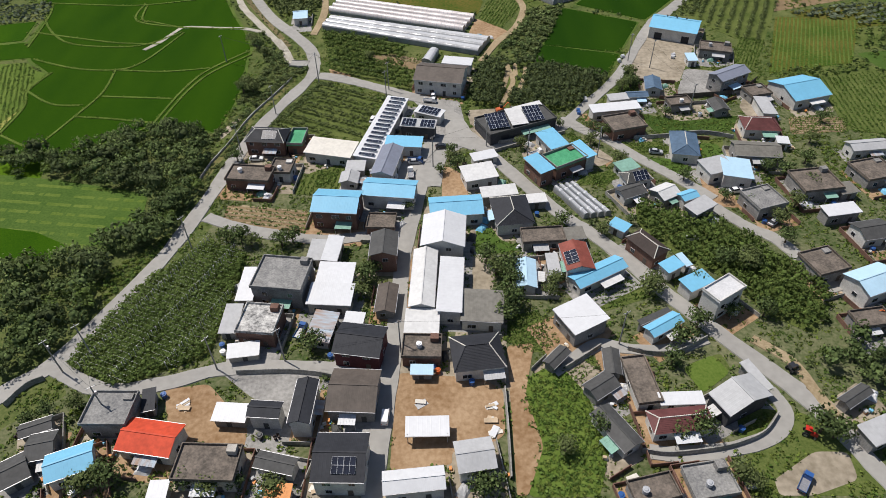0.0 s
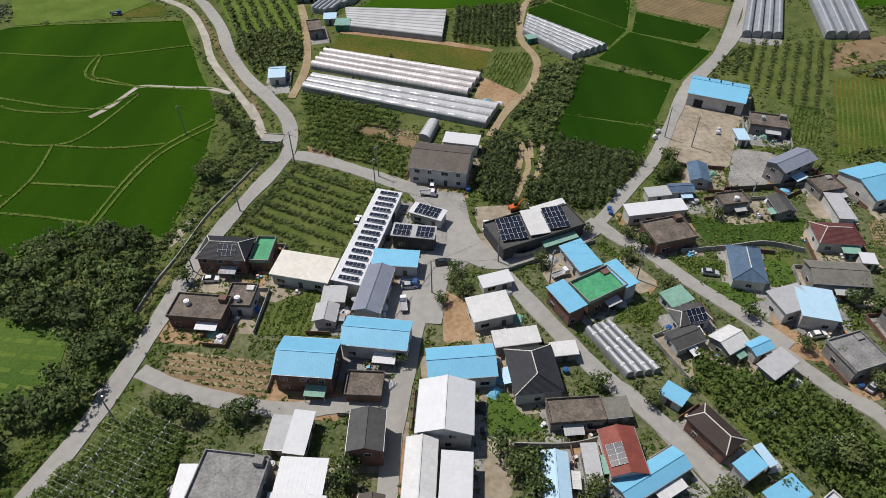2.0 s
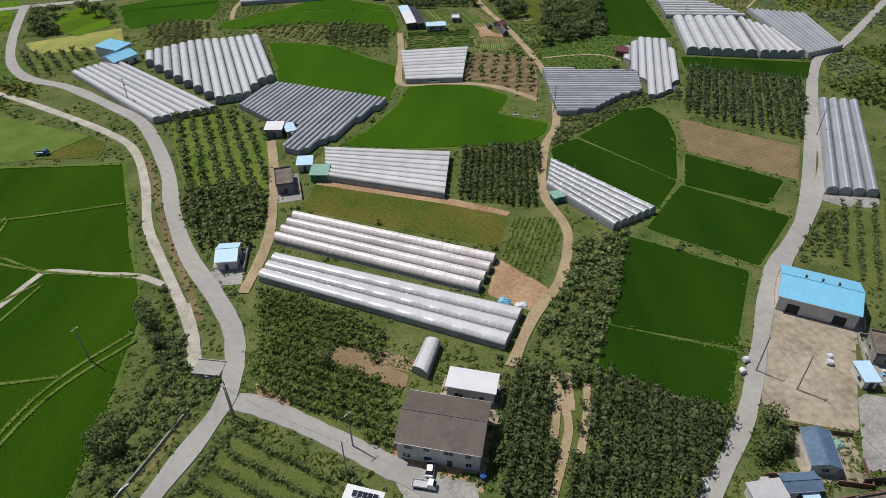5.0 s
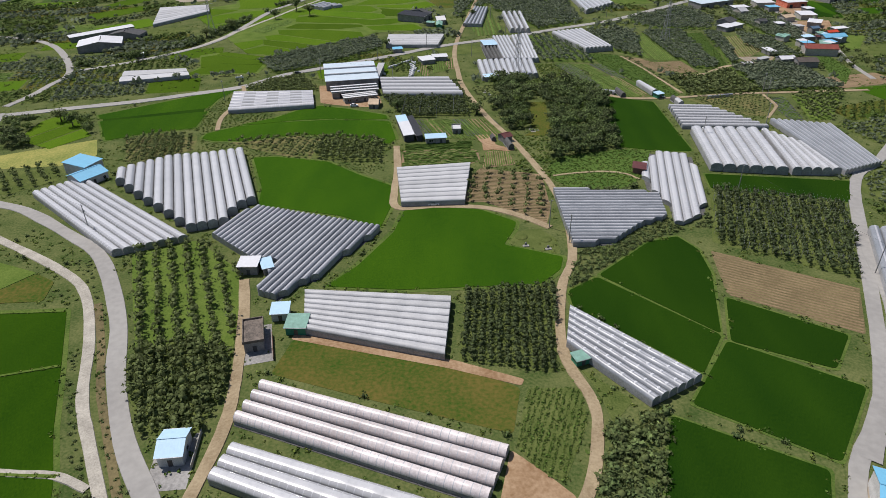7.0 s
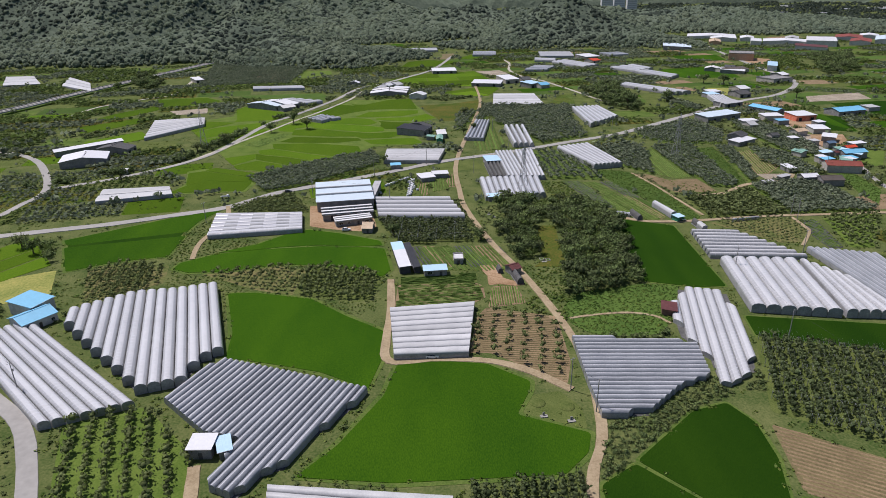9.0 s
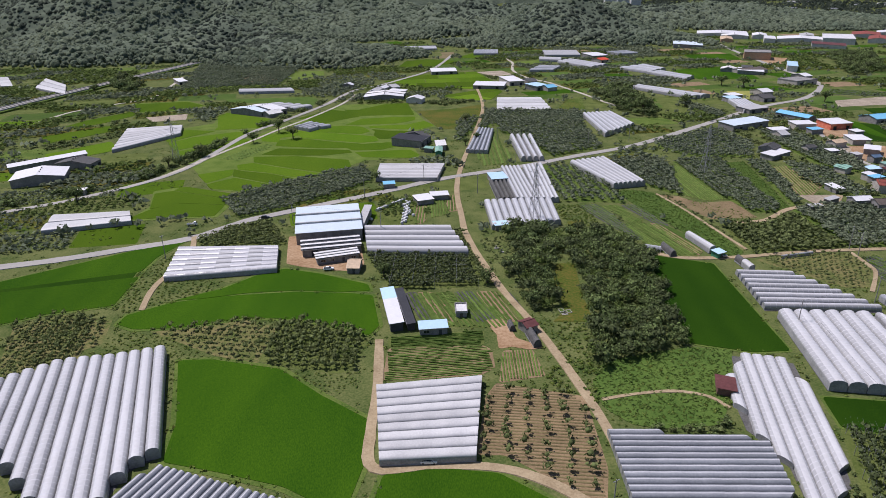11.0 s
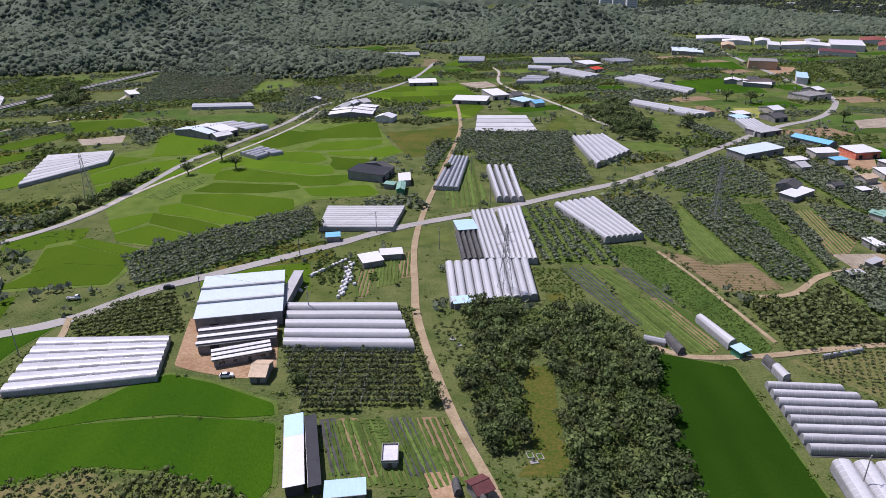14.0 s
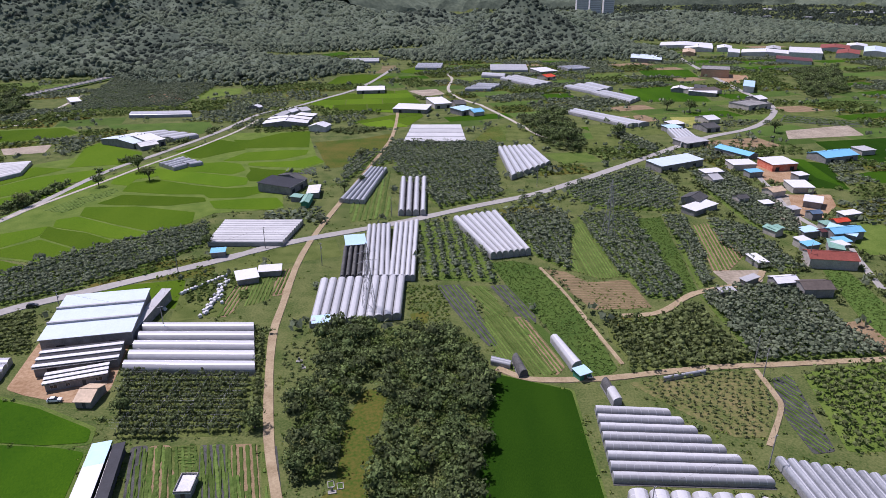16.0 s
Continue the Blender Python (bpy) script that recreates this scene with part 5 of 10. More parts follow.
def grave_kerb(x, y, turn):
    t = thing("grave", pose(x, y, 0.03, 0, 0, turn), "grassy grave framed by white stone kerbs", "grave", "framed graves")
    for r in ((-0.9, 0.9, -1.2, -1.0), (-0.9, 0.9, 1.0, 1.2), (-0.9, -0.7, -1.0, 1.0), (0.7, 0.9, -1.0, 1.0)):
        part("kerb", boxes((*r, 0, 0.3)), M_WALLC, t)
    part("turf", boxes((-0.7, 0.7, -1.0, 1.0, 0, 0.16)), M_GRASS, t, "dark green turf")


def mound(x, y):
    bm = bmesh.new()
    bmesh.ops.create_uvsphere(bm, u_segments=18, v_segments=10, radius=1.0, matrix=Matrix.Translation((0, 0, 0)) @ Matrix.Diagonal((2.4, 2.4, 0.6, 1)))
    me = bpy.data.meshes.new("burial_mound")
    bm.to_mesh(me)
    bm.free()
    me.materials.append(M_LAWN)
    ob = new("burial_mound", me)
    ob.location = (x, y + 4, 0)
    tagged(ob, "low grassy burial mound", "mound")


def pylon(x, y):
    t = thing("pylon", pose(x, y, 0, 0, 0, 25), "tall grey steel lattice power pylon", "pylon")
    corners = ((-1, -1), (1, -1), (1, 1), (-1, 1))
    levels = [(0, 2.6), (7, 1.9), (13, 1.3), (18, 0.9), (23, 0.7), (28, 0.5), (31, 0.1)]
    for cx, cy in corners:
        bm = bmesh.new()
        for (z0, r0), (z1, r1) in zip(levels, levels[1:]):
            rod(bm, (cx * r0, cy * r0, z0), (cx * r1, cy * r1, z1), 0.12, 0.12, 4)
        part("leg", bm, M_STEEL, t)
    for (z0, r0), (z1, r1) in zip(levels, levels[1:]):
        for (ax, ay), (bx, by) in zip(corners, corners[1:] + corners[:1]):
            bm = bmesh.new()
            rod(bm, (ax * r0, ay * r0, z0), (bx * r1, by * r1, z1), 0.06, 0.06, 4)
            rod(bm, (bx * r0, by * r0, z0), (ax * r1, ay * r1, z1), 0.06, 0.06, 4)
            part("brace", bm, M_STEEL, t)
    for z in (19, 23, 27):
        for s in (-1, 1):
            bm = bmesh.new()
            rod(bm, (0, 0, z + 1.0), (s * 4.2, 0, z), 0.09, 0.05, 4)
            rod(bm, (0, 0, z), (s * 4.2, 0, z), 0.09, 0.05, 4)
            part("arm", bm, M_STEEL, t)

# ---- ground ----
ground_sheet()
# roads and tracks
plot('hamlet', [(-92.0, 95.2), (-84.1, 85.6), (-95.1, 77.3), (-93.1, 59.9), (77.2, 45.8), (121.1, 110.7), (136.9, 163.5), (142.3, 197.1), (108.8, 214.5), (75.8, 207.7), (44.8, 205.0), (21.5, 218.3), (11.7, 191.3), (-11.9, 203.4), (-18.3, 211.6), (-23.7, 172.5), (-45.7, 186.5), (-68.4, 194.4), (-68.8, 171.0), (-65.9, 144.3), (-67.6, 138.2), (-53.2, 130.7), (-54.9, 94.2)])
road('road', [(-106.7, 72.2), (-99.4, 85.9), (-91.0, 94.3), (-83.3, 111.2), (-75.5, 132.6), (-69.6, 160.7), (-67.4, 174.3), (-63.1, 193.6), (-57.6, 210.4), (-51.6, 225.8), (-49.4, 236.1), (-52.3, 253.0), (-60.5, 267.5), (-74.6, 287.5), (-86.7, 311.5), (-96.6, 336.5), (-116.7, 370.8), (-135.6, 387.6), (-163.6, 408.2), (-186.0, 418.2), (-204.2, 438.7), (-222.7, 477.6), (-240.1, 524.8)], 4.7, 'concrete', 'pale concrete farm road along the paddies')
road('track', [(-238.5, 420.1), (-190.1, 401.6), (-157.1, 383.1), (-125.9, 362.6), (-112.2, 349.0), (-100.2, 325.4), (-91.4, 302.2), (-81.6, 285.1), (-67.0, 261.0), (-62.2, 250.7), (-60.1, 245.0), (-54.9, 241.0)], 3.2, 'gravel', 'pale gravel track beside the ditch')
road('road', [(-47.1, 232.5), (-41.9, 231.2), (-33.7, 227.6), (-20.9, 220.7), (-11.7, 215.3), (-3.0, 210.1), (5.1, 198.9), (8.6, 188.8), (14.9, 180.4)], 5.0, 'concrete', 'grey village road past the warehouse')
road('road', [(-15.9, 159.5), (-7.6, 174.5), (-1.7, 182.9), (5.8, 184.3), (14.9, 180.4), (26.0, 185.4), (38.4, 190.6), (44.9, 196.3)], 5.5, 'concrete', 'worn concrete road between the houses')
road('road', [(42.3, 193.8), (44.9, 196.3), (53.9, 207.9), (67.8, 226.3), (82.3, 253.7), (94.0, 276.4), (118.5, 309.2), (164.6, 405.4)], 3.9, 'concrete', 'narrow concrete road to the blue-roofed warehouse')
road('road', [(2.6, 206.2), (3.7, 195.5), (4.0, 185.8), (-0.5, 174.4), (-2.8, 159.5)], 4.6, 'concrete', 'concrete yard road')
road('road', [(-4.7, 171.8), (-7.9, 148.9), (-10.7, 129.4), (-11.8, 99.7), (-13.0, 83.8), (-14.5, 67.5), (-15.1, 51.7)], 4.2, 'concrete', 'narrow village lane of worn concrete')
road('road', [(-69.0, 147.0), (-55.3, 140.7), (-35.4, 136.0), (-22.8, 136.8), (-10.1, 138.8)], 4.0, 'concrete', 'narrow concrete lane')
road('road', [(-90.7, 93.5), (-77.1, 86.9), (-63.5, 88.1), (-51.6, 91.7), (-37.5, 92.1), (-24.3, 91.0), (-12.7, 89.9)], 3.8, 'concrete', 'narrow concrete lane by the vineyard')
road('road', [(16.2, 175.8), (25.8, 159.1), (35.3, 143.6), (41.3, 136.6), (48.8, 125.5), (54.3, 115.5), (60.4, 106.5), (66.6, 97.2), (77.6, 82.2)], 4.6, 'concrete', 'concrete village lane')
road('road', [(44.7, 195.5), (48.5, 189.6), (55.6, 183.3), (63.8, 171.8), (72.2, 161.6), (80.5, 150.4)], 4.2, 'concrete', 'concrete lane between gardens')
road('road', [(74.9, 153.8), (81.1, 144.3), (86.2, 137.2), (91.7, 132.2), (95.6, 123.0), (99.3, 111.9)], 4.0, 'concrete', 'concrete lane past old sheds')
road('road', [(74.3, 86.4), (79.2, 78.3), (82.4, 71.0), (85.2, 62.8), (88.9, 53.7)], 4.2, 'concrete', 'concrete lane leaving the village')
road('road', [(24.4, 88.9), (28.8, 92.0), (36.2, 96.7), (42.5, 95.2), (51.5, 94.6), (61.7, 97.7)], 3.2, 'concrete', 'walled concrete alley')
road('road', [(70.8, 83.1), (72.2, 77.3), (67.7, 72.0), (58.4, 69.0), (46.7, 68.0), (41.1, 68.8)], 3.4, 'concrete', 'curved concrete alley')
road('track', [(17.0, 241.6), (24.5, 258.9), (33.2, 272.2), (38.0, 287.4), (39.0, 298.8), (34.9, 318.1), (39.6, 348.6), (47.2, 371.2), (48.7, 415.8), (38.0, 470.2), (26.5, 509.0), (16.4, 559.2), (14.0, 590.2), (14.0, 661.6), (32.8, 796.5), (45.0, 896.3), (45.4, 1012.5)], 2.9, 'earth', 'reddish earth track between the fields')
road('track', [(41.9, 387.9), (30.7, 398.2), (18.4, 404.5), (1.6, 406.4), (-15.4, 405.5), (-17.6, 420.2), (-17.4, 441.4), (-19.2, 469.3)], 3.0, 'earth', 'pale earth track round a paddy')
road('track', [(-54.0, 269.6), (-52.0, 289.7), (-53.4, 307.4), (-58.3, 335.4), (-63.4, 356.1)], 3.2, 'earth', 'pale earth track to the sheds')
road('road', [(-287.2, 505.5), (-220.4, 526.9), (-196.1, 534.7), (-170.7, 542.8), (-145.2, 554.1), (-118.4, 567.0), (-98.4, 589.9), (-83.6, 600.4), (-61.5, 614.9), (-27.2, 637.8), (4.5, 660.6), (54.7, 684.9), (98.7, 710.6), (150.1, 740.9), (216.4, 798.8), (299.1, 872.9), (360.1, 912.3), (410.6, 974.8), (432.7, 1037.3), (440.5, 1130.4), (472.1, 1352.9), (508.5, 1568.1)], 6.0, 'concrete', 'two-lane asphalt road across the valley')
road('road', [(-244.0, 536.7), (-239.8, 558.2), (-239.3, 578.5), (-238.0, 596.5), (-251.8, 626.8), (-281.3, 670.1), (-307.3, 693.8), (-331.2, 705.4), (-351.3, 710.0)], 4.4, 'concrete', 'pale concrete side road')
road('road', [(-236.2, 608.9), (-202.3, 634.7), (-167.0, 687.5), (-150.5, 791.8), (-133.1, 839.6), (-108.2, 915.3), (-90.6, 994.1), (-64.3, 1031.7), (-42.8, 1073.6), (-4.8, 1159.7), (25.0, 1321.8)], 4.8, 'concrete', 'raised concrete road along the railway')
road('railway', [(-173.8, 674.6), (-164.9, 698.8), (-152.9, 736.1), (-139.4, 774.7), (-129.5, 806.0), (-110.4, 857.2), (-91.8, 920.4), (-85.0, 970.8)], 2.6, 'gravel', 'pale gravel railway bed beside the raised road')
HIGHWAY = [(-445.0, 800.0), (-423.0, 885.0), (-412.0, 952.0), (-397.0, 1026.0), (-378.0, 1118.0), (-366.0, 1168.0), (-349.0, 1250.0), (-338.0, 1296.0)]
tagged(ribbon("bank", HIGHWAY, 21.0, 1.6, M_BUND, -0.5), "grassy bank under the highway", "bank", kind="structure")
road('road', HIGHWAY, 11.0, 'concrete', 'distant highway on a low bank with pale barriers', 1.7)
for _e in (-6.2, 0.0, 6.2):
    tagged(ribbon("trim", HIGHWAY, 0.7, 2.75 - 0.3 * (_e == 0.0), M_POLE, 1.4, _e), "pale concrete barrier along the highway", "barrier", kind="structure")
road('track', [(97.6, 542.4), (108.3, 535.3), (127.2, 534.6), (138.9, 535.6), (153.1, 537.8), (169.5, 540.0), (183.7, 540.9), (199.8, 541.5), (220.4, 542.6), (249.3, 543.8)], 2.8, 'earth', 'earthy farm lane between orchards')
road('road', [(97.8, 278.1), (120.9, 309.0), (138.1, 337.4), (150.4, 372.8), (175.4, 424.1), (197.3, 444.5), (232.2, 484.2), (256.0, 512.0)], 4.0, 'concrete', 'concrete lane beside the greenhouses')
road('track', [(150.7, 577.6), (167.4, 580.3), (187.3, 596.2), (216.2, 606.1), (226.8, 617.6)], 3.0, 'earth', 'reddish earth track')
road('track', [(-111.9, 493.7), (-115.0, 514.5), (-112.2, 546.4), (-117.7, 569.0)], 2.4, 'earth', 'earth farm lane')
road('track', [(49.7, 433.0), (60.0, 435.4), (72.4, 436.6), (81.7, 433.7), (85.7, 428.0)], 1.3, 'earth', 'earth path through the weeds')
road('track', [(-68.6, 265.4), (-63.3, 254.7), (-59.7, 245.0), (-58.5, 242.8)], 2.8, 'gravel', 'pale gravel track beside the ditch')
bridge((-59.6, 243.2), (-52.5, 242.2))
# paddies
plot('rice', [(-201.7, 323.8), (-188.1, 335.8), (-169.1, 338.0), (-114.5, 340.0), (-103.8, 314.6), (-93.8, 290.4), (-85.9, 274.6), (-79.8, 258.3), (-78.9, 245.5), (-76.4, 225.7), (-76.3, 211.2), (-77.6, 193.3), (-82.5, 196.3), (-98.8, 199.2), (-109.0, 190.3), (-125.4, 181.1), (-143.0, 182.7), (-152.6, 189.9), (-153.1, 199.6), (-152.4, 213.2), (-156.2, 223.8), (-153.9, 239.5), (-166.2, 250.8), (-174.2, 263.1), (-178.5, 292.3), (-183.0, 308.8)], bright=3)
plot('rice', [(-206.8, 284.6), (-183.2, 289.4), (-180.5, 270.5), (-197.7, 266.9)], bright=3)
plot('rice', [(-196.0, 263.6), (-177.9, 267.1), (-168.1, 253.9), (-189.4, 250.8)], bright=3)
plot('grass', [(-185.5, 247.7), (-167.6, 248.8), (-161.9, 242.2), (-156.0, 239.1), (-156.7, 226.0), (-153.0, 213.2), (-158.4, 194.4)], bright=1)
bund([(-183.0, 308.8), (-177.9, 289.2), (-160.6, 267.9), (-140.2, 262.0), (-124.4, 263.4), (-112.3, 275.1)])
bund([(-138.8, 307.8), (-136.3, 288.3), (-111.6, 279.8), (-85.6, 277.3)])
bund([(-166.7, 251.8), (-146.8, 243.0), (-129.0, 240.7), (-120.0, 247.6), (-111.3, 273.9)])
bund([(-129.0, 240.7), (-127.4, 222.5), (-131.0, 205.2), (-136.3, 184.5)])
bund([(-129.0, 240.7), (-109.1, 238.4), (-91.3, 240.5)])
bund([(-126.3, 219.5), (-99.4, 216.7)])
bund([(-131.0, 205.2), (-116.5, 203.1), (-101.4, 199.8)])
bund([(-158.3, 226.0), (-143.7, 214.8), (-132.2, 213.1)])
bund([(-78.9, 254.9), (-91.4, 239.0), (-97.1, 223.4), (-101.0, 198.7)])
bund([(-77.0, 252.2), (-89.5, 237.1), (-95.3, 221.6), (-99.2, 197.1)])
bund([(-152.4, 194.1), (-138.9, 185.9), (-125.4, 181.1), (-109.0, 190.3), (-101.0, 198.7)])
bund([(-195.9, 312.8), (-158.4, 307.3), (-137.3, 306.5), (-103.8, 314.6)])
bund([(-137.3, 306.5), (-134.3, 289.5), (-127.5, 286.1), (-113.3, 279.4)])
bund([(-177.4, 277.8), (-147.8, 268.5), (-135.1, 265.2), (-118.2, 263.5)])
bund([(-188.1, 335.8), (-169.1, 338.0), (-114.5, 340.0)])
bund([(-174.2, 263.1), (-178.5, 292.3), (-183.0, 308.8)])
bund([(-153.9, 239.5), (-156.8, 225.1), (-152.6, 212.4), (-152.7, 194.9)])
plot('rice', [(-179.5, 517.0), (-129.4, 530.1), (-126.2, 500.1), (-167.2, 488.2)])
plot('rice', [(54.1, 355.6), (75.6, 375.3), (85.9, 379.0), (89.7, 370.3), (88.9, 355.8), (81.0, 325.3)])
plot('rice', [(42.4, 346.4), (52.0, 353.4), (80.1, 323.5), (70.3, 308.8), (42.4, 339.0)])
plot('rice', [(89.8, 340.8), (116.0, 322.5), (105.9, 309.8), (83.8, 321.3)])
plot('rice', [(64.8, 296.9), (81.9, 319.9), (109.1, 301.5), (90.9, 279.0)])
plot('rice', [(57.5, 291.9), (86.2, 275.3), (72.6, 247.8), (44.6, 256.0)])
plot('rice', [(43.4, 254.4), (71.9, 244.8), (64.1, 228.9), (38.2, 240.4)])
plot('rice', [(115.7, 431.9), (172.0, 422.9), (162.2, 405.4), (113.7, 419.2)])
plot('rice', [(-183.6, 519.4), (-117.7, 569.0), (-126.6, 544.4), (-127.2, 529.5), (-179.0, 513.3)], bright=2)
plot('rice', [(-178.5, 509.7), (-125.8, 523.2), (-125.0, 498.1), (-147.0, 492.4), (-163.4, 482.5)], bright=2)
plot('rice', [(-84.4, 457.6), (-74.1, 457.8), (-50.0, 451.5), (-34.6, 437.0), (-19.1, 425.0), (-18.3, 409.1), (-21.4, 390.1), (-37.1, 400.0), (-54.9, 405.5), (-70.7, 409.5), (-73.0, 425.8)], bright=2)
plot('rice', [(-12.4, 403.0), (1.5, 404.7), (16.4, 402.5), (29.2, 392.5), (28.2, 387.7), (23.1, 375.7), (42.7, 366.9), (40.4, 359.5), (33.1, 351.5), (-10.2, 349.4), (-35.6, 351.6), (-26.4, 363.3), (-15.4, 385.9)], bright=2)
plot('rice', [(-102.1, 501.3), (-85.8, 510.9), (-75.7, 522.5), (-65.1, 529.4), (-49.1, 523.7), (-27.8, 512.9), (-26.2, 507.8), (-37.7, 507.1), (-55.8, 509.2), (-74.8, 507.6), (-92.4, 503.1)], bright=2)
plot('rice', [(-116.0, 483.3), (-115.5, 489.4), (-102.0, 499.2), (-83.2, 503.9), (-55.2, 506.9), (-33.5, 504.8), (-24.9, 502.7), (-20.6, 479.0), (-23.2, 472.8), (-32.6, 478.8), (-49.7, 485.2), (-69.9, 487.4), (-91.7, 480.5), (-108.5, 479.6)], bright=2)
plot('rice', [(96.4, 538.0), (119.5, 527.9), (117.7, 458.9), (106.0, 458.7), (87.2, 464.8), (88.6, 491.1)])
plot('bunds', [(-168.2, 704.5), (-158.3, 753.3), (-134.2, 807.7), (-110.1, 870.0), (-90.0, 913.7), (-30.1, 919.6), (-9.7, 835.2), (0.2, 810.8), (-18.3, 789.7), (-35.7, 780.8), (-33.4, 757.6), (-15.9, 739.3), (-9.8, 712.6), (-47.9, 706.3), (-56.6, 693.7), (-70.8, 673.8), (-86.1, 661.9), (-95.7, 649.2), (-113.3, 639.0), (-132.0, 643.7)])
plot('bunds', [(-161.9, 590.8), (-158.0, 614.5), (-167.2, 643.0), (-157.3, 649.6), (-114.5, 631.2), (-113.4, 614.7), (-115.3, 596.3), (-145.6, 594.2)])
plot('rice', [(-156.2, 611.6), (-163.9, 638.2), (-155.6, 642.6), (-118.0, 625.7), (-117.0, 617.2), (-147.2, 621.8)], bright=1)
plot('rice', [(-162.2, 594.8), (-155.2, 609.9), (-147.2, 620.0), (-117.4, 615.5), (-117.8, 599.0), (-147.5, 597.3)], bright=1)
plot('rice', [(-155.1, 644.7), (-151.0, 650.8), (-115.7, 634.5), (-117.8, 627.5)], bright=1)
plot('bunds', [(-220.0, 791.5), (-211.1, 817.1), (-191.6, 835.2), (-199.6, 874.2), (-148.5, 853.6), (-135.0, 819.9), (-165.7, 760.8), (-174.7, 715.3)])
plot('bunds', [(-307.2, 937.7), (-255.6, 949.3), (-226.4, 920.3), (-236.5, 897.5), (-276.0, 885.4)])
plot('rice', [(-196.5, 864.8), (-194.0, 881.6), (-146.4, 848.3), (-139.3, 826.4), (-147.6, 815.8), (-182.4, 808.3), (-182.8, 818.9)], bright=1)
plot('rice', [(-203.4, 763.6), (-191.9, 782.2), (-165.2, 797.5), (-144.3, 805.2), (-149.9, 783.0), (-171.8, 758.6), (-190.6, 742.0)], bright=1)
plot('rice', [(-187.9, 737.5), (-166.7, 752.5), (-150.8, 775.2), (-140.4, 767.1), (-160.0, 743.0), (-176.5, 718.3)], bright=1)
plot('rice', [(-303.0, 930.7), (-253.0, 942.0), (-229.8, 920.4), (-239.7, 903.8), (-270.1, 891.0), (-279.6, 891.5)], bright=1)
plot('rice', [(-218.4, 788.7), (-206.0, 809.4), (-181.7, 803.9), (-194.9, 786.3), (-205.7, 767.3)], bright=1)
plot('rice', [(-121.0, 852.3), (-98.4, 888.9), (-80.6, 878.2), (-68.8, 855.3), (-82.7, 843.6), (-94.5, 829.2), (-102.3, 832.8)], bright=1)
plot('rice', [(-72.4, 885.7), (-50.7, 911.7), (-28.2, 917.3), (-19.8, 860.3), (-40.5, 861.2), (-70.2, 858.9), (-86.1, 888.3)], bright=1)
plot('rice', [(-75.6, 821.9), (-64.8, 844.5), (-38.3, 850.3), (-18.7, 851.2), (-18.6, 837.3), (-33.1, 824.8), (-61.4, 821.3)], bright=1)
plot('rice', [(-54.8, 814.8), (-23.5, 818.0), (-10.0, 831.9), (-1.7, 815.5), (-13.2, 800.9), (-40.4, 805.0), (-54.1, 808.6)], bright=1)
plot('rice', [(-112.1, 785.4), (-100.1, 813.7), (-74.7, 817.2), (-61.5, 812.0), (-53.6, 795.4), (-60.0, 785.9), (-85.7, 794.0)], bright=1)
plot('rice', [(-109.0, 785.3), (-104.7, 794.8), (-86.7, 791.2), (-65.1, 783.4), (-46.7, 775.9), (-44.6, 761.8), (-55.8, 757.4), (-80.7, 767.1), (-103.5, 775.7)], bright=1)
plot('rice', [(-118.6, 750.5), (-120.7, 767.5), (-106.8, 774.6), (-78.7, 760.8), (-54.5, 752.5), (-34.6, 756.5), (-28.5, 745.5), (-39.4, 735.8), (-59.0, 734.4), (-65.0, 742.5), (-87.0, 743.4)], bright=1)
plot('rice', [(-132.9, 766.8), (-137.0, 783.8), (-116.2, 802.5), (-104.8, 796.2), (-112.1, 781.4), (-122.0, 777.8), (-120.9, 762.5)], bright=1)
plot('rice', [(-51.8, 802.6), (-39.2, 796.2), (-11.7, 792.2), (-24.4, 781.7), (-36.0, 769.0), (-43.2, 769.3), (-48.1, 781.3), (-48.1, 793.8)], bright=1)
plot('rice', [(-123.2, 726.4), (-115.5, 742.3), (-84.9, 737.7), (-63.2, 734.6), (-60.1, 728.0), (-79.1, 721.5), (-112.7, 723.9)], bright=1)
plot('rice', [(-57.0, 727.9), (-34.8, 731.3), (-18.7, 732.8), (-11.7, 718.7), (-16.9, 711.9), (-49.9, 715.2)], bright=1)
plot('rice', [(-127.2, 719.3), (-98.1, 719.2), (-60.3, 707.8), (-56.7, 691.9), (-70.5, 677.9), (-96.7, 690.8), (-123.1, 705.5)], bright=1)
plot('rice', [(-132.9, 698.5), (-124.3, 702.8), (-97.3, 687.4), (-71.7, 674.6), (-78.9, 667.8), (-91.4, 670.6), (-109.5, 681.0), (-128.8, 687.7)], bright=1)
plot('rice', [(-132.2, 687.9), (-125.7, 683.3), (-107.5, 676.8), (-89.9, 665.9), (-88.6, 659.8), (-96.7, 654.2), (-128.1, 672.8)], bright=1)
plot('rice', [(-151.8, 676.9), (-133.2, 687.9), (-130.5, 674.5), (-134.8, 667.6), (-141.0, 658.8)], bright=1)
plot('rice', [(-126.4, 668.0), (-97.5, 651.4), (-100.0, 643.2), (-115.2, 642.4), (-134.5, 647.9), (-139.2, 655.8)], bright=1)
plot('crop', [(-149.8, 714.3), (-144.3, 732.5), (-126.5, 757.9), (-119.9, 749.3), (-127.7, 729.7), (-135.5, 709.8)], turn=62, gap=2.4)
plot('paddies', [(-62.2, 1058.4), (-13.6, 1113.4), (51.0, 1133.7), (71.3, 1031.6), (43.4, 997.0), (-14.1, 1011.7)], turn=5, gap=60, step=26)
plot('paddies', [(5.8, 955.9), (65.7, 1007.5), (71.4, 978.8), (56.3, 931.4), (16.3, 926.4)], turn=33, gap=60, step=26)
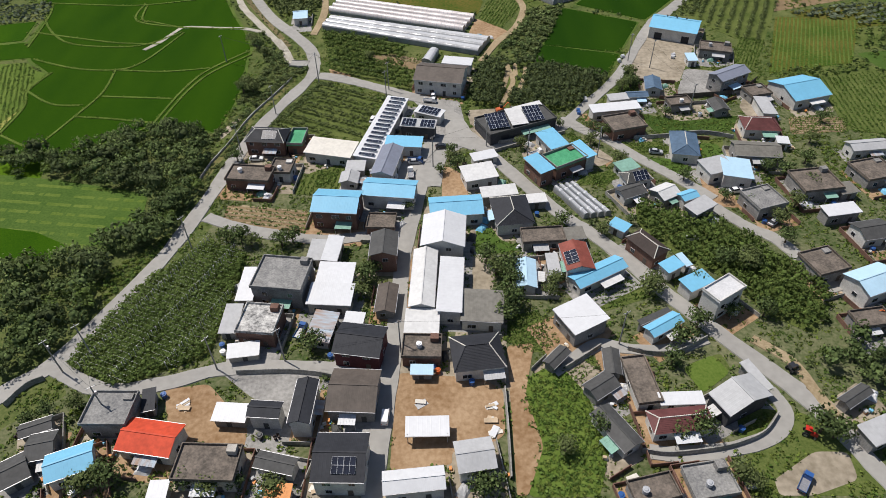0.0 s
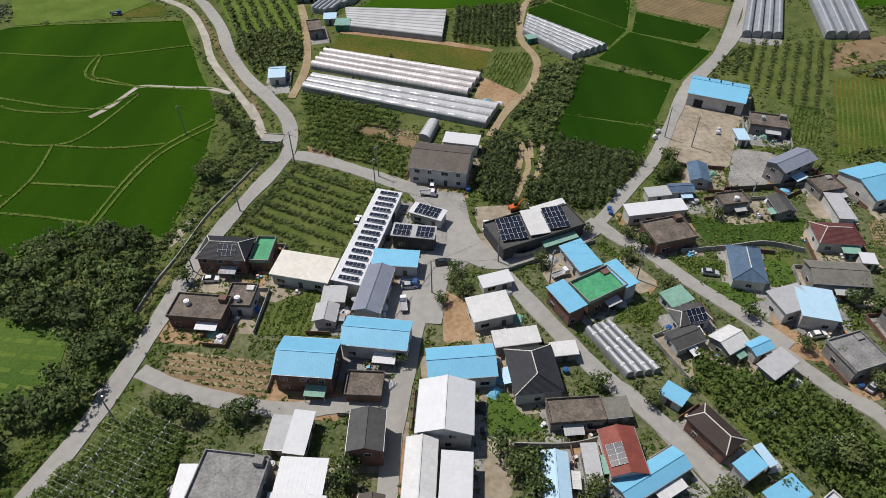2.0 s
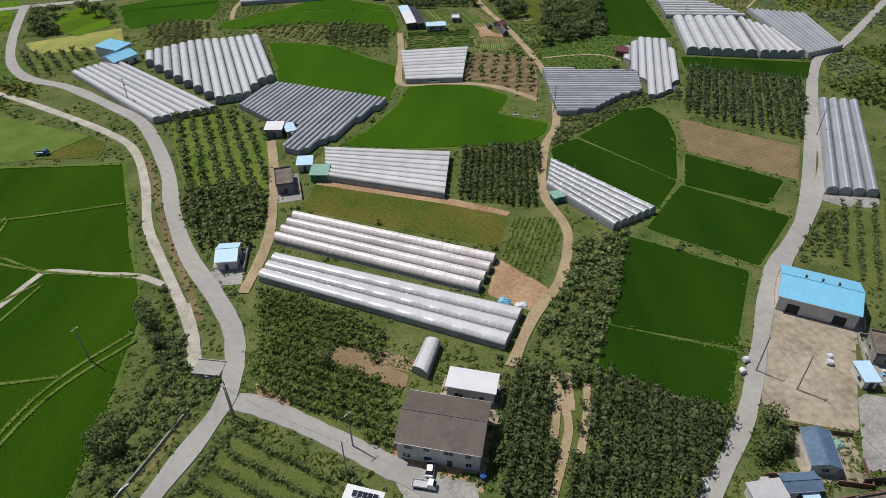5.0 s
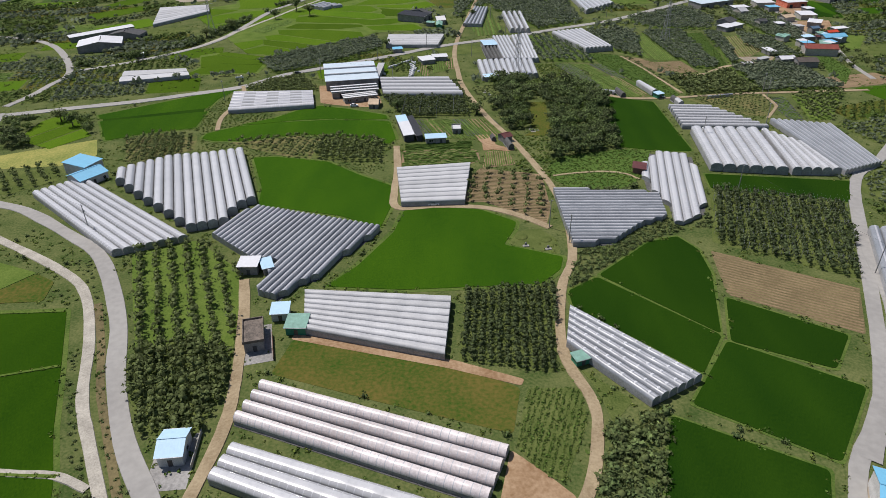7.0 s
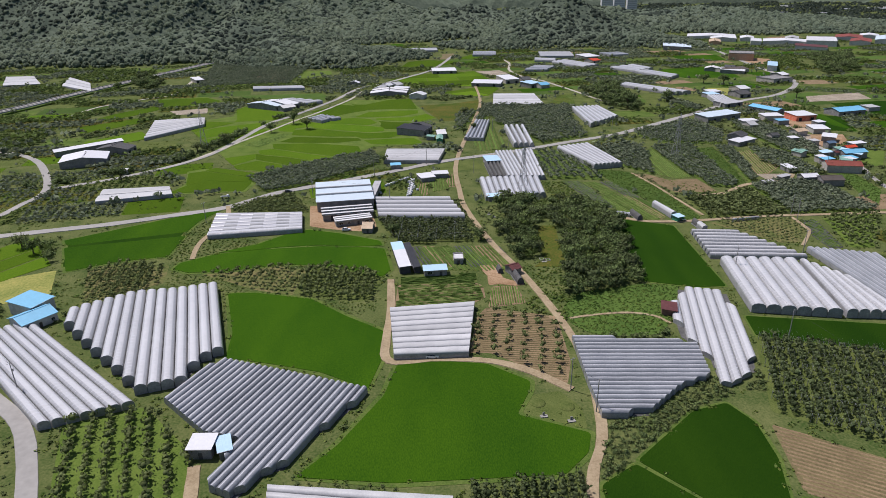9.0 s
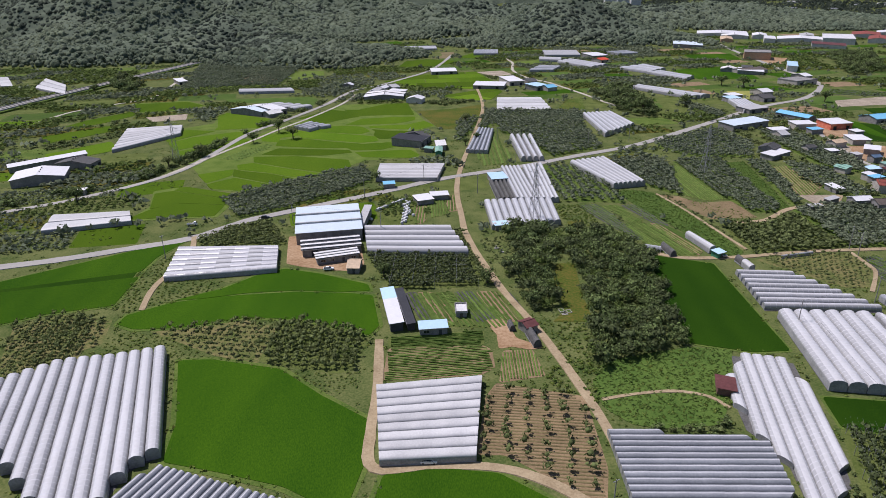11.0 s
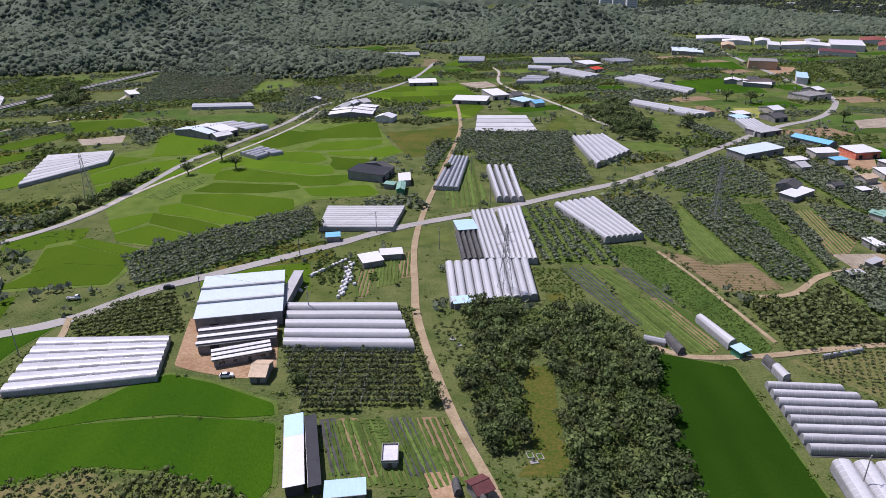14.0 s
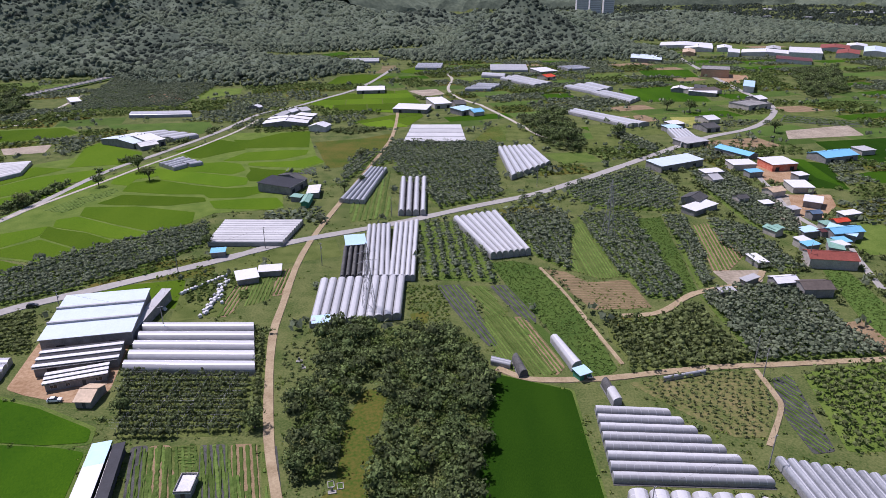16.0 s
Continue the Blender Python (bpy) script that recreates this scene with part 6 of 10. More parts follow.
plot('paddies', [(-209.2, 484.7), (-210.4, 510.9), (-202.4, 525.4), (-174.2, 489.6), (-186.4, 472.3)], turn=61, gap=40, step=18)
plot('rice', [(339.6, 803.4), (357.6, 794.9), (338.1, 736.1), (306.0, 743.3)])
plot('rice', [(387.0, 858.1), (450.8, 868.8), (400.5, 793.0), (379.2, 817.6)])
road('track', [(-123.4, 258.1), (-118.7, 265.9), (-114.8, 276.8), (-111.6, 280.2), (-96.4, 278.5), (-85.6, 277.5), (-77.1, 273.7)], 2.0, 'gravel', 'narrow pale farm path between paddies')
# orchards, gardens and dry fields
road('track', [(26.7, 239.0), (28.1, 226.1), (26.0, 217.8), (21.9, 206.7)], 1.8, 'earth', 'bare earth strip between orchard rows')
road('track', [(26.7, 238.5), (26.1, 229.8), (23.9, 219.9)], 1.7, 'earth', 'bare earth strip between orchard rows')
road('track', [(34.1, 235.9), (32.3, 226.8), (29.3, 217.2)], 1.7, 'earth', 'bare earth strip between orchard rows')
road('track', [(30.1, 239.3), (29.3, 228.3)], 1.7, 'earth', 'bare earth strip between orchard rows')
plot('orchard', [(-108.1, 375.4), (-87.1, 382.3), (-66.7, 362.1), (-59.7, 335.4), (-55.2, 301.3), (-59.5, 293.2), (-66.5, 290.6), (-76.6, 301.8), (-92.0, 336.4)], turn=-69, gap=5.0, step=2.4, size=1.75, bright=1)
plot('orchard', [(-85.1, 318.2), (-73.9, 326.4), (-57.1, 319.1), (-55.2, 303.4), (-58.7, 287.4), (-71.8, 289.8), (-80.3, 304.0)], turn=-69, gap=2.6, step=2.0, size=1.8)
plot('orchard', [(-201.0, 444.2), (-171.2, 450.3), (-163.8, 435.8), (-179.0, 422.4), (-187.9, 424.6)], turn=-53, gap=5, step=3, size=1.4)
plot('dry', [(-209.6, 463.3), (-168.6, 483.9), (-157.7, 458.9), (-171.8, 451.8), (-198.5, 449.2)], yellow=1)
plot('wood', [(-226.2, 506.4), (-188.2, 514.4), (-173.4, 488.5), (-193.9, 476.4), (-208.0, 468.8)], size=2.6, gap=3.6)
plot('orchard', [(8.8, 346.2), (37.8, 350.8), (31.7, 308.9), (5.8, 314.5)], turn=-95, gap=2.4, step=1.5, size=1.35, dark=1)
plot('crop', [(23.2, 303.4), (37.0, 303.1), (36.7, 291.6), (27.9, 273.8), (24.1, 275.4), (18.2, 283.9)], turn=-110, gap=1.5)
plot('dirt', [(16.8, 283.2), (25.3, 274.8), (30.0, 269.5), (25.4, 260.0), (12.8, 267.6)])
plot('lawn', [(38.1, 310.6), (49.5, 298.5), (42.8, 290.6), (40.3, 304.8)])
plot('meadow', [(-41.4, 324.8), (0.6, 315.0), (21.4, 303.5), (18.0, 287.9), (-13.5, 298.7), (-44.8, 310.3)])
plot('orchard', [(17.1, 240.7), (37.1, 238.9), (66.7, 225.2), (58.7, 212.7), (46.3, 202.5), (16.5, 205.9), (10.4, 208.9)], turn=-106, gap=2.6, step=1.7, size=1.7, dark=1)
claim([(-26.9, 250.0), (-7.4, 239.5), (-8.5, 235.2), (-18.9, 239.7), (-26.9, 244.3)], 0.0, True)
plot('crop', [(-26.9, 250.0), (-7.4, 239.5), (-8.5, 235.2), (-18.9, 239.7), (-26.9, 244.3)], turn=-22, gap=1.3, soil=1)
plot('dirt', [(-44.0, 238.3), (-34.3, 232.3), (-35.0, 229.1), (-42.5, 234.2)])
plot('orchard', [(-50.6, 270.7), (-27.8, 262.4), (-15.1, 254.3), (-11.1, 218.4), (-20.9, 221.8), (-34.3, 232.2), (-41.7, 234.8)], turn=-22, gap=2.9, step=2.0, size=1.5, dark=2)
plot('crop', [(-23.6, 248.9), (-19.8, 250.2), (-4.8, 243.9), (-6.1, 239.9), (-24.3, 246.1)], turn=-20, gap=1.5, soil=1)
plot('orchard', [(-44.4, 225.2), (-23.4, 213.1), (-26.7, 186.8), (-57.2, 193.4), (-51.7, 207.4)], turn=-29, gap=4.4, step=1.6, size=1.05)
plot('crop', [(-64.0, 152.5), (-39.4, 149.1), (-39.0, 138.9), (-63.7, 142.5)], turn=-10, gap=1.8, soil=1)
plot('crop', [(-42.5, 167.2), (-32.6, 172.5), (-29.2, 169.0), (-32.1, 156.6), (-45.1, 156.9)], turn=-100, gap=1.8)
plot('vineyard', [(-64.9, 135.3), (-53.1, 130.3), (-55.1, 96.2), (-61.1, 93.0), (-74.0, 87.1), (-86.8, 93.7), (-86.6, 98.7), (-77.8, 120.6)], turn=-23, gap=2.8)
plot('grass', [(-152.7, 172.5), (-119.4, 166.8), (-89.7, 158.5), (-87.4, 146.3), (-90.9, 139.0), (-99.6, 134.5), (-105.9, 135.4), (-116.7, 141.0), (-138.4, 145.5)], swaths=1, turn=-8)
plot('rice', [(-129.4, 143.9), (-116.7, 141.0), (-105.9, 135.4), (-106.2, 129.7), (-113.9, 128.1), (-123.4, 131.8)], bright=3)
plot('scrub', [(-74.4, 143.9), (-71.7, 141.8), (-77.6, 130.5), (-81.2, 122.1), (-86.4, 114.4), (-92.0, 119.2), (-86.7, 127.6), (-81.1, 134.5)], size=0.8, gap=1.35, bright=1)
plot('wood', [(-144.0, 176.9), (-101.1, 186.9), (-82.3, 191.4), (-75.2, 171.3), (-72.3, 147.1), (-81.5, 127.1), (-88.5, 106.3), (-96.2, 91.2), (-100.5, 88.2), (-119.1, 126.1), (-103.8, 129.6), (-88.6, 143.8), (-89.2, 161.3), (-114.3, 163.1), (-139.6, 168.1)], size=2.7, gap=3.6)
plot('wood', [(-117.3, 180.7), (-112.2, 189.5), (-99.8, 197.5), (-84.0, 193.5), (-75.4, 175.5), (-75.0, 161.9), (-74.9, 148.3), (-79.8, 136.4), (-84.7, 128.4), (-89.2, 123.4), (-95.1, 117.6), (-103.0, 130.1), (-95.0, 135.3), (-90.3, 140.9), (-86.7, 150.2), (-84.7, 158.6), (-85.4, 164.0), (-100.9, 164.4), (-118.8, 166.7)], size=2.3, gap=2.8)
plot('crop', [(-178.2, 246.8), (-167.7, 248.8), (-160.8, 239.8), (-152.4, 213.2), (-153.3, 196.0)], turn=-69, gap=1.7, pale=1)
plot('grass', [(-208.3, 376.9), (-194.3, 378.8), (-180.4, 381.3), (-134.5, 362.2), (-147.5, 344.3), (-175.0, 339.8), (-187.4, 337.8)], pale=0, bright=1, swaths=1, turn=62)
plot('grass', [(-147.0, 344.3), (-134.3, 361.7), (-125.8, 356.5), (-123.9, 345.5)], pale=1)
plot('orchard', [(57.2, 150.4), (61.3, 146.6), (73.0, 141.0), (80.3, 139.1), (89.3, 124.6), (97.4, 114.6), (88.1, 97.9), (78.7, 104.9), (72.9, 117.8), (63.5, 125.1), (55.2, 139.7)], turn=-68, gap=2.5, step=2.1, size=1.65, dark=2)
plot('scrub', [(111.8, 303.3), (128.9, 304.2), (118.1, 285.1), (103.9, 278.8)], size=1.1, gap=2.4)
plot('orchard', [(108.0, 289.2), (128.7, 308.9), (161.8, 305.8), (133.8, 252.3), (124.4, 256.9), (116.8, 269.2)], turn=-116, gap=4.2, step=2.4, size=1.2)
plot('meadow', [(149.0, 278.5), (183.3, 273.1), (161.4, 233.7), (126.1, 226.9)], rows=1, turn=-114)
plot('crop', [(141.2, 220.9), (177.2, 229.2), (152.1, 182.3), (137.2, 186.3)], turn=-97, gap=1.8)
plot('crop', [(125.8, 259.8), (135.3, 255.1), (122.5, 230.7), (115.9, 235.7)], turn=-118, gap=1.25)
plot('dry', [(94.7, 369.7), (133.1, 345.7), (122.1, 322.7), (116.7, 326.5), (90.5, 343.7)], rows=1, soil=1, turn=-30)
plot('orchard', [(112.2, 418.6), (159.9, 401.9), (136.0, 350.8), (119.7, 361.7), (97.6, 375.5)], turn=-109, gap=3.4, step=1.7, size=1.65, dark=1, trellis=1)
plot('orchard', [(-140.8, 491.5), (-125.5, 486.4), (-116.6, 449.6), (-138.1, 443.2), (-154.2, 483.3)], turn=-83, gap=3.6, step=2.2, size=1.1, mix=1)
plot('orchard', [(-102.5, 478.0), (-70.9, 485.3), (-56.2, 480.0), (-58.1, 454.8), (-75.2, 461.4)], turn=-100, gap=4.2, step=3.0, size=1.25, mix=1)
plot('orchard', [(-56.9, 479.5), (-49.5, 484.3), (-32.5, 477.9), (-23.4, 471.7), (-25.0, 453.5), (-30.2, 448.8), (-42.8, 451.7), (-58.1, 457.1)], turn=-91, gap=3.2, step=2.6, size=1.6)
plot('orchard', [(-146.1, 473.7), (-135.9, 489.5), (-119.9, 487.6), (-115.6, 469.9), (-130.1, 454.6)], turn=-75, gap=4, step=2.4, size=1.1, mix=1)
plot('crop', [(-16.1, 471.0), (17.7, 474.7), (17.1, 465.0), (-15.9, 464.2)], turn=3, gap=0.86, dark=1)
plot('crop', [(-15.8, 463.7), (17.1, 464.5), (19.4, 461.9), (19.7, 450.9), (14.9, 446.9), (-16.3, 444.4)], turn=6, gap=1.0, soil=1)
plot('crop', [(23.0, 461.3), (33.2, 461.5), (35.2, 445.9), (20.1, 442.4)], turn=-91, gap=1.0, soil=1)
plot('orchard', [(19.2, 442.5), (45.2, 434.9), (44.6, 403.8), (41.2, 390.9), (18.8, 409.8), (11.2, 410.0), (15.5, 435.9)], turn=-97, gap=5.5, step=4.6, size=1.5, soil=1)
plot('lawn', [(28.6, 385.3), (38.0, 387.4), (43.1, 378.7), (42.8, 368.9), (25.7, 373.1), (24.4, 375.7)])
plot('scrub', [(49.2, 428.3), (65.9, 455.7), (84.0, 463.0), (93.9, 457.4), (88.3, 433.6), (76.1, 421.4), (49.9, 421.4)], size=0.5, gap=2.2, bright=1)
plot('wood', [(31.5, 567.6), (48.3, 571.3), (61.7, 562.5), (60.5, 544.3), (51.7, 533.9), (47.5, 514.0), (48.0, 490.1), (38.7, 487.2), (31.9, 506.7), (28.4, 530.5), (38.5, 534.3)], size=2.8, gap=3.6)
plot('wood', [(60.0, 562.5), (83.1, 570.1), (92.1, 546.9), (94.5, 526.8), (92.0, 482.2), (58.0, 483.2), (58.5, 501.0), (60.1, 531.0)], size=3.0, gap=3.7)
plot('wood', [(54.6, 476.7), (88.7, 505.2), (89.0, 475.7), (83.4, 451.6), (68.1, 449.1), (51.5, 451.3)], size=2.8, gap=3.6)
plot('grass', [(47.8, 511.3), (52.8, 531.3), (60.8, 531.0), (58.2, 501.0), (57.7, 479.7), (42.8, 480.2), (49.0, 487.9)], pale=1)
plot('crop', [(-8.4, 504.7), (12.9, 505.8), (31.9, 477.4), (20.7, 476.3), (-5.1, 478.5)], turn=-70, gap=1.7)
plot('orchard', [(-31.2, 543.2), (14.1, 541.0), (18.1, 509.2), (-18.2, 509.0)], turn=-2, gap=3.0, step=1.5, size=1.35, dark=1, trellis=1)
plot('orchard', [(6.0, 573.6), (14.2, 569.1), (25.2, 516.1), (19.0, 510.2), (14.2, 541.7)], turn=-79, gap=3, step=2, size=1.4)
plot('crop', [(-0.2, 505.2), (6.3, 506.0), (10.7, 494.3), (6.2, 495.3), (1.2, 500.0)], turn=-2, gap=1.3)
plot('mulch', [(7.5, 505.5), (15.3, 505.5), (23.1, 480.8), (14.4, 481.1)], turn=-74, gap=1.7)
plot('crop', [(16.3, 505.5), (23.9, 505.5), (30.9, 480.5), (23.6, 480.8)], turn=-74, gap=1.8, soil=1)
plot('crop', [(24.6, 505.4), (28.0, 505.6), (35.2, 480.4), (31.4, 480.5)], turn=-74, gap=1.3)
plot('mulch', [(-12.2, 505.1), (-7.6, 506.0), (-0.1, 481.5), (-4.9, 481.6)], turn=-74, gap=1.6)
plot('crop', [(-7.1, 505.5), (-0.9, 505.8), (1.0, 498.1), (5.5, 492.5), (8.9, 481.2), (0.5, 481.5)], turn=-73, gap=2.2, soil=1)
plot('mulch', [(28.8, 504.3), (29.9, 504.3), (36.5, 480.4), (35.5, 480.4)], turn=-74, gap=1.5)
plot('scrub', [(-17.9, 508.3), (-14.8, 508.7), (-12.5, 503.2), (-7.9, 485.2), (-10.1, 485.3)], size=0.6, gap=1.8, bright=1)
plot('crop', [(-11.4, 583.3), (-11.1, 611.5), (-4.9, 611.3), (-4.2, 590.2), (-6.6, 582.2)], turn=88, gap=1.6, soil=1)
plot('crop', [(-5.1, 617.0), (3.1, 625.8), (8.0, 597.3), (-1.9, 590.1)], turn=92, gap=1.6)
plot('crop', [(4.4, 625.7), (11.7, 628.6), (15.4, 602.3), (7.9, 599.9)], turn=90, gap=1.6, soil=1)
plot('orchard', [(-117.8, 573.9), (-84.8, 588.1), (-70.4, 557.9), (-108.8, 554.0)], turn=18, gap=3.0, step=2.2, size=1.4)
plot('orchard', [(-120.4, 624.2), (-99.8, 649.3), (-72.5, 670.7), (-46.3, 690.6), (-38.5, 660.1), (-50.0, 640.6), (-78.5, 611.1), (-102.2, 593.6)], turn=31, gap=3.2, step=2.4, size=1.6)
plot('orchard', [(43.8, 878.2), (130.7, 864.4), (121.1, 790.7), (120.7, 733.7), (81.8, 708.9), (52.3, 786.6)], turn=-78, gap=4.0, step=3, size=1.8)
plot('crop', [(28.6, 716.1), (36.1, 794.4), (48.4, 786.8), (52.9, 695.7), (31.6, 687.5)], turn=-90, gap=3)
plot('orchard', [(68.9, 686.1), (87.6, 688.0), (104.4, 634.9), (105.8, 610.1), (72.1, 614.2)], turn=-87, gap=5.0, step=3, size=1.6)
plot('orchard', [(116.3, 693.2), (149.6, 701.3), (151.4, 678.5), (138.1, 620.8), (126.4, 637.4)], turn=-87, gap=3.4, step=2.6, size=1.7)
plot('grass', [(103.5, 631.0), (113.7, 633.2), (125.3, 626.9), (132.3, 598.1), (136.2, 573.6), (139.0, 540.0), (133.2, 535.8), (127.5, 536.0), (121.7, 561.2), (117.1, 578.8), (108.9, 604.4)], rows=1)
plot('mulch', [(77.6, 607.7), (88.0, 608.5), (93.0, 594.3), (94.7, 579.6), (99.5, 557.2), (96.2, 556.5), (89.6, 570.8), (83.7, 587.1)], turn=-72, gap=1.8)
plot('crop', [(89.1, 606.2), (98.8, 607.5), (106.1, 581.0), (104.4, 578.3), (99.2, 580.4), (94.6, 594.2)], turn=-66, gap=1.5)
plot('mulch', [(100.8, 606.9), (108.2, 607.2), (116.7, 578.8), (115.8, 570.7), (109.4, 580.0)], turn=-73, gap=2.0)
plot('crop', [(95.7, 598.4), (98.0, 581.3), (106.9, 578.2), (111.8, 565.7), (114.3, 546.1), (117.6, 536.3), (101.2, 536.8), (98.4, 546.6), (96.7, 562.1)], turn=-74, gap=1.2)
plot('crop', [(107.3, 578.2), (111.7, 579.0), (121.2, 542.0), (117.2, 537.0), (111.8, 558.3)], turn=-76, gap=1.5, soil=1)
plot('grass', [(112.6, 579.0), (117.9, 569.8), (121.3, 559.2), (124.6, 540.5), (121.9, 542.3), (115.3, 567.7)])
road('track', [(125.8, 625.0), (132.3, 598.1), (137.2, 568.3), (141.5, 543.4)], 1.5, 'earth', 'trodden earth path between fields')
plot('scrub', [(64.2, 608.8), (79.1, 608.2), (83.4, 580.0), (80.9, 570.2), (65.7, 586.3)], size=0.8, gap=2.0, bright=1)
plot('scrub', [(92.4, 600.6), (98.4, 591.6), (101.4, 579.3), (104.9, 561.8), (99.5, 560.8), (97.0, 574.9), (93.1, 589.2)], size=1.0, gap=2.0)
plot('scrub', [(117.2, 582.1), (122.7, 574.9), (123.4, 564.5), (117.0, 571.1)], size=1.2, gap=2.0)
plot('scrub', [(126.2, 627.5), (132.9, 621.0), (136.5, 595.3), (142.8, 549.6), (140.6, 545.2), (133.6, 592.9)], size=0.9, gap=2.6)
plot('grass', [(66.5, 582.4), (74.5, 584.5), (73.7, 574.8), (68.9, 573.2)], pale=1)
plot('crop', [(149.2, 678.6), (162.1, 685.1), (157.4, 646.8), (162.2, 613.9), (151.2, 610.8), (138.3, 622.1), (146.3, 647.2)], turn=-89, gap=1.5)
plot('grass', [(147.3, 577.7), (162.5, 579.1), (165.2, 570.3), (146.3, 569.7)], pale=1)
plot('grass', [(158.8, 557.9), (166.8, 559.7), (166.0, 551.8), (158.4, 547.6)], pale=1)
plot('scrub', [(136.8, 620.9), (149.3, 608.5), (166.4, 584.2), (162.5, 579.1), (146.7, 579.6), (142.9, 582.6)], size=0.5, gap=2.4, bright=1)
plot('dry', [(127.4, 623.7), (136.7, 620.3), (144.4, 608.7), (162.9, 610.4), (165.3, 584.2), (140.7, 583.2), (135.1, 598.0)], rows=1, soil=1)
plot('orchard', [(157.3, 691.6), (189.8, 699.7), (183.0, 591.1), (166.5, 591.7), (159.1, 626.3)], turn=-88, gap=3.6, step=2.6, size=1.5)
plot('grass', [(187.9, 687.6), (204.4, 689.7), (189.5, 598.8), (177.7, 596.5), (178.3, 646.0)], rows=1)
plot('orchard', [(205.9, 689.7), (217.5, 689.2), (208.9, 644.8), (198.4, 606.8), (190.9, 600.3)], turn=-100, gap=3.0, step=2.2, size=1.5)
plot('crop', [(216.6, 676.0), (225.9, 679.9), (227.9, 637.1), (211.4, 618.1), (204.2, 618.4)], turn=-101, gap=1.8, soil=1)
plot('grass', [(254.3, 617.8), (265.1, 616.2), (261.1, 583.3), (243.6, 557.1), (244.2, 574.4)], rows=1)
plot('orchard', [(144.0, 577.9), (164.8, 572.6), (182.2, 586.1), (186.9, 543.7), (159.4, 539.3), (144.0, 539.8), (141.7, 560.6)], turn=-89, gap=3.4, step=2.6, size=1.8)
plot('orchard', [(188.5, 596.1), (216.0, 600.5), (233.5, 605.5), (233.6, 557.4), (236.1, 545.7), (188.9, 543.6)], turn=-80, gap=3.2, step=2.2, size=1.7)
plot('orchard', [(162.4, 749.4), (225.1, 786.1), (230.2, 734.8), (213.9, 698.7), (173.3, 705.2), (161.3, 726.5)], turn=35, gap=4.2, step=3, size=1.7, trellis=1)
plot('orchard', [(251.1, 771.1), (276.7, 776.8), (278.7, 691.4), (266.8, 657.6), (248.3, 674.7), (247.7, 734.1)], turn=-89, gap=3.6, step=2.8, size=1.8)
plot('orchard', [(227.6, 684.3), (244.5, 666.5), (244.7, 616.9), (226.8, 617.6), (220.0, 644.4)], turn=-80, gap=4, step=3, size=1.9)
plot('orchard', [(17.0, 825.8), (40.5, 855.6), (48.8, 868.3), (47.3, 808.7), (32.1, 794.6), (17.1, 755.5)], turn=-103, gap=4, step=3, size=1.7)
plot('orchard', [(-340.0, 1248.8), (-306.5, 1330.4), (-184.3, 1214.4), (-181.7, 1038.9), (-246.4, 1026.9), (-285.6, 1014.2)], turn=-43, gap=5, step=3.6, size=2.0)
plot('dirt', [(-243.8, 1111.2), (-219.3, 1129.1), (-189.4, 1079.1), (-216.5, 1053.6)])
plot('meadow', [(132.1, 927.7), (148.0, 934.0), (138.5, 873.7), (108.0, 865.5)], rows=1)
plot('lawn', [(138.3, 939.3), (168.3, 950.2), (169.4, 892.6), (140.8, 873.6)])
plot('lawn', [(217.4, 923.5), (272.1, 971.1), (257.1, 888.3), (207.4, 842.5)])
plot('wood', [(160.5, 950.6), (201.8, 988.7), (200.8, 851.9), (186.3, 826.4), (166.8, 862.8)], size=4, gap=6)
plot('wood', [(566.0, 1245.0), (645.9, 1268.3), (550.5, 1085.1), (487.0, 1052.1)], size=4, gap=6)
plot('scrub', [(-52.4, 238.7), (-55.2, 231.5), (-64.8, 213.5), (-72.3, 193.8), (-77.8, 184.4), (-78.2, 170.6), (-77.2, 160.6), (-86.0, 160.7), (-106.2, 201.3), (-98.1, 198.5), (-82.1, 195.3), (-78.6, 190.3), (-72.0, 200.6), (-65.5, 223.9), (-60.8, 238.9)], size=1.3, gap=2.0)
plot('scrub', [(-68.3, 256.3), (-77.6, 271.5), (-73.4, 272.9), (-62.3, 256.1), (-56.8, 242.5), (-60.8, 238.9)], size=1.3, gap=2.2)
plot('scrub', [(-72.7, 252.5), (-66.8, 260.6), (-61.1, 245.0), (-62.2, 236.3), (-66.2, 225.3), (-69.9, 212.9), (-74.7, 207.9), (-73.9, 216.9), (-71.9, 225.9), (-69.4, 237.8), (-70.1, 245.2)], size=1.25, gap=1.9)
plot('scrub', [(-42.7, 227.6), (-40.5, 226.3), (-54.0, 208.5), (-57.8, 208.6)], size=1.0, gap=1.5)
plot('scrub', [(-34.6, 231.2), (-32.4, 231.8), (-10.9, 220.2), (-13.1, 217.4), (-17.1, 219.3), (-33.1, 228.1)], size=0.7, gap=1.6, bright=1)
plot('scrub', [(-60.1, 245.0), (-71.5, 261.1), (-85.7, 282.6), (-98.5, 308.6), (-103.7, 325.5), (-91.4, 302.2), (-79.6, 282.4), (-65.5, 261.0), (-55.9, 244.9)], size=0.7, gap=2.2)
plot('scrub', [(-97.9, 325.4), (-106.5, 344.7), (-125.3, 369.6), (-120.5, 371.9), (-97.7, 336.5), (-86.6, 308.3), (-73.3, 282.3), (-59.5, 260.8), (-54.5, 244.9), (-64.0, 260.9), (-79.1, 285.0)], size=0.6, gap=2.4)
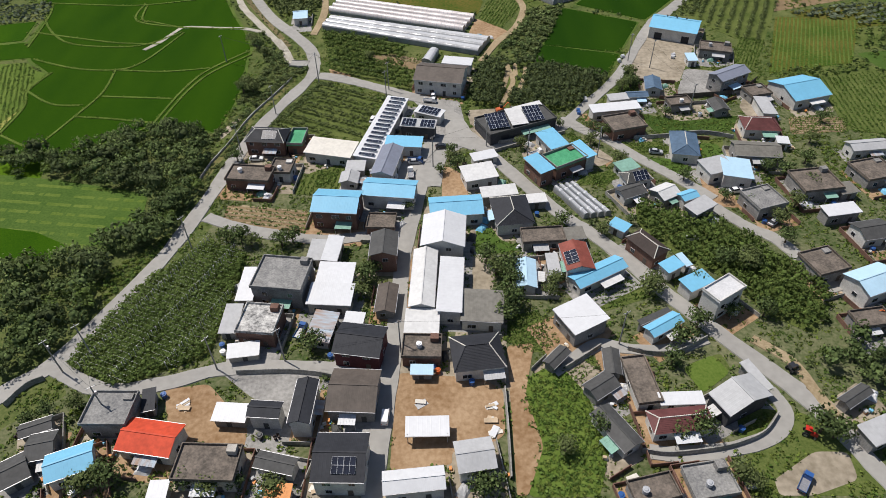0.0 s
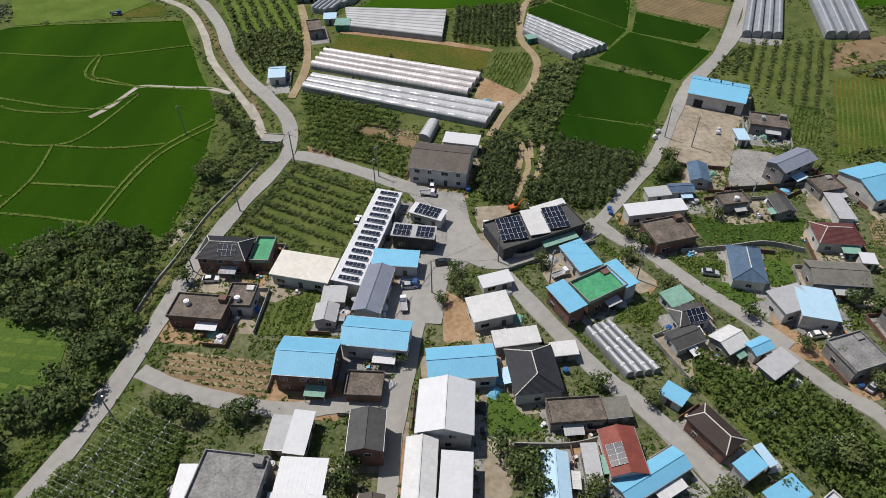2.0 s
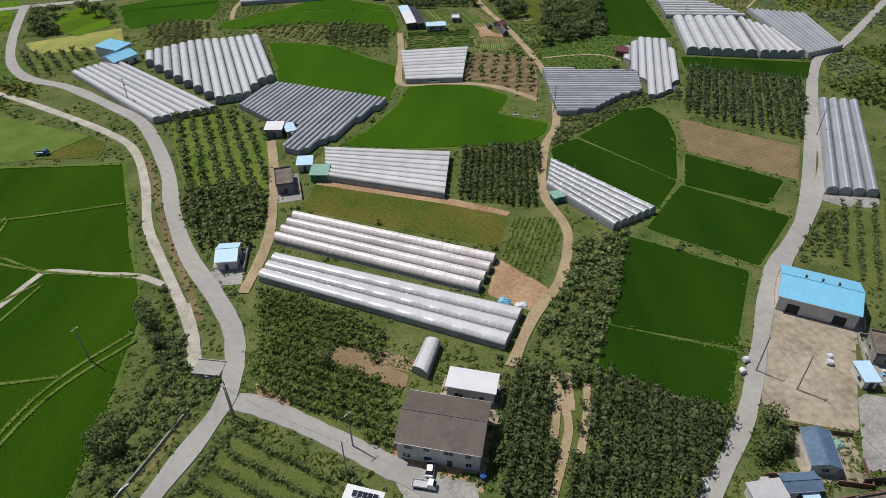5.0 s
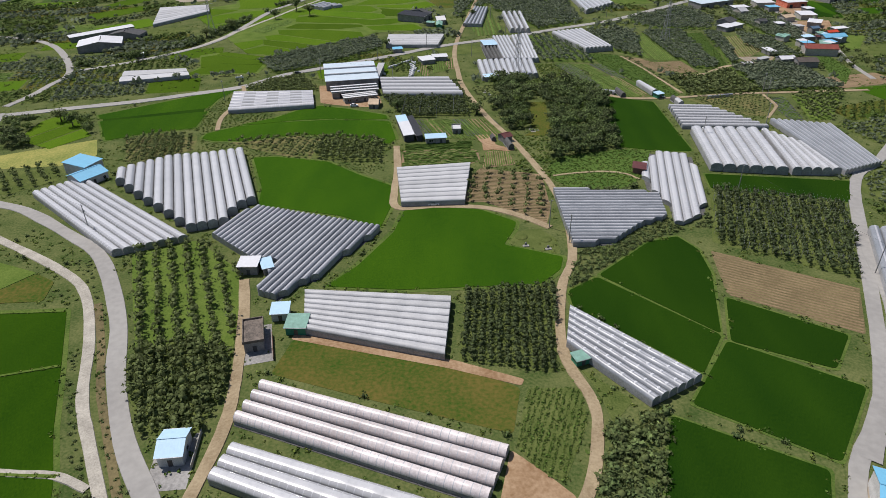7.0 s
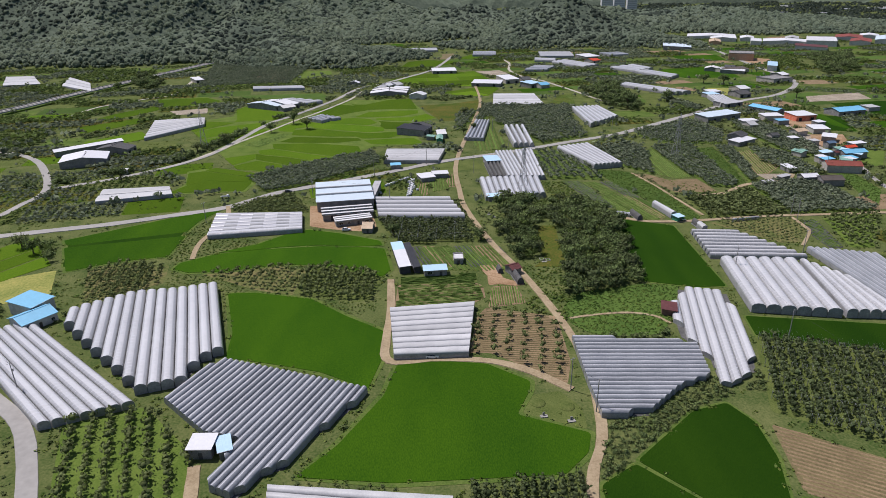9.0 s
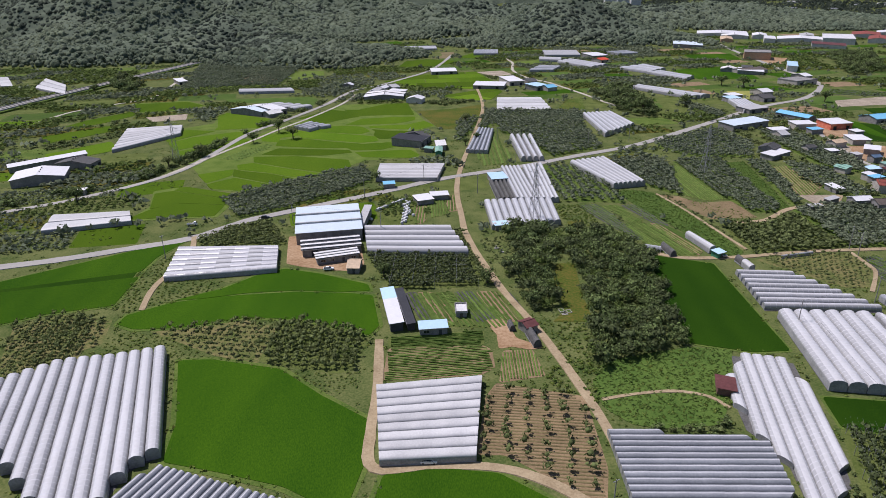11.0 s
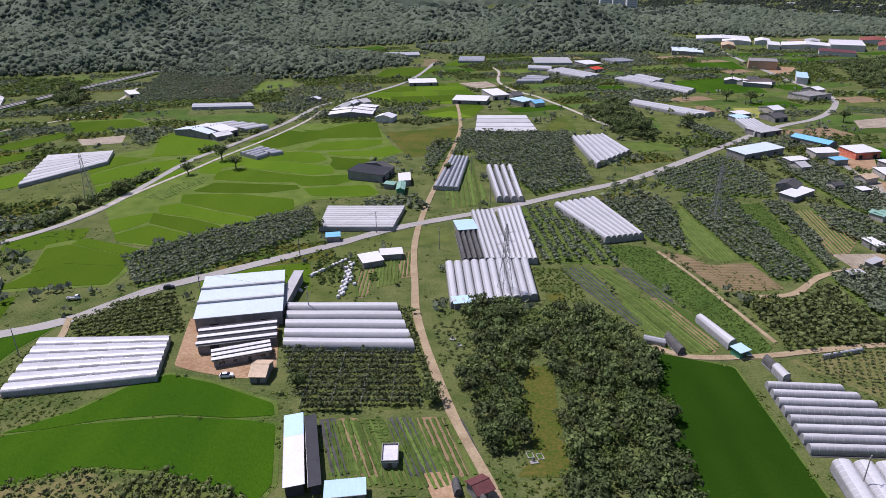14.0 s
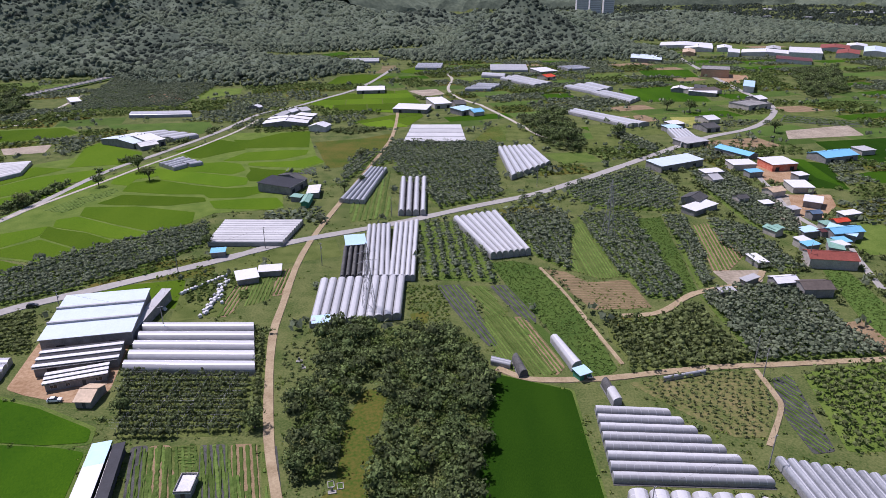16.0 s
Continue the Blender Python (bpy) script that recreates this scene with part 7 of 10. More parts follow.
plot('scrub', [(-39.1, 350.6), (-26.1, 361.0), (-14.1, 386.4), (-15.2, 402.1), (-13.0, 402.7), (-14.0, 385.0), (-24.7, 362.1), (-35.5, 351.0), (-30.1, 348.8), (-10.1, 348.0), (-9.9, 343.8), (-40.5, 344.4)], size=0.6, gap=1.8)
plot('scrub', [(48.0, 371.2), (63.6, 374.7), (88.3, 396.0), (90.3, 383.7), (78.1, 378.4), (54.2, 359.2), (40.8, 346.9), (42.9, 359.4)], size=1.1, gap=1.9)
plot('scrub', [(105.6, 402.1), (134.2, 382.6), (128.6, 371.8), (108.7, 386.2), (95.0, 386.5)], size=0.9, gap=1.9)
plot('scrub', [(69.7, 97.5), (80.2, 97.2), (83.9, 90.5), (82.3, 78.5), (75.7, 77.2), (73.2, 83.1), (69.9, 90.9)], size=0.8, gap=2.2)
plot('scrub', [(14.3, 251.0), (17.1, 243.4), (21.2, 248.9), (25.7, 250.8), (35.6, 258.7), (20.7, 233.0), (12.0, 220.9), (9.4, 210.2), (7.7, 210.2)], size=0.9, gap=2.2)
plot('wood', [(86.6, 96.7), (106.9, 97.4), (98.2, 81.0), (91.0, 83.8), (84.8, 88.1)], size=2.4, gap=3.6)
plot('scrub', [(20.5, 558.7), (32.0, 564.3), (37.5, 535.0), (26.8, 532.1)], size=0.8, gap=2.6)
plot('dirt', [(383.2, 899.4), (449.4, 919.0), (439.7, 879.6), (369.6, 868.7)], pale=1)
plot('dry', [(304.2, 961.4), (328.6, 960.2), (309.9, 912.0), (297.1, 919.5)], yellow=1)
plot('orchard', [(241.1, 899.8), (259.3, 814.9), (244.2, 807.6), (228.7, 889.7)], turn=-78, gap=5, step=4, size=2.2)
road('road', [(-237.6, 1675.9), (-210.2, 1730.6), (-166.8, 1801.8)], 6, 'concrete', 'distant concrete road on the hillside')
plot('grass', [(49.0, 442.5), (57.5, 454.2), (86.0, 461.7), (99.3, 459.0), (89.8, 436.8), (80.9, 420.7), (65.9, 419.2), (55.7, 421.3), (49.5, 429.3)], rows=1)
plot('scrub', [(64.4, 433.1), (76.2, 434.9), (84.0, 424.4), (81.3, 417.0), (61.3, 417.5)], size=1.5, gap=2.4)
plot('scrub', [(50.2, 441.3), (69.5, 450.5), (81.0, 455.4), (97.0, 457.7), (91.4, 443.7), (75.0, 439.4), (52.6, 435.6)], size=1.0, gap=2.2, bright=1)
plot('scrub', [(43.0, 458.6), (50.7, 451.4), (68.0, 448.7), (82.2, 450.5), (86.4, 439.8), (90.6, 428.5), (37.6, 429.9), (34.6, 445.3)], size=0.9, gap=2.1, bright=1)
plot('scrub', [(36.2, 477.3), (56.7, 492.1), (54.1, 476.7), (50.7, 451.4), (42.5, 456.2)], size=0.7, gap=2.2, bright=1)
plot('wood', [(55.3, 445.8), (73.9, 448.5), (77.2, 438.1), (69.5, 429.1), (52.2, 429.5)], size=2.2, gap=4.2)
plot('scrub', [(-181.1, 695.0), (-171.7, 710.3), (-158.9, 747.5), (-142.1, 789.5), (-121.9, 840.3), (-96.8, 903.2), (-93.5, 894.8), (-118.9, 831.9), (-138.5, 781.2), (-155.3, 740.6), (-167.7, 703.5), (-176.5, 687.9)], size=1.6, gap=3.6)
plot('scrub', [(-151.2, 686.0), (-141.1, 726.0), (-128.9, 759.2), (-124.9, 754.2), (-137.9, 719.8), (-144.7, 679.9)], size=1.4, gap=3.4)
plot('grass', [(-218.7, 952.3), (-129.3, 962.7), (-115.2, 932.9), (-120.7, 910.8), (-137.5, 924.8), (-205.0, 932.7)], pale=0)
plot('scrub', [(-73.5, 163.7), (-69.9, 188.2), (-70.2, 198.0), (-67.4, 196.7), (-67.3, 181.6), (-71.4, 160.0), (-75.2, 143.6), (-79.7, 130.2), (-84.0, 117.2), (-90.0, 112.0), (-94.2, 119.9), (-85.9, 131.0), (-80.3, 143.7)], size=1.0, gap=1.7)
plot('scrub', [(-91.7, 108.9), (-90.7, 111.4), (-75.5, 100.6), (-72.1, 94.7), (-76.6, 90.6), (-90.0, 96.6)], size=0.7, gap=1.8, bright=1)
plot('scrub', [(-45.9, 227.6), (-43.4, 226.2), (-49.4, 212.4), (-56.3, 198.7), (-59.7, 192.0), (-63.0, 192.1), (-57.2, 203.3), (-50.8, 215.4)], size=0.9, gap=1.3)
plot('scrub', [(-128.2, 528.6), (-121.7, 546.9), (-114.4, 562.3), (-85.8, 510.9), (-101.6, 502.3), (-102.4, 499.9), (-116.0, 490.4), (-125.6, 497.9)], size=0.6, gap=2.0, bright=1)
plot('scrub', [(-110.9, 460.5), (-115.0, 478.9), (-102.1, 477.1), (-74.9, 460.7), (-57.9, 454.4), (-57.9, 452.1), (-77.1, 458.4), (-84.8, 455.1), (-78.5, 436.1), (-82.7, 436.2), (-91.8, 460.0)], size=0.55, gap=1.9, bright=1)
plot('scrub', [(-57.9, 454.4), (-42.6, 451.0), (-30.0, 448.1), (-24.8, 452.3), (-22.4, 451.2), (-25.4, 442.8), (-30.2, 434.9), (-41.1, 445.3)], size=0.5, gap=1.8, bright=1)
plot('dirt', [(18.4, 482.2), (26.4, 482.9), (28.4, 469.1), (34.5, 465.0), (37.3, 462.4), (32.4, 461.3), (24.7, 464.0), (20.6, 474.9)])
road('road', [(299.0, 782.9), (288.6, 731.2), (281.3, 698.9), (280.8, 677.8), (284.1, 657.0)], 3.0, 'concrete', 'narrow lane through the far hamlet')
road('road', [(282.3, 642.1), (274.1, 615.8), (268.2, 593.3), (264.5, 564.7)], 3.0, 'concrete', 'narrow lane beside the maroon barn')
plot('dirt', [(292.5, 794.8), (308.2, 789.7), (328.1, 781.6), (314.4, 757.9), (300.1, 749.7), (291.4, 766.7)])
plot('dirt', [(295.3, 726.4), (321.1, 725.4), (312.3, 704.6), (288.4, 680.1), (280.2, 691.3)])
plot('grass', [(305.1, 676.8), (320.0, 671.9), (295.1, 634.6), (282.7, 631.6), (288.7, 649.2)], bright=1)
plot('mulch', [(397.0, 936.2), (417.1, 966.9), (469.8, 932.6), (457.7, 910.6)], turn=-5, gap=3.0)
plot('rice', [(332.4, 760.6), (339.7, 808.8), (347.7, 805.3), (338.7, 739.4)], bright=2)
plot('mulch', [(-16.9, 785.8), (-11.7, 804.8), (-4.6, 801.7), (-1.9, 783.8)], turn=-60, gap=2.2)
plot('orchard', [(140.2, 532.2), (168.4, 537.3), (185.5, 538.4), (182.4, 518.0), (172.8, 503.5), (163.2, 503.8), (149.0, 520.5)], turn=-63, gap=3.4, step=2.6, size=0.85, mix=1)
plot('orchard', [(200.9, 536.2), (233.7, 542.1), (203.3, 496.4), (192.5, 496.8)], turn=-78, gap=4.4, step=2.8, size=1.6, bright=1)
road('track', [(186.0, 538.4), (185.4, 523.8), (183.5, 516.5), (171.6, 499.8)], 1.6, 'earth', 'narrow pale path between orchards')
plot('mulch', [(188.8, 533.2), (196.2, 534.7), (189.3, 496.9), (182.3, 495.9), (182.7, 512.4)], turn=-70, gap=1.6)
plot('dirt', [(14.5, 97.0), (21.0, 97.5), (17.4, 83.0), (19.8, 70.5), (15.5, 60.0), (13.3, 60.0)])
plot('scrub', [(16.6, 84.5), (25.3, 90.5), (30.9, 81.9), (32.8, 70.2), (29.1, 59.7), (17.1, 59.9), (20.5, 70.5)], size=0.55, gap=1.0, bright=1)
plot('scrub', [(24.4, 84.3), (28.8, 84.2), (30.7, 77.7), (26.9, 76.4)], size=1.3, gap=1.7)
plot('lawn', [(61.9, 79.0), (75.8, 77.2), (87.3, 65.2), (83.8, 58.4), (58.3, 59.0)])
plot('dirt', [(63.8, 62.1), (74.1, 68.0), (80.9, 67.8), (80.2, 61.8), (70.1, 58.7), (63.6, 58.9)], pale=1)
road('track', [(72.3, 97.5), (78.8, 90.6), (80.6, 82.9), (82.3, 75.7)], 2.4, 'earth', 'worn earth way across a rough yard')
plot('dirt', [(-41.5, 327.3), (4.3, 314.8), (22.8, 306.7), (21.7, 304.3), (2.4, 311.6), (-42.1, 324.8)])
plot('scrub', [(39.3, 290.1), (57.1, 295.4), (50.9, 274.2), (37.3, 241.2), (25.4, 248.8), (25.9, 257.9), (35.5, 277.1)], size=1.9, gap=2.5)
plot('dirt', [(465.4, 1225.9), (501.7, 1229.1), (485.6, 1188.6), (447.8, 1171.5)])
plot('rice', [(372.9, 1282.8), (445.2, 1290.2), (431.2, 1217.5), (365.6, 1221.5)], bright=2)
plot('rice', [(300.0, 1122.4), (369.1, 1144.1), (381.0, 1072.5), (376.0, 1040.7), (307.8, 1044.4)], bright=2)
plot('grass', [(15.9, 86.0), (25.5, 92.1), (31.0, 82.7), (33.4, 70.2), (29.2, 59.4), (15.4, 59.7), (18.4, 70.6)], bright=1, rows=1)
plot('grass', [(53.7, 89.4), (61.6, 93.0), (64.0, 87.9), (56.3, 82.5)], bright=1)
plot('dirt', [(0.2, 171.4), (5.4, 167.0), (8.0, 161.6), (8.0, 154.1), (-0.0, 153.4)])
plot('dirt', [(47.2, 179.4), (51.8, 175.7), (55.4, 171.4), (51.8, 167.5), (50.5, 170.2)])
plot('crop', [(45.2, 160.7), (52.5, 166.5), (54.6, 162.9), (49.0, 156.4)], turn=-58, gap=1.1)
plot('dirt', [(8.1, 128.4), (14.3, 128.1), (12.7, 115.2), (7.1, 115.4)], pale=1)
plot('grass', [(9.4, 138.9), (13.8, 139.8), (15.9, 134.4), (22.3, 130.3), (16.2, 129.1), (8.7, 128.6)], rows=1)
plot('dirt', [(79.8, 162.0), (81.7, 158.0), (84.9, 153.8), (87.3, 152.0), (87.5, 145.6), (80.8, 147.1), (78.2, 151.6)])
plot('yard', [(90.4, 220.6), (98.5, 219.3), (94.8, 212.4), (86.6, 211.8)])
plot('yard', [(96.2, 232.0), (106.6, 229.3), (100.2, 219.8), (91.4, 222.1)])
plot('dirt', [(109.8, 208.4), (114.5, 207.3), (113.6, 195.9), (106.7, 196.1), (106.4, 203.0)], pale=1)
plot('crop', [(59.9, 179.0), (75.1, 179.4), (73.6, 174.1), (64.0, 174.3)], turn=-5, gap=1.2)
plot('grass', [(85.1, 179.9), (90.9, 179.7), (91.2, 171.9), (83.3, 169.4)], rows=1)
plot('grass', [(65.5, 172.5), (73.0, 171.7), (79.2, 166.2), (73.9, 161.8)], rows=1)
# yards of bare earth and concrete
plot('dirt', [(-10.7, 89.8), (7.8, 87.8), (12.6, 84.6), (12.2, 73.3), (8.0, 70.8), (1.0, 69.7), (0.9, 66.9), (-11.6, 65.6), (-11.4, 75.2)])
plot('yard', [(-51.4, 90.9), (-29.6, 91.9), (-27.6, 85.6), (-29.9, 75.7), (-43.7, 84.5)])
plot('dirt', [(-63.0, 86.5), (-53.3, 87.8), (-41.9, 76.0), (-42.0, 70.7), (-58.4, 75.0)])
plot('yard', [(-11.7, 215.3), (7.0, 210.9), (9.2, 188.8), (6.9, 179.8), (-1.7, 174.4), (-5.3, 180.1), (-6.1, 189.2), (-3.0, 199.1)])
plot('yard', [(-11.3, 176.6), (-1.1, 177.1), (-2.8, 159.2), (-13.7, 159.4)])
plot('dirt', [(81.7, 258.0), (91.3, 260.7), (105.0, 251.7), (90.2, 221.3), (71.6, 226.2)], pale=1)
plot('yard', [(95.1, 231.4), (107.9, 228.7), (98.6, 211.8), (86.5, 212.0)], pale=1)
plot('dirt', [(9.4, 204.2), (21.2, 204.9), (21.0, 196.8), (10.7, 192.0)], pale=1)
plot('dirt', [(25.9, 176.6), (33.6, 179.3), (34.6, 172.4), (28.3, 169.8)], pale=1)
plot('lawn', [(55.3, 90.5), (63.7, 93.5), (64.6, 88.6), (55.2, 82.8)])
plot('crop', [(15.2, 106.2), (23.2, 107.6), (27.0, 98.1), (24.0, 94.5), (18.5, 95.1), (14.9, 98.4)], turn=-73, gap=0.9)
plot('scrub', [(72.3, 199.9), (101.9, 203.0), (100.9, 190.7), (74.4, 183.3)], size=0.5, gap=1.5, bright=1)
plot('crop', [(120.8, 195.3), (139.7, 194.6), (137.0, 185.5), (117.3, 184.3)], turn=-2, gap=1.2, soil=1)
plot('scrub', [(124.1, 180.3), (137.0, 171.0), (126.1, 150.2), (120.4, 163.2)], size=0.7, gap=1.5, bright=1)
plot('crop', [(44.3, 188.1), (47.5, 183.4), (51.4, 177.5), (48.8, 176.9), (41.4, 186.6)], turn=-61, gap=1.0)
plot('dirt', [(47.1, 181.9), (49.4, 181.2), (55.6, 172.0), (50.4, 168.1), (46.8, 169.5)], pale=1)
plot('crop', [(36.8, 115.2), (51.9, 117.8), (52.6, 111.7), (38.0, 106.4)], turn=10, gap=1.4)
plot('crop', [(26.9, 88.1), (34.2, 93.4), (35.7, 91.0), (28.5, 82.7)], turn=36, gap=1.2)
plot('grass', [(71.2, 199.2), (83.7, 193.8), (103.7, 196.8), (98.6, 187.0), (73.1, 186.7), (70.7, 194.1)], rows=1)
plot('lawn', [(86.4, 182.6), (93.8, 182.5), (91.2, 172.6), (83.5, 171.4)])
plot('crop', [(58.1, 181.4), (73.5, 181.4), (72.7, 175.0), (59.7, 178.8)], turn=-5, gap=1.1)
plot('crop', [(42.5, 162.1), (46.8, 165.7), (50.8, 165.6), (46.4, 158.4), (40.5, 158.5)], turn=33, gap=1.2)
plot('scrub', [(70.2, 171.7), (75.4, 169.0), (74.3, 164.0), (69.3, 165.3), (63.8, 171.8)], size=0.6, gap=1.4, bright=1)
plot('crop', [(-39.8, 169.8), (-33.2, 168.4), (-32.7, 162.3), (-36.6, 159.8), (-38.8, 159.9)], turn=-84, gap=0.9)
plot('dirt', [(-65.5, 535.2), (-69.9, 559.8), (-71.1, 567.8), (-37.3, 567.5), (-30.9, 534.0), (-32.9, 526.4), (-45.1, 527.7), (-58.1, 531.8)])
plot('dirt', [(203.7, 618.4), (227.4, 618.8), (221.1, 606.0), (205.1, 603.7)], pale=1)
plot('dirt', [(282.6, 732.6), (297.1, 726.4), (275.5, 673.7), (266.4, 674.0)], pale=1)
plot('dirt', [(464.1, 1251.6), (494.8, 1233.3), (464.2, 1165.7), (443.5, 1166.9)])
plot('lawn', [(-32.0, 604.0), (-16.1, 620.4), (-8.0, 583.2), (-27.9, 579.3)])
plot('yard', [(123.0, 311.5), (129.3, 315.3), (143.2, 311.0), (140.1, 305.4), (128.8, 307.0)])
# greenhouses
greenhouse('shade', [(33.5, 156.0), (40.3, 142.6), (48.8, 143.8), (40.4, 158.5)], 4, 2.1, apart=1, vents=1)
greenhouse('film', [(-50.6, 274.4), (15.7, 246.7), (21.6, 260.0), (-47.4, 285.0)], 3, 3.0)
greenhouse('film', [(-49.9, 291.9), (10.2, 267.6), (16.7, 283.4), (-45.3, 306.6)], 4, 3.0, pink=1, apart=1)
greenhouse('net', [(-38.4, 326.7), (1.9, 314.4), (4.3, 342.0), (-41.6, 346.7)], 8, 3.0)
greenhouse('shade', [(35.9, 319.2), (53.0, 295.8), (68.8, 305.0), (39.9, 336.5)], 6, 3.0, vents=1)
greenhouse('black', [(32.4, 649.4), (34.6, 613.6), (44.5, 614.4), (42.6, 650.4)], 4, 3.2)
greenhouse('black', [(31.7, 471.9), (33.4, 462.3), (36.6, 463.5), (34.8, 472.6)], 1, 3)
greenhouse('black', [(25.9, 477.8), (26.5, 473.5), (28.9, 474.2), (28.2, 478.6)], 1, 2.4)
greenhouse('shade', [(118.6, 1120.4), (148.8, 1118.6), (166.0, 1155.6), (140.6, 1166.1)], 3, 4)
greenhouse('film', [(1295.2, 2821.2), (1396.5, 2848.8), (1456.7, 2973.1), (1353.8, 2942.0)], 2, 5)
greenhouse('film', [(1474.8, 2574.0), (1568.2, 2596.3), (1652.9, 2732.4), (1556.7, 2706.8)], 2, 5)
greenhouse('film', [(147.0, 1228.6), (176.3, 1216.5), (180.8, 1242.3), (151.4, 1255.0)], 1, 5)
greenhouse('film', [(-166.1, 419.6), (-113.2, 371.6), (-89.7, 381.9), (-150.9, 434.3)], 7, 3.0)
tunnel_block('film', [(-136.3, 432.0), (-139.9, 440.2), (-137.3, 442.6), (-128.8, 448.9), (-120.9, 455.0), (-105.2, 457.2), (-90.1, 462.3), (-72.4, 411.6), (-78.3, 405.9), (-80.2, 392.6), (-91.7, 388.6), (-103.4, 400.3), (-115.0, 410.9), (-126.0, 421.5)], -70.6, 14, 3.8, apart=3)
tunnel_block('shade', [(-82.0, 384.1), (-72.5, 406.5), (-20.9, 387.6), (-25.8, 378.3), (-34.7, 365.7), (-39.4, 354.4), (-43.8, 353.0), (-49.3, 343.7), (-56.6, 346.9), (-57.7, 350.6), (-52.6, 364.5), (-64.6, 367.8)], 68.0, 25, 2.6)
greenhouse('net', [(-14.0, 405.8), (11.0, 406.9), (14.9, 443.6), (-17.6, 439.5)], 9, 3.0)
tunnel_block('shade', [(47.4, 417.4), (88.8, 412.8), (86.3, 392.1), (75.5, 387.6), (61.7, 374.5), (47.7, 373.4), (47.2, 389.7)], -1.6, 19, 2.6)
tunnel_block('film', [(97.6, 455.7), (115.6, 450.7), (108.2, 414.3), (102.5, 396.2), (91.2, 387.8), (88.3, 388.6), (91.3, 406.7), (86.2, 418.3), (90.1, 442.6), (94.5, 443.5)], -103.3, 7, 2.0)
greenhouse('film', [(125.5, 518.7), (145.7, 516.6), (165.3, 482.7), (122.8, 485.7)], 8, 2.7, apart=2)
greenhouse('film', [(124.8, 480.8), (118.4, 435.7), (149.9, 430.2), (156.6, 477.6)], 6, 4)
greenhouse('film', [(158.1, 477.6), (151.2, 430.2), (171.5, 428.7), (169.5, 457.0)], 5, 4)
greenhouse('shade', [(169.2, 492.6), (173.0, 428.6), (193.7, 437.7), (196.4, 483.9)], 10, 3.0)
greenhouse('shade', [(155.2, 380.8), (126.7, 314.2), (143.0, 311.8), (170.3, 378.2)], 4, 3.2)
greenhouse('shade', [(174.3, 364.7), (160.3, 311.4), (178.7, 310.8), (195.4, 368.0)], 4, 3.6)
greenhouse('film', [(-112.7, 518.1), (-67.4, 525.6), (-72.3, 551.3), (-118.1, 551.5)], 6, 3.0)
greenhouse('film', [(-30.3, 542.3), (15.3, 540.1), (6.7, 574.1), (-35.4, 575.5)], 5, 3.6, apart=1)
greenhouse('film', [(41.8, 677.1), (44.6, 613.3), (57.1, 612.8), (54.4, 678.3)], 5, 3.4)
greenhouse('film', [(56.0, 678.3), (56.6, 612.8), (68.4, 612.4), (69.5, 683.8)], 5, 3.4)
greenhouse('film', [(26.7, 611.0), (28.1, 572.4), (63.3, 577.9), (64.1, 614.3)], 10, 3.2)
greenhouse('film', [(88.1, 685.7), (103.8, 634.8), (124.0, 639.6), (113.3, 695.7)], 7, 4)
greenhouse('film', [(56.2, 763.9), (57.3, 697.9), (73.6, 697.3), (74.4, 763.2)], 4, 4, apart=1)
greenhouse('shade', [(34.3, 793.5), (21.3, 722.3), (36.8, 718.6), (46.7, 788.6)], 5, 3.0)
greenhouse('net', [(-36.5, 656.4), (1.3, 655.0), (6.2, 687.2), (-36.4, 688.9)], 10, 3.0)
greenhouse('film', [(128.3, 842.0), (129.6, 763.4), (162.0, 798.2), (155.4, 847.9)], 7, 4)
greenhouse('net', [(-234.5, 736.0), (-203.4, 788.2), (-212.9, 818.8), (-254.6, 808.8)], 8, 3.0)
greenhouse('net', [(-536.0, 1041.5), (-495.1, 1051.7), (-547.2, 1127.8), (-582.7, 1125.8)], 3, 3.0)
greenhouse('net', [(-459.2, 1034.6), (-399.6, 986.5), (-435.0, 1055.6), (-488.7, 1111.2)], 3, 3.0)
greenhouse('net', [(-195.1, 574.0), (-155.7, 586.8), (-163.5, 602.9), (-201.4, 599.0)], 2, 3.0)
greenhouse('net', [(55.7, 867.5), (105.7, 865.1), (104.3, 929.2), (61.4, 931.3)], 4, 3.0)
greenhouse('film', [(211.2, 980.5), (250.9, 917.2), (273.6, 925.5), (222.5, 994.3)], 2, 4)
greenhouse('film', [(169.4, 1206.9), (203.7, 1144.6), (229.9, 1165.2), (194.5, 1230.8)], 3, 4)
greenhouse('film', [(237.1, 1134.1), (262.9, 1092.4), (293.5, 1122.5), (279.7, 1162.2)], 3, 4)
greenhouse('film', [(259.7, 1092.6), (286.7, 1031.0), (304.4, 1053.6), (280.7, 1099.1)], 2, 4)
greenhouse('film', [(279.3, 897.7), (272.6, 846.1), (292.8, 860.2), (296.1, 896.9)], 6, 4)
greenhouse('film', [(118.7, 558.8), (122.7, 539.3), (126.7, 541.6), (121.9, 559.5)], 1, 3.4)
greenhouse('shade', [(95.4, 544.4), (101.9, 541.4), (102.8, 544.9), (96.2, 548.0)], 1, 2.2)
greenhouse('black', [(102.9, 546.3), (104.1, 535.8), (107.8, 537.7), (105.8, 548.4)], 1, 3.0)
greenhouse('shade', [(152.1, 532.3), (167.7, 536.1), (168.4, 537.8), (152.3, 533.9)], 1, 1.6)
greenhouse('net', [(131.0, 525.6), (131.4, 519.1), (134.8, 520.4), (134.2, 526.8)], 1, 3.2)
greenhouse('black', [(130.4, 531.0), (130.95, 525.8), (134.15, 527.0), (133.7, 532.2)], 1, 3.0)
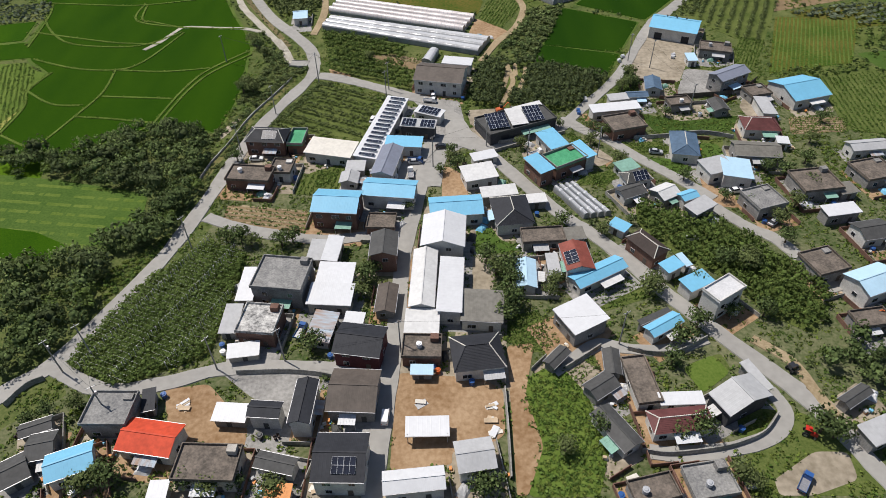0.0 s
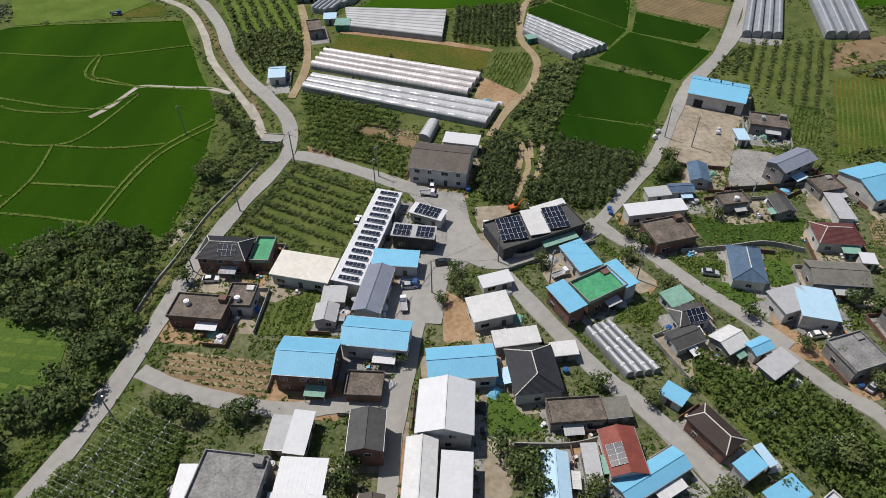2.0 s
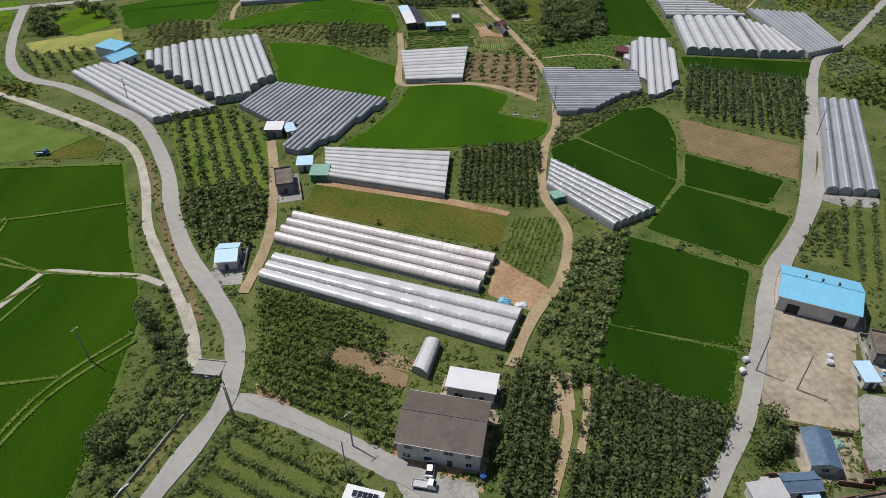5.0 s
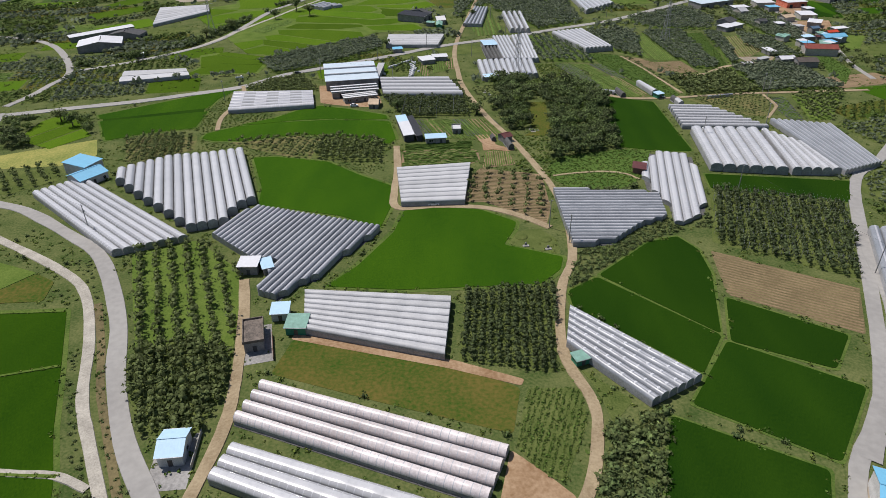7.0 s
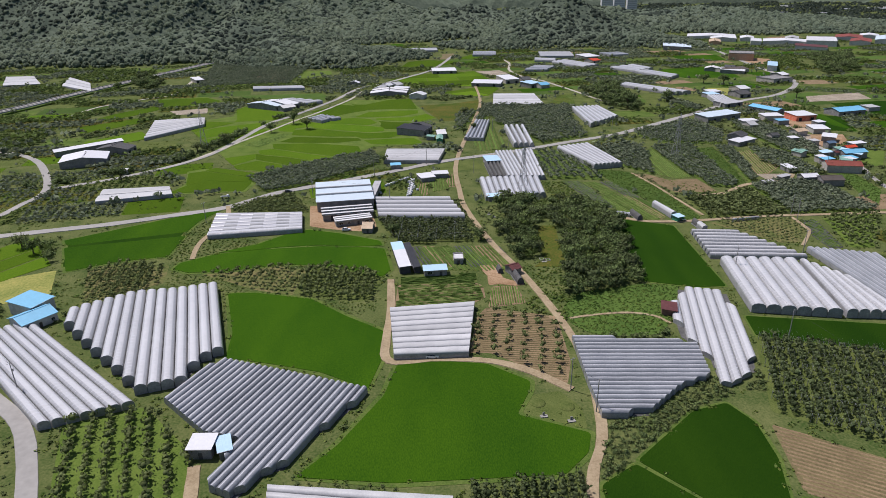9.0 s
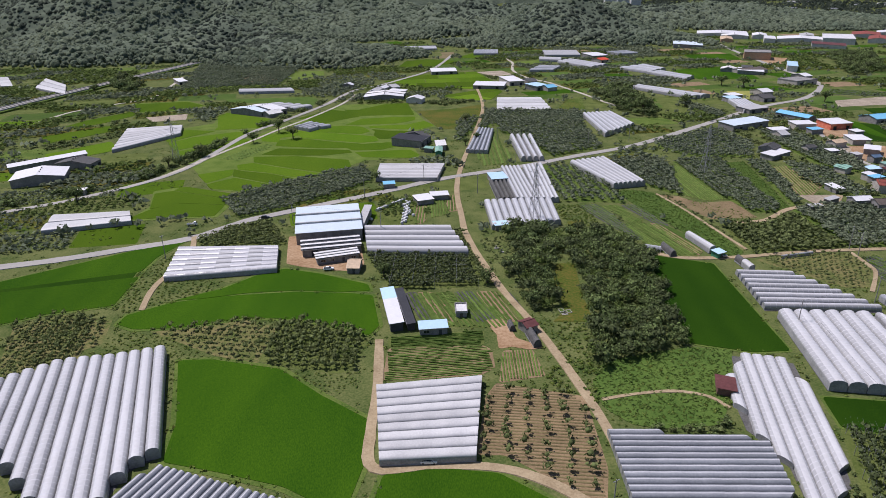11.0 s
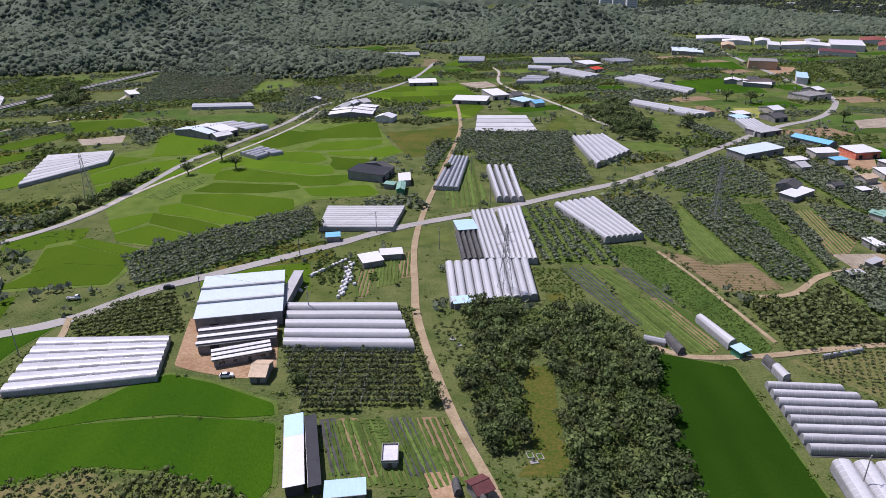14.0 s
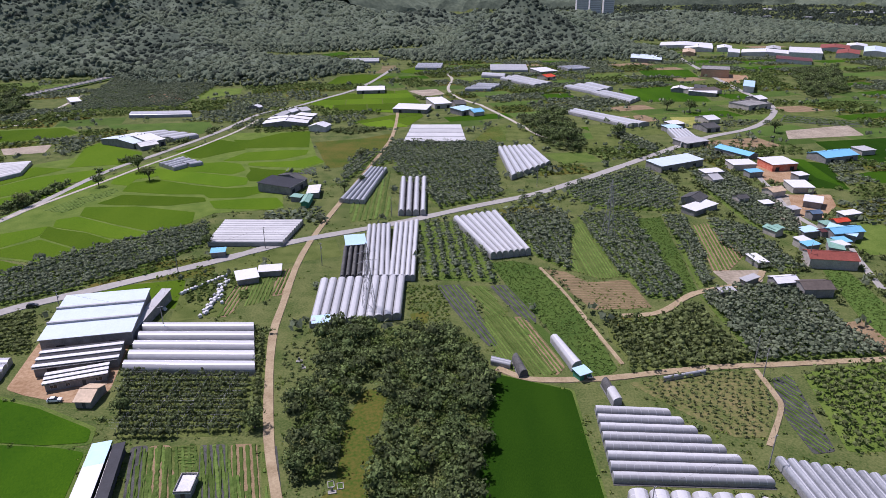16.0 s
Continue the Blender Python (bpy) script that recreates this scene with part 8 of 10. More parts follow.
greenhouse('film', [(-174.1, 903.2), (-156.1, 914.8), (-117.1, 896.3), (-132.6, 881.4)], 4, 4)
greenhouse('shade', [(-118.4, 809.5), (-110.5, 818.9), (-96.0, 804.9), (-102.1, 795.3)], 4, 3)
greenhouse('shade', [(-112.1, 819.0), (-108.2, 826.5), (-86.6, 810.3), (-94.0, 804.8)], 4, 3)
greenhouse('film', [(-7.0, 240.4), (-3.9, 249.6), (0.1, 248.7), (-3.0, 237.9)], 1, 3)
greenhouse('film', [(-211.8, 983.1), (-152.3, 985.5), (-161.7, 1005.7), (-216.2, 1002.8)], 1, 4)

greenhouse('film', [(-289.5, 1733.3), (-246.1, 1755.5), (-282.7, 1827.3), (-326.1, 1805.1)], 2, 4)
greenhouse('film', [(-55.2, 1389.4), (1.6, 1393.4), (-1.0, 1431.2), (-57.8, 1427.2)], 5, 4)
greenhouse('shade', [(58.0, 1312.7), (95.5, 1309.4), (100.0, 1361.3), (62.5, 1364.6)], 6, 4)
greenhouse('film', [(163.6, 1281.6), (216.0, 1277.0), (221.4, 1339.4), (169.0, 1344.0)], 7, 4)
greenhouse('film', [(7.4, 1501.2), (51.9, 1515.6), (43.6, 1541.2), (-0.9, 1526.8)], 3, 4)
greenhouse('shade', [(273.4, 1282.5), (306.5, 1292.6), (296.6, 1324.7), (263.5, 1314.6)], 4, 4)

# ---- woods on the hills ----
def canopy(name, xs, ys, crown, tall=1.0):
    """The closed roof of leaves over the hills: one bumpy sheet with a dome for each crown."""
    gx, gy = np.meshgrid(xs, ys)
    gx = gx + RNG.uniform(-0.25, 0.25, gx.shape) * (xs[1] - xs[0])
    gy = gy + RNG.uniform(-0.25, 0.25, gy.shape) * (ys[1] - ys[0])
    h = height(gx, gy)
    ci, cj = np.floor(gx / crown).astype(int), np.floor(gy / crown).astype(int)

    def scatter(i, j, k):
        v = np.sin(i * 127.1 + j * 311.7 + k * 74.7) * 43758.5453
        return v - np.floor(v)

    best = np.zeros(gx.shape)
    for di in (-1, 0, 1):
        for dj in (-1, 0, 1):
            i, j = ci + di, cj + dj
            px, py = (i + scatter(i, j, 1)) * crown, (j + scatter(i, j, 2)) * crown
            r = crown * (0.55 + 0.45 * scatter(i, j, 3))
            d2 = ((gx - px) ** 2 + (gy - py) ** 2) / r ** 2
            best = np.maximum(best, np.sqrt(np.clip(1 - d2, 0, 1)) * r * 0.75 + (d2 < 1) * r * 0.35 * scatter(i, j, 4))
    z = h - 1.0 + (3.0 + best * tall + RNG.uniform(-0.5, 0.5, gx.shape)) * np.clip((h - 2) / 10, 0, 1)
    v = np.stack([gx, gy, z], -1).reshape(-1, 3)
    nx, ny = len(xs), len(ys)
    i = (np.arange(ny - 1)[:, None] * nx + np.arange(nx - 1)).ravel()
    wooded = (h > 2.0).ravel()
    i = i[wooded[i] | wooded[i + 1] | wooded[i + nx] | wooded[i + nx + 1]]
    tris = np.concatenate([np.stack([i, i + 1, i + nx + 1], 1), np.stack([i, i + nx + 1, i + nx], 1)])
    used, back = np.unique(tris, return_inverse=True)
    tagged(new(name, quads_mesh(name, v[used], back.reshape(tris.shape), M_CANOPY)), "dense broadleaf forest covering the hills", "forest", kind="stuff")


def forest():
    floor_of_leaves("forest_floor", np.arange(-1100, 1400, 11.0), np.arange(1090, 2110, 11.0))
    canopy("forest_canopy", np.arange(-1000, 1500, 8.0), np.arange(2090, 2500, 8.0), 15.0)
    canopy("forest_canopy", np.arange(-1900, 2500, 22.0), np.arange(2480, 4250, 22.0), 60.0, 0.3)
    gx, gy = np.meshgrid(np.arange(-900, 1300, 6.9), np.arange(1110, 2130, 6.9))
    x, y = gx.ravel() + RNG.uniform(-3.2, 3.2, gx.size), gy.ravel() + RNG.uniform(-3.2, 3.2, gx.size)
    h = height(x, y)
    # the slopes that fall away behind the ridges need no single trees
    keep = (h > 0.3) & (height(x, y + 8) - h > -1.6) & (np.abs(x - 60) < 90 + 0.74 * (y - 340))
    x, y, h = x[keep], y[keep], h[keep]
    # nor those that a nearer ridge hides from the valley
    seen = np.ones(len(x), bool)
    for k in np.linspace(0.55, 0.97, 20):
        seen &= height(60 + (x - 60) * k, 340 + (y - 340) * k) + 3 < 124 + (h + 9 - 124) * k
    seen &= (y < 1700) | (RNG.uniform(0, 1, len(x)) < 0.75)
    x, y, h = x[seen], y[seen], h[seen]
    size = (2.5 + 4.2 * RNG.uniform(0, 1, len(x)) ** 1.8) * np.where(h < 3, 0.6, 1.0)
    # darker crowns paint cloud shadow onto a few slopes, broadleaf trees cover the rest
    cloud_dark = np.zeros(len(x))
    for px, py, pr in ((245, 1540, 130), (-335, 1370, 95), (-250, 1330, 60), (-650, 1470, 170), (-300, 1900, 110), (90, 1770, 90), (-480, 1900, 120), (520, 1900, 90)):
        cloud_dark = np.maximum(cloud_dark, np.clip(2.2 - 2.2 * np.hypot(x - px, (y - py) * 1.1) / pr, 0, 0.92))
    half = RNG.uniform(0, 1, len(x)) > np.maximum(cloud_dark, 0.12)
    for sel, m in ((half, M_FOREST), (~half, M_FOREST_DARK)):
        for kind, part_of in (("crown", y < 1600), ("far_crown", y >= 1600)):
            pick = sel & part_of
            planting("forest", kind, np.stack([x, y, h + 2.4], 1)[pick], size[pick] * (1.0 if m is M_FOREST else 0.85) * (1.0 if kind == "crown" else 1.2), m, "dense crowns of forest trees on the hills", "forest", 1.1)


def floor_of_leaves(name, xs, ys):
    """The undergrowth below the crowns, raised and pale so the gaps don't go black."""
    gx, gy = np.meshgrid(xs, ys)
    h = height(gx, gy)
    v = np.stack([gx, gy, h - 1.5 + 5.7 * np.clip((h - 3) / 10, 0, 1)], -1).reshape(-1, 3)
    nx, ny = len(xs), len(ys)
    i = (np.arange(ny - 1)[:, None] * nx + np.arange(nx - 1)).ravel()
    w = (h > 2.0).ravel()
    i = i[w[i] | w[i + 1] | w[i + nx] | w[i + nx + 1]]
    tris = np.concatenate([np.stack([i, i + 1, i + nx + 1], 1), np.stack([i, i + nx + 1, i + nx], 1)])
    tagged(new(name, quads_mesh(name, v, tris, M_CANOPY)), "pale undergrowth below the forest", "forest", kind="stuff")


# dark leaves; on the hills they stand for cloud shadow
M_FOREST_DARK = mat("dark_crown_leaves", (0.038, 0.054, 0.042), (0.080, 0.100, 0.072), 0.006, 0.5, 0.9, 0.9, island=0.22, spec=0.1, thin=0.4, sheen=0.2, deep=1.2)
# haze over the farther hills lightens and greys this leaf colour
M_CANOPY = mat("hazed_canopy_leaves", (0.060, 0.080, 0.058), (0.130, 0.158, 0.108), 0.012, 0.10, 0.95, 1.0, spec=0.08, sheen=0.15)
forest()
# ---- buildings ----
# the village, nearest lanes first
house('shed', 'white', 'plaster', -46.6, 95.4, 7.5, 4.1, 7, 2.6)
house('flat', 'concrete_roof', 'grey', -40.5, 116.3, 12.5, 10.9, -8, 6.5)
house('flat', 'stained_roof', 'brick', -43.7, 102.6, 8.7, 8.6, -7, 5)
house('shed', 'grey', 'plaster', -51.4, 104.7, 4.3, 9.0, -1, 3)
house('shed', 'white', 'plaster', -49.4, 115.8, 4.5, 11.4, -1, 3.5)
house('shed', 'white', 'plaster', -29.4, 128.1, 10.1, 4.3, 84, 4)
house('shed', 'white', 'plaster', -27.5, 118.5, 9.5, 7.3, -4, 4.2)
house('shed', 'white', 'plaster', -28.0, 111.2, 11.2, 7.2, -5, 4)
house('shed', 'grey', 'plaster', -33.9, 128.7, 4.2, 7.8, -6, 3)
house('gable', 'slate', 'brick', -15.5, 126.8, 9.5, 7.3, 89, 6.4)
house('gable', 'brown', 'grey', -14.2, 110.4, 9.6, 5.2, 86, 3)
house('gable', 'charcoal', 'maroon', -19.3, 95.3, 11.1, 9.2, -10, 5.5)
house('shed', 'white', 'plaster', -21.6, 104.2, 4.9, 3.3, -8, 3)
house('shed', 'rust', 'plaster', -29.1, 101.7, 9.6, 5.9, 80, 3)
house('gable', 'brown', 'grey', -19.7, 82.3, 10.6, 11.0, -4, 4.5)
house('gable', 'charcoal', 'white', -29.8, 78.8, 11.0, 4.7, 87, 6)
house('gable', 'charcoal', 'white', -37.8, 77.6, 7.0, 4.1, -5, 5)
house('shed', 'white', 'grey', -45.5, 78.3, 7.4, 4.4, -5, 3)
house('gable', 'charcoal', 'white', -20.7, 65.7, 10.4, 10.6, -2, 6, solar=1)
house('flat', 'brown_roof', 'plaster', -46.9, 65.9, 11.8, 7.3, -3, 4.5)
house('gable', 'red', 'white', -60.3, 72.2, 11.9, 7.7, -10, 4)
house('flat', 'concrete_roof', 'grey', -70.4, 78.5, 9.2, 7.8, -2, 5)
house('shed', 'charcoal', 'grey', -64.0, 81.9, 2.9, 5.8, 13, 3)
house('gable', 'blue', 'white', -74.6, 67.1, 9.1, 6.6, 22, 4)
house('gable', 'slate', 'grey', -82.3, 71.2, 5.5, 6.5, 12, 3.2)
house('gable', 'slate', 'grey', -85.6, 75.8, 6.5, 3.6, 22, 3)
house('gable', 'slate', 'grey', -85.7, 66.0, 5.6, 6.7, 34, 3)
house('gable', 'slate', 'white', -33.8, 66.2, 8.4, 3.8, -14, 3.5)
house('shed', 'orange', 'plaster', -32.4, 60.1, 5.1, 3.9, -4, 3)
house('shed', 'white', 'plaster', -55.6, 60.9, 3.9, 4.6, 1, 3)
house('gable', 'white', 'white', -6.5, 61.4, 12.0, 4.8, 5, 4.5)
house('shed', 'white', 'plaster', -4.0, 73.8, 9.1, 4.6, -0, 3.2, open_sided=1)
house('gable', 'grey', 'white', 5.4, 66.3, 7.7, 6.8, 8, 4.8)
house('hip', 'charcoal', 'white', 7.2, 92.2, 11.7, 10.2, 6, 4)
house('shed', 'taupe', 'white', 9.3, 106.2, 10.2, 10.1, -6, 4)
house('shed', 'pale_grey', 'grey', -5.3, 101.7, 8.3, 7.5, -3, 4)
house('flat', 'brown_roof', 'brick', -5.3, 94.5, 8.6, 6.2, -3, 3.5)
house('shed', 'pale_blue', 'grey', -5.3, 88.7, 5.2, 2.7, -2, 2.5)
house('gable', 'pale_grey', 'white', -5.0, 115.6, 20.5, 6.3, 87, 5)
house('shed', 'white', 'white', 1.7, 113.0, 19.2, 6.2, 86, 5)
house('gable', 'white', 'white', 0.3, 132.2, 12.9, 11.7, 86, 6)
house('gable', 'blue', 'white', 3.9, 144.6, 15.3, 9.0, 4, 4.5)
house('gable', 'blue', 'brick', -29.8, 145.3, 13.3, 10.6, -6, 6.5)
house('gable', 'blue', 'white', -15.2, 153.0, 15.7, 8.8, -8, 5)
house('hip', 'charcoal', 'white', 19.6, 142.5, 12.7, 10.8, -84, 4)
house('shed', 'pale_grey', 'white', 11.4, 161.4, 10.5, 7.8, 14, 4)
house('shed', 'pale_grey', 'grey', 16.8, 152.3, 10.9, 4.8, 8, 3.5)
house('shed', 'pale_grey', 'grey', 27.4, 149.0, 6.2, 3.9, 6, 3)
house('flat', 'brown_roof', 'grey', 27.3, 132.6, 11.2, 5.5, 3, 3)
house('shed', 'taupe', 'grey', 36.1, 133.2, 5.5, 4.9, 6, 3)
house('gable', 'brick_red', 'white', 34.5, 122.0, 10.3, 7.4, -86, 5, solar=1)
house('shed', 'grey', 'grey', 28.4, 120.4, 3.3, 8.3, 1, 3.5)
house('gable', 'blue', 'white', 39.5, 117.7, 15.7, 5.3, 29, 3.5)
house('gable', 'pale_blue', 'white', 21.2, 118.2, 10.4, 5.3, 86, 3)
house('shed', 'blue', 'white', 49.1, 136.3, 5.4, 4.1, -43, 3)
house('hip', 'dark_brown', 'brick', 54.2, 126.8, 10.3, 6.1, -58, 4.5)
house('shed', 'blue', 'white', 58.5, 119.1, 5.8, 4.0, 31, 4)
house('shed', 'pale_blue', 'white', 62.5, 121.4, 2.1, 4.8, 21, 3.4)
house('shed', 'blue', 'white', 63.2, 113.2, 8.0, 4.8, 28, 4)
house('flat', 'white_roof', 'white', 67.2, 107.3, 8.9, 4.8, 32, 7)
house('shed', 'white', 'grey', 32.2, 101.9, 9.2, 9.9, -63, 5)
house('gable', 'blue', 'white', 51.5, 99.7, 9.7, 3.9, 30, 3.5)
house('shed', 'slate', 'grey', 50.0, 102.4, 9.3, 1.5, 26, 3.2)
house('gable', 'slate', 'grey', 37.3, 89.5, 7.3, 3.8, 85, 3)
house('gable', 'slate', 'grey', 33.7, 83.2, 7.1, 4.8, 33, 3)
house('gable', 'slate', 'white', 34.7, 72.6, 10.8, 5.1, -60, 3.2)
house('flat', 'brown_roof', 'white', 42.6, 84.4, 4.9, 11.9, 6, 3)
house('hip', 'maroon', 'white', 48.1, 73.9, 13.1, 5.7, 5, 3.5)
house('shed', 'white', 'white', 49.9, 79.4, 9.6, 3.1, 1, 3)
house('gable', 'grey', 'charcoal', 61.7, 78.8, 6.5, 11.5, -65, 5)
house('shed', 'grey', 'grey', 67.6, 84.6, 8.3, 2.3, -71, 3.5)
house('gable', 'slate', 'grey', 25.3, 91.3, 6.6, 3.2, 45, 2.8)
house('gable', 'slate', 'grey', 87.0, 79.3, 8.1, 3.0, 29, 2.8)
house('shed', 'grey', 'grey', 88.1, 70.6, 9.9, 5.0, 20, 4)
house('flat', 'brown_roof', 'grey', 38.9, 59.3, 8.4, 4.7, 12, 3)
house('flat', 'concrete_roof', 'grey', 50.7, 61.6, 8.6, 6.6, 8, 1.6)
house('flat', 'brown_roof', 'grey', 97.6, 119.1, 8.8, 8.2, 16, 4)
house('gable', 'pale_blue', 'white', 106.8, 112.0, 11.6, 8.6, 20, 4.5)
house('flat', 'brown_roof', 'grey', 100.9, 100.6, 8.5, 4.8, 8, 3)
house('gable', 'grey', 'white', 135.3, 171.6, 13.4, 5.7, 6, 4)
house('flat', 'brown_roof', 'grey', 110.5, 153.5, 11.7, 9.9, 7, 4)
house('flat', 'concrete_roof', 'grey', 92.2, 145.7, 9.0, 8.8, 17, 4)
house('shed', 'white', 'grey', 111.7, 139.9, 10.4, 4.6, 9, 4)
house('flat', 'brown_roof', 'grey', 130.7, 158.9, 10.6, 9.1, 13, 3.5)
house('gable', 'slate', 'white', 116.8, 131.7, 9.5, 7.4, 10, 3.5)
house('shed', 'taupe', 'grey', 118.6, 150.8, 6.0, 5.0, 12, 3)
# the upper village round the junction
house('shed', 'blue', 'white', 36.1, 178.7, 10.9, 6.7, -68, 4)
house('shed', 'blue', 'brick', 29.8, 162.8, 9.8, 5.2, -63, 5.6)
house('shed', 'blue', 'white', 44.7, 170.6, 9.5, 3.8, -65, 5.2)
house('flat', 'green_deck', 'brick', 38.3, 167.1, 11.5, 7.5, 29, 4.6)
house('shed', 'white', 'white', 13.6, 171.6, 8.4, 4.2, 17, 3)
house('shed', 'white', 'white', 60.5, 197.9, 17.5, 5.0, 8, 4)
house('shed', 'grey', 'white', 63.5, 206.4, 7.3, 4.2, 8, 3)
house('gable', 'steel_blue', 'white', 70.8, 208.1, 7.6, 4.2, 3, 3)
house('gable', 'steel_blue', 'white', 78.4, 215.8, 9.5, 6.0, 80, 3)
house('flat', 'brown_roof', 'brick', 61.5, 187.8, 11.6, 9.0, 14, 4)
house('flat', 'brown_roof', 'grey', 84.1, 202.3, 7.9, 5.1, 9, 3)
house('gable', 'slate', 'grey', 97.2, 199.6, 7.9, 5.5, -86, 3)
house('gable', 'bluegrey', 'grey', 106.1, 216.9, 14.6, 7.2, 29, 6)
house('hip', 'steel_blue', 'white', 78.1, 175.1, 13.3, 8.7, 79, 3.5)
house('gable', 'pale_grey', 'grey', 65.4, 150.4, 6.9, 6.4, 29, 3.5)
house('gable', 'blue', 'white', 71.4, 148.3, 5.7, 4.1, 24, 3.6)
house('shed', 'grey', 'grey', 73.3, 143.0, 8.8, 4.9, 33, 4)
house('shed', 'pale_green', 'white', 57.3, 164.5, 6.8, 5.3, 24, 3)
house('hip', 'slate', 'white', 58.6, 158.2, 8.6, 5.9, 14, 3.5, solar=1)
house('gable', 'slate', 'white', 55.7, 151.9, 8.1, 5.7, 23, 3)
house('hip', 'maroon', 'white', 106.4, 186.0, 11.9, 8.9, -6, 3.5)
house('gable', 'taupe', 'grey', 99.3, 170.5, 14.3, 8.5, -7, 4)
house('shed', 'grey', 'white', 112.6, 197.6, 11.9, 5.0, 87, 3.5)
house('shed', 'white', 'white', 110.4, 176.6, 4.0, 4.0, -9, 3)
house('gable', 'blue', 'white', 128.9, 208.5, 15.3, 15.5, 16, 4)
house('flat', 'brown_roof', 'grey', 113.8, 208.6, 7.7, 6.7, 13, 3)
house('gable', 'blue', 'white', 99.3, 262.3, 19.5, 14.2, -25, 5)
house('flat', 'brown_roof', 'grey', 109.9, 242.7, 11.5, 7.9, -18, 3.5)
house('shed', 'pale_blue', 'white', 98.5, 235.9, 4.0, 6.2, -1, 3)
house('gable', 'umber', 'white', 0.6, 221.6, 18.3, 13.9, -12, 6)
house('shed', 'white', 'white', 7.2, 234.0, 11.7, 5.8, -13, 4.4)
house('gable', 'pale_blue', 'white', -61.0, 283.8, 6.5, 8.8, 5, 3.5)
house('shed', 'white', 'white', -19.5, 188.8, 38.7, 7.7, 76, 4, solar=3)
house('shed', 'blue', 'white', -11.9, 178.9, 12.1, 6.0, -6, 4)
house('gable', 'bluegrey', 'white', -16.7, 167.2, 15.9, 6.9, 79, 5)
house('shed', 'grey', 'charcoal', -7.3, 188.3, 12.0, 5.0, -10, 5, solar=2)
house('shed', 'white', 'white', -3.6, 198.4, 10.2, 4.8, -25, 3.5, solar=1)
house('hip', 'charcoal', 'brick', -56.5, 182.3, 13.3, 9.1, -6, 5.4, solar=1)
house('flat', 'green_deck', 'brick', -47.2, 183.3, 4.7, 9.0, -4, 3.5)
house('shed', 'beige', 'white', -35.2, 176.3, 15.9, 8.8, -14, 4)
house('flat', 'brown_roof', 'brick', -58.5, 162.8, 13.2, 7.2, -7, 4)
house('flat', 'brown_roof', 'white', -49.5, 166.9, 6.3, 7.0, -5, 3.5)
house('shed', 'grey', 'grey', -26.7, 167.4, 6.1, 5.3, -3, 3)
house('gable', 'grey', 'white', -28.1, 161.3, 5.9, 5.7, 86, 3)
house('flat', 'brown_roof', 'brick', -17.2, 140.5, 7.6, 6.0, -4, 2.5)
house('flat', 'slate', 'charcoal', 25.5, 191.2, 24.8, 11.5, 23, 4.0)
solar_rack(18.9, 188.4, 11, 6, 4, 5.3, 4.1)
solar_rack(31.4, 192.8, 12, 5, 4, 5.3, 4.1)
house('shed', 'pale_grey', 'charcoal', 25.6, 191.2, 5.7, 10.0, 12, 5.0)
house('shed', 'pale_grey', 'grey', 30.2, 198.6, 10.7, 2.4, 23, 4.6)
house('shed', 'grey', 'white', 83.9, 161.8, 9.2, 7.5, 17, 4.4)
house('shed', 'pale_blue', 'white', 89.4, 160.2, 10.5, 8.9, 78, 4.3)
# farm sheds in the fields
house('flat', 'brown_roof', 'grey', -52.4, 324.7, 5.4, 10.5, 14, 3.5)
house('shed', 'pale_green', 'green', -40.9, 329.6, 6.6, 6.7, -2, 3)
house('shed', 'pale_blue', 'white', -47.1, 336.1, 5.8, 6.0, 4, 3)
house('shed', 'off_white', 'grey', -62.7, 361.7, 7.0, 6.5, 0, 3.6)
house('shed', 'pale_blue', 'charcoal', -17.9, 498.6, 9.8, 5.4, -79, 3.5)
house('shed', 'white', 'charcoal', -15.1, 484.2, 19.5, 5.4, -79, 3.5)
house('shed', 'pale_blue', 'grey', -0.5, 474.4, 10.5, 5.7, 6, 3)
house('shed', 'charcoal', 'charcoal', -11.1, 489.3, 29.0, 3.3, -78, 3)
house('gable', 'maroon', 'grey', 33.1, 474.6, 5.4, 6.3, 29, 3)
house('shed', 'grey_blue', 'grey', -52.7, 575.5, 31.8, 33.3, 10, 6, ribs=3)
house('shed', 'grey', 'grey', -36.4, 582.4, 4.1, 33.1, -4, 3.6)
house('shed', 'charcoal', 'grey', -47.9, 550.3, 27.0, 12.4, 12, 3.6, strips=1)
house('shed', 'charcoal', 'grey', -43.7, 539.3, 19.2, 7.5, 18, 3.0, strips=1)
house('flat', 'white_roof', 'grey', 9.9, 487.5, 4.0, 6.5, 1, 2.2)
house('shed', 'pale_blue', 'green', 125.4, 536.0, 5.2, 4.7, 25, 2.8)
house('shed', 'blue', 'grey', -27.5, 644.6, 7.3, 5.8, 9, 3)
house('shed', 'blue', 'grey', 279.8, 646.7, 7.9, 6.7, 9, 3)
house('gable', 'pale_green', 'plaster', 253.3, 662.2, 8.7, 6.5, -66, 3.5)
house('shed', 'pale_blue', 'grey', 271.3, 660.6, 8.4, 6.5, 21, 3.5)
house('shed', 'grey', 'grey', 214.3, 604.9, 10.0, 3.7, 29, 3)
house('shed', 'off_white', 'grey', 227.4, 625.5, 5.9, 9.8, 11, 3)
house('gable', 'tan', 'grey', -34.5, 528.8, 5.9, 10.2, -3, 2.7)
house('shed', 'off_white', 'grey', -6.6, 616.2, 9.9, 9.8, 21, 3)
house('shed', 'off_white', 'grey', 2.3, 622.7, 10.6, 7.0, 8, 3)
house('shed', 'pale_blue', 'grey', 32.5, 574.1, 7.2, 5.8, 9, 3)
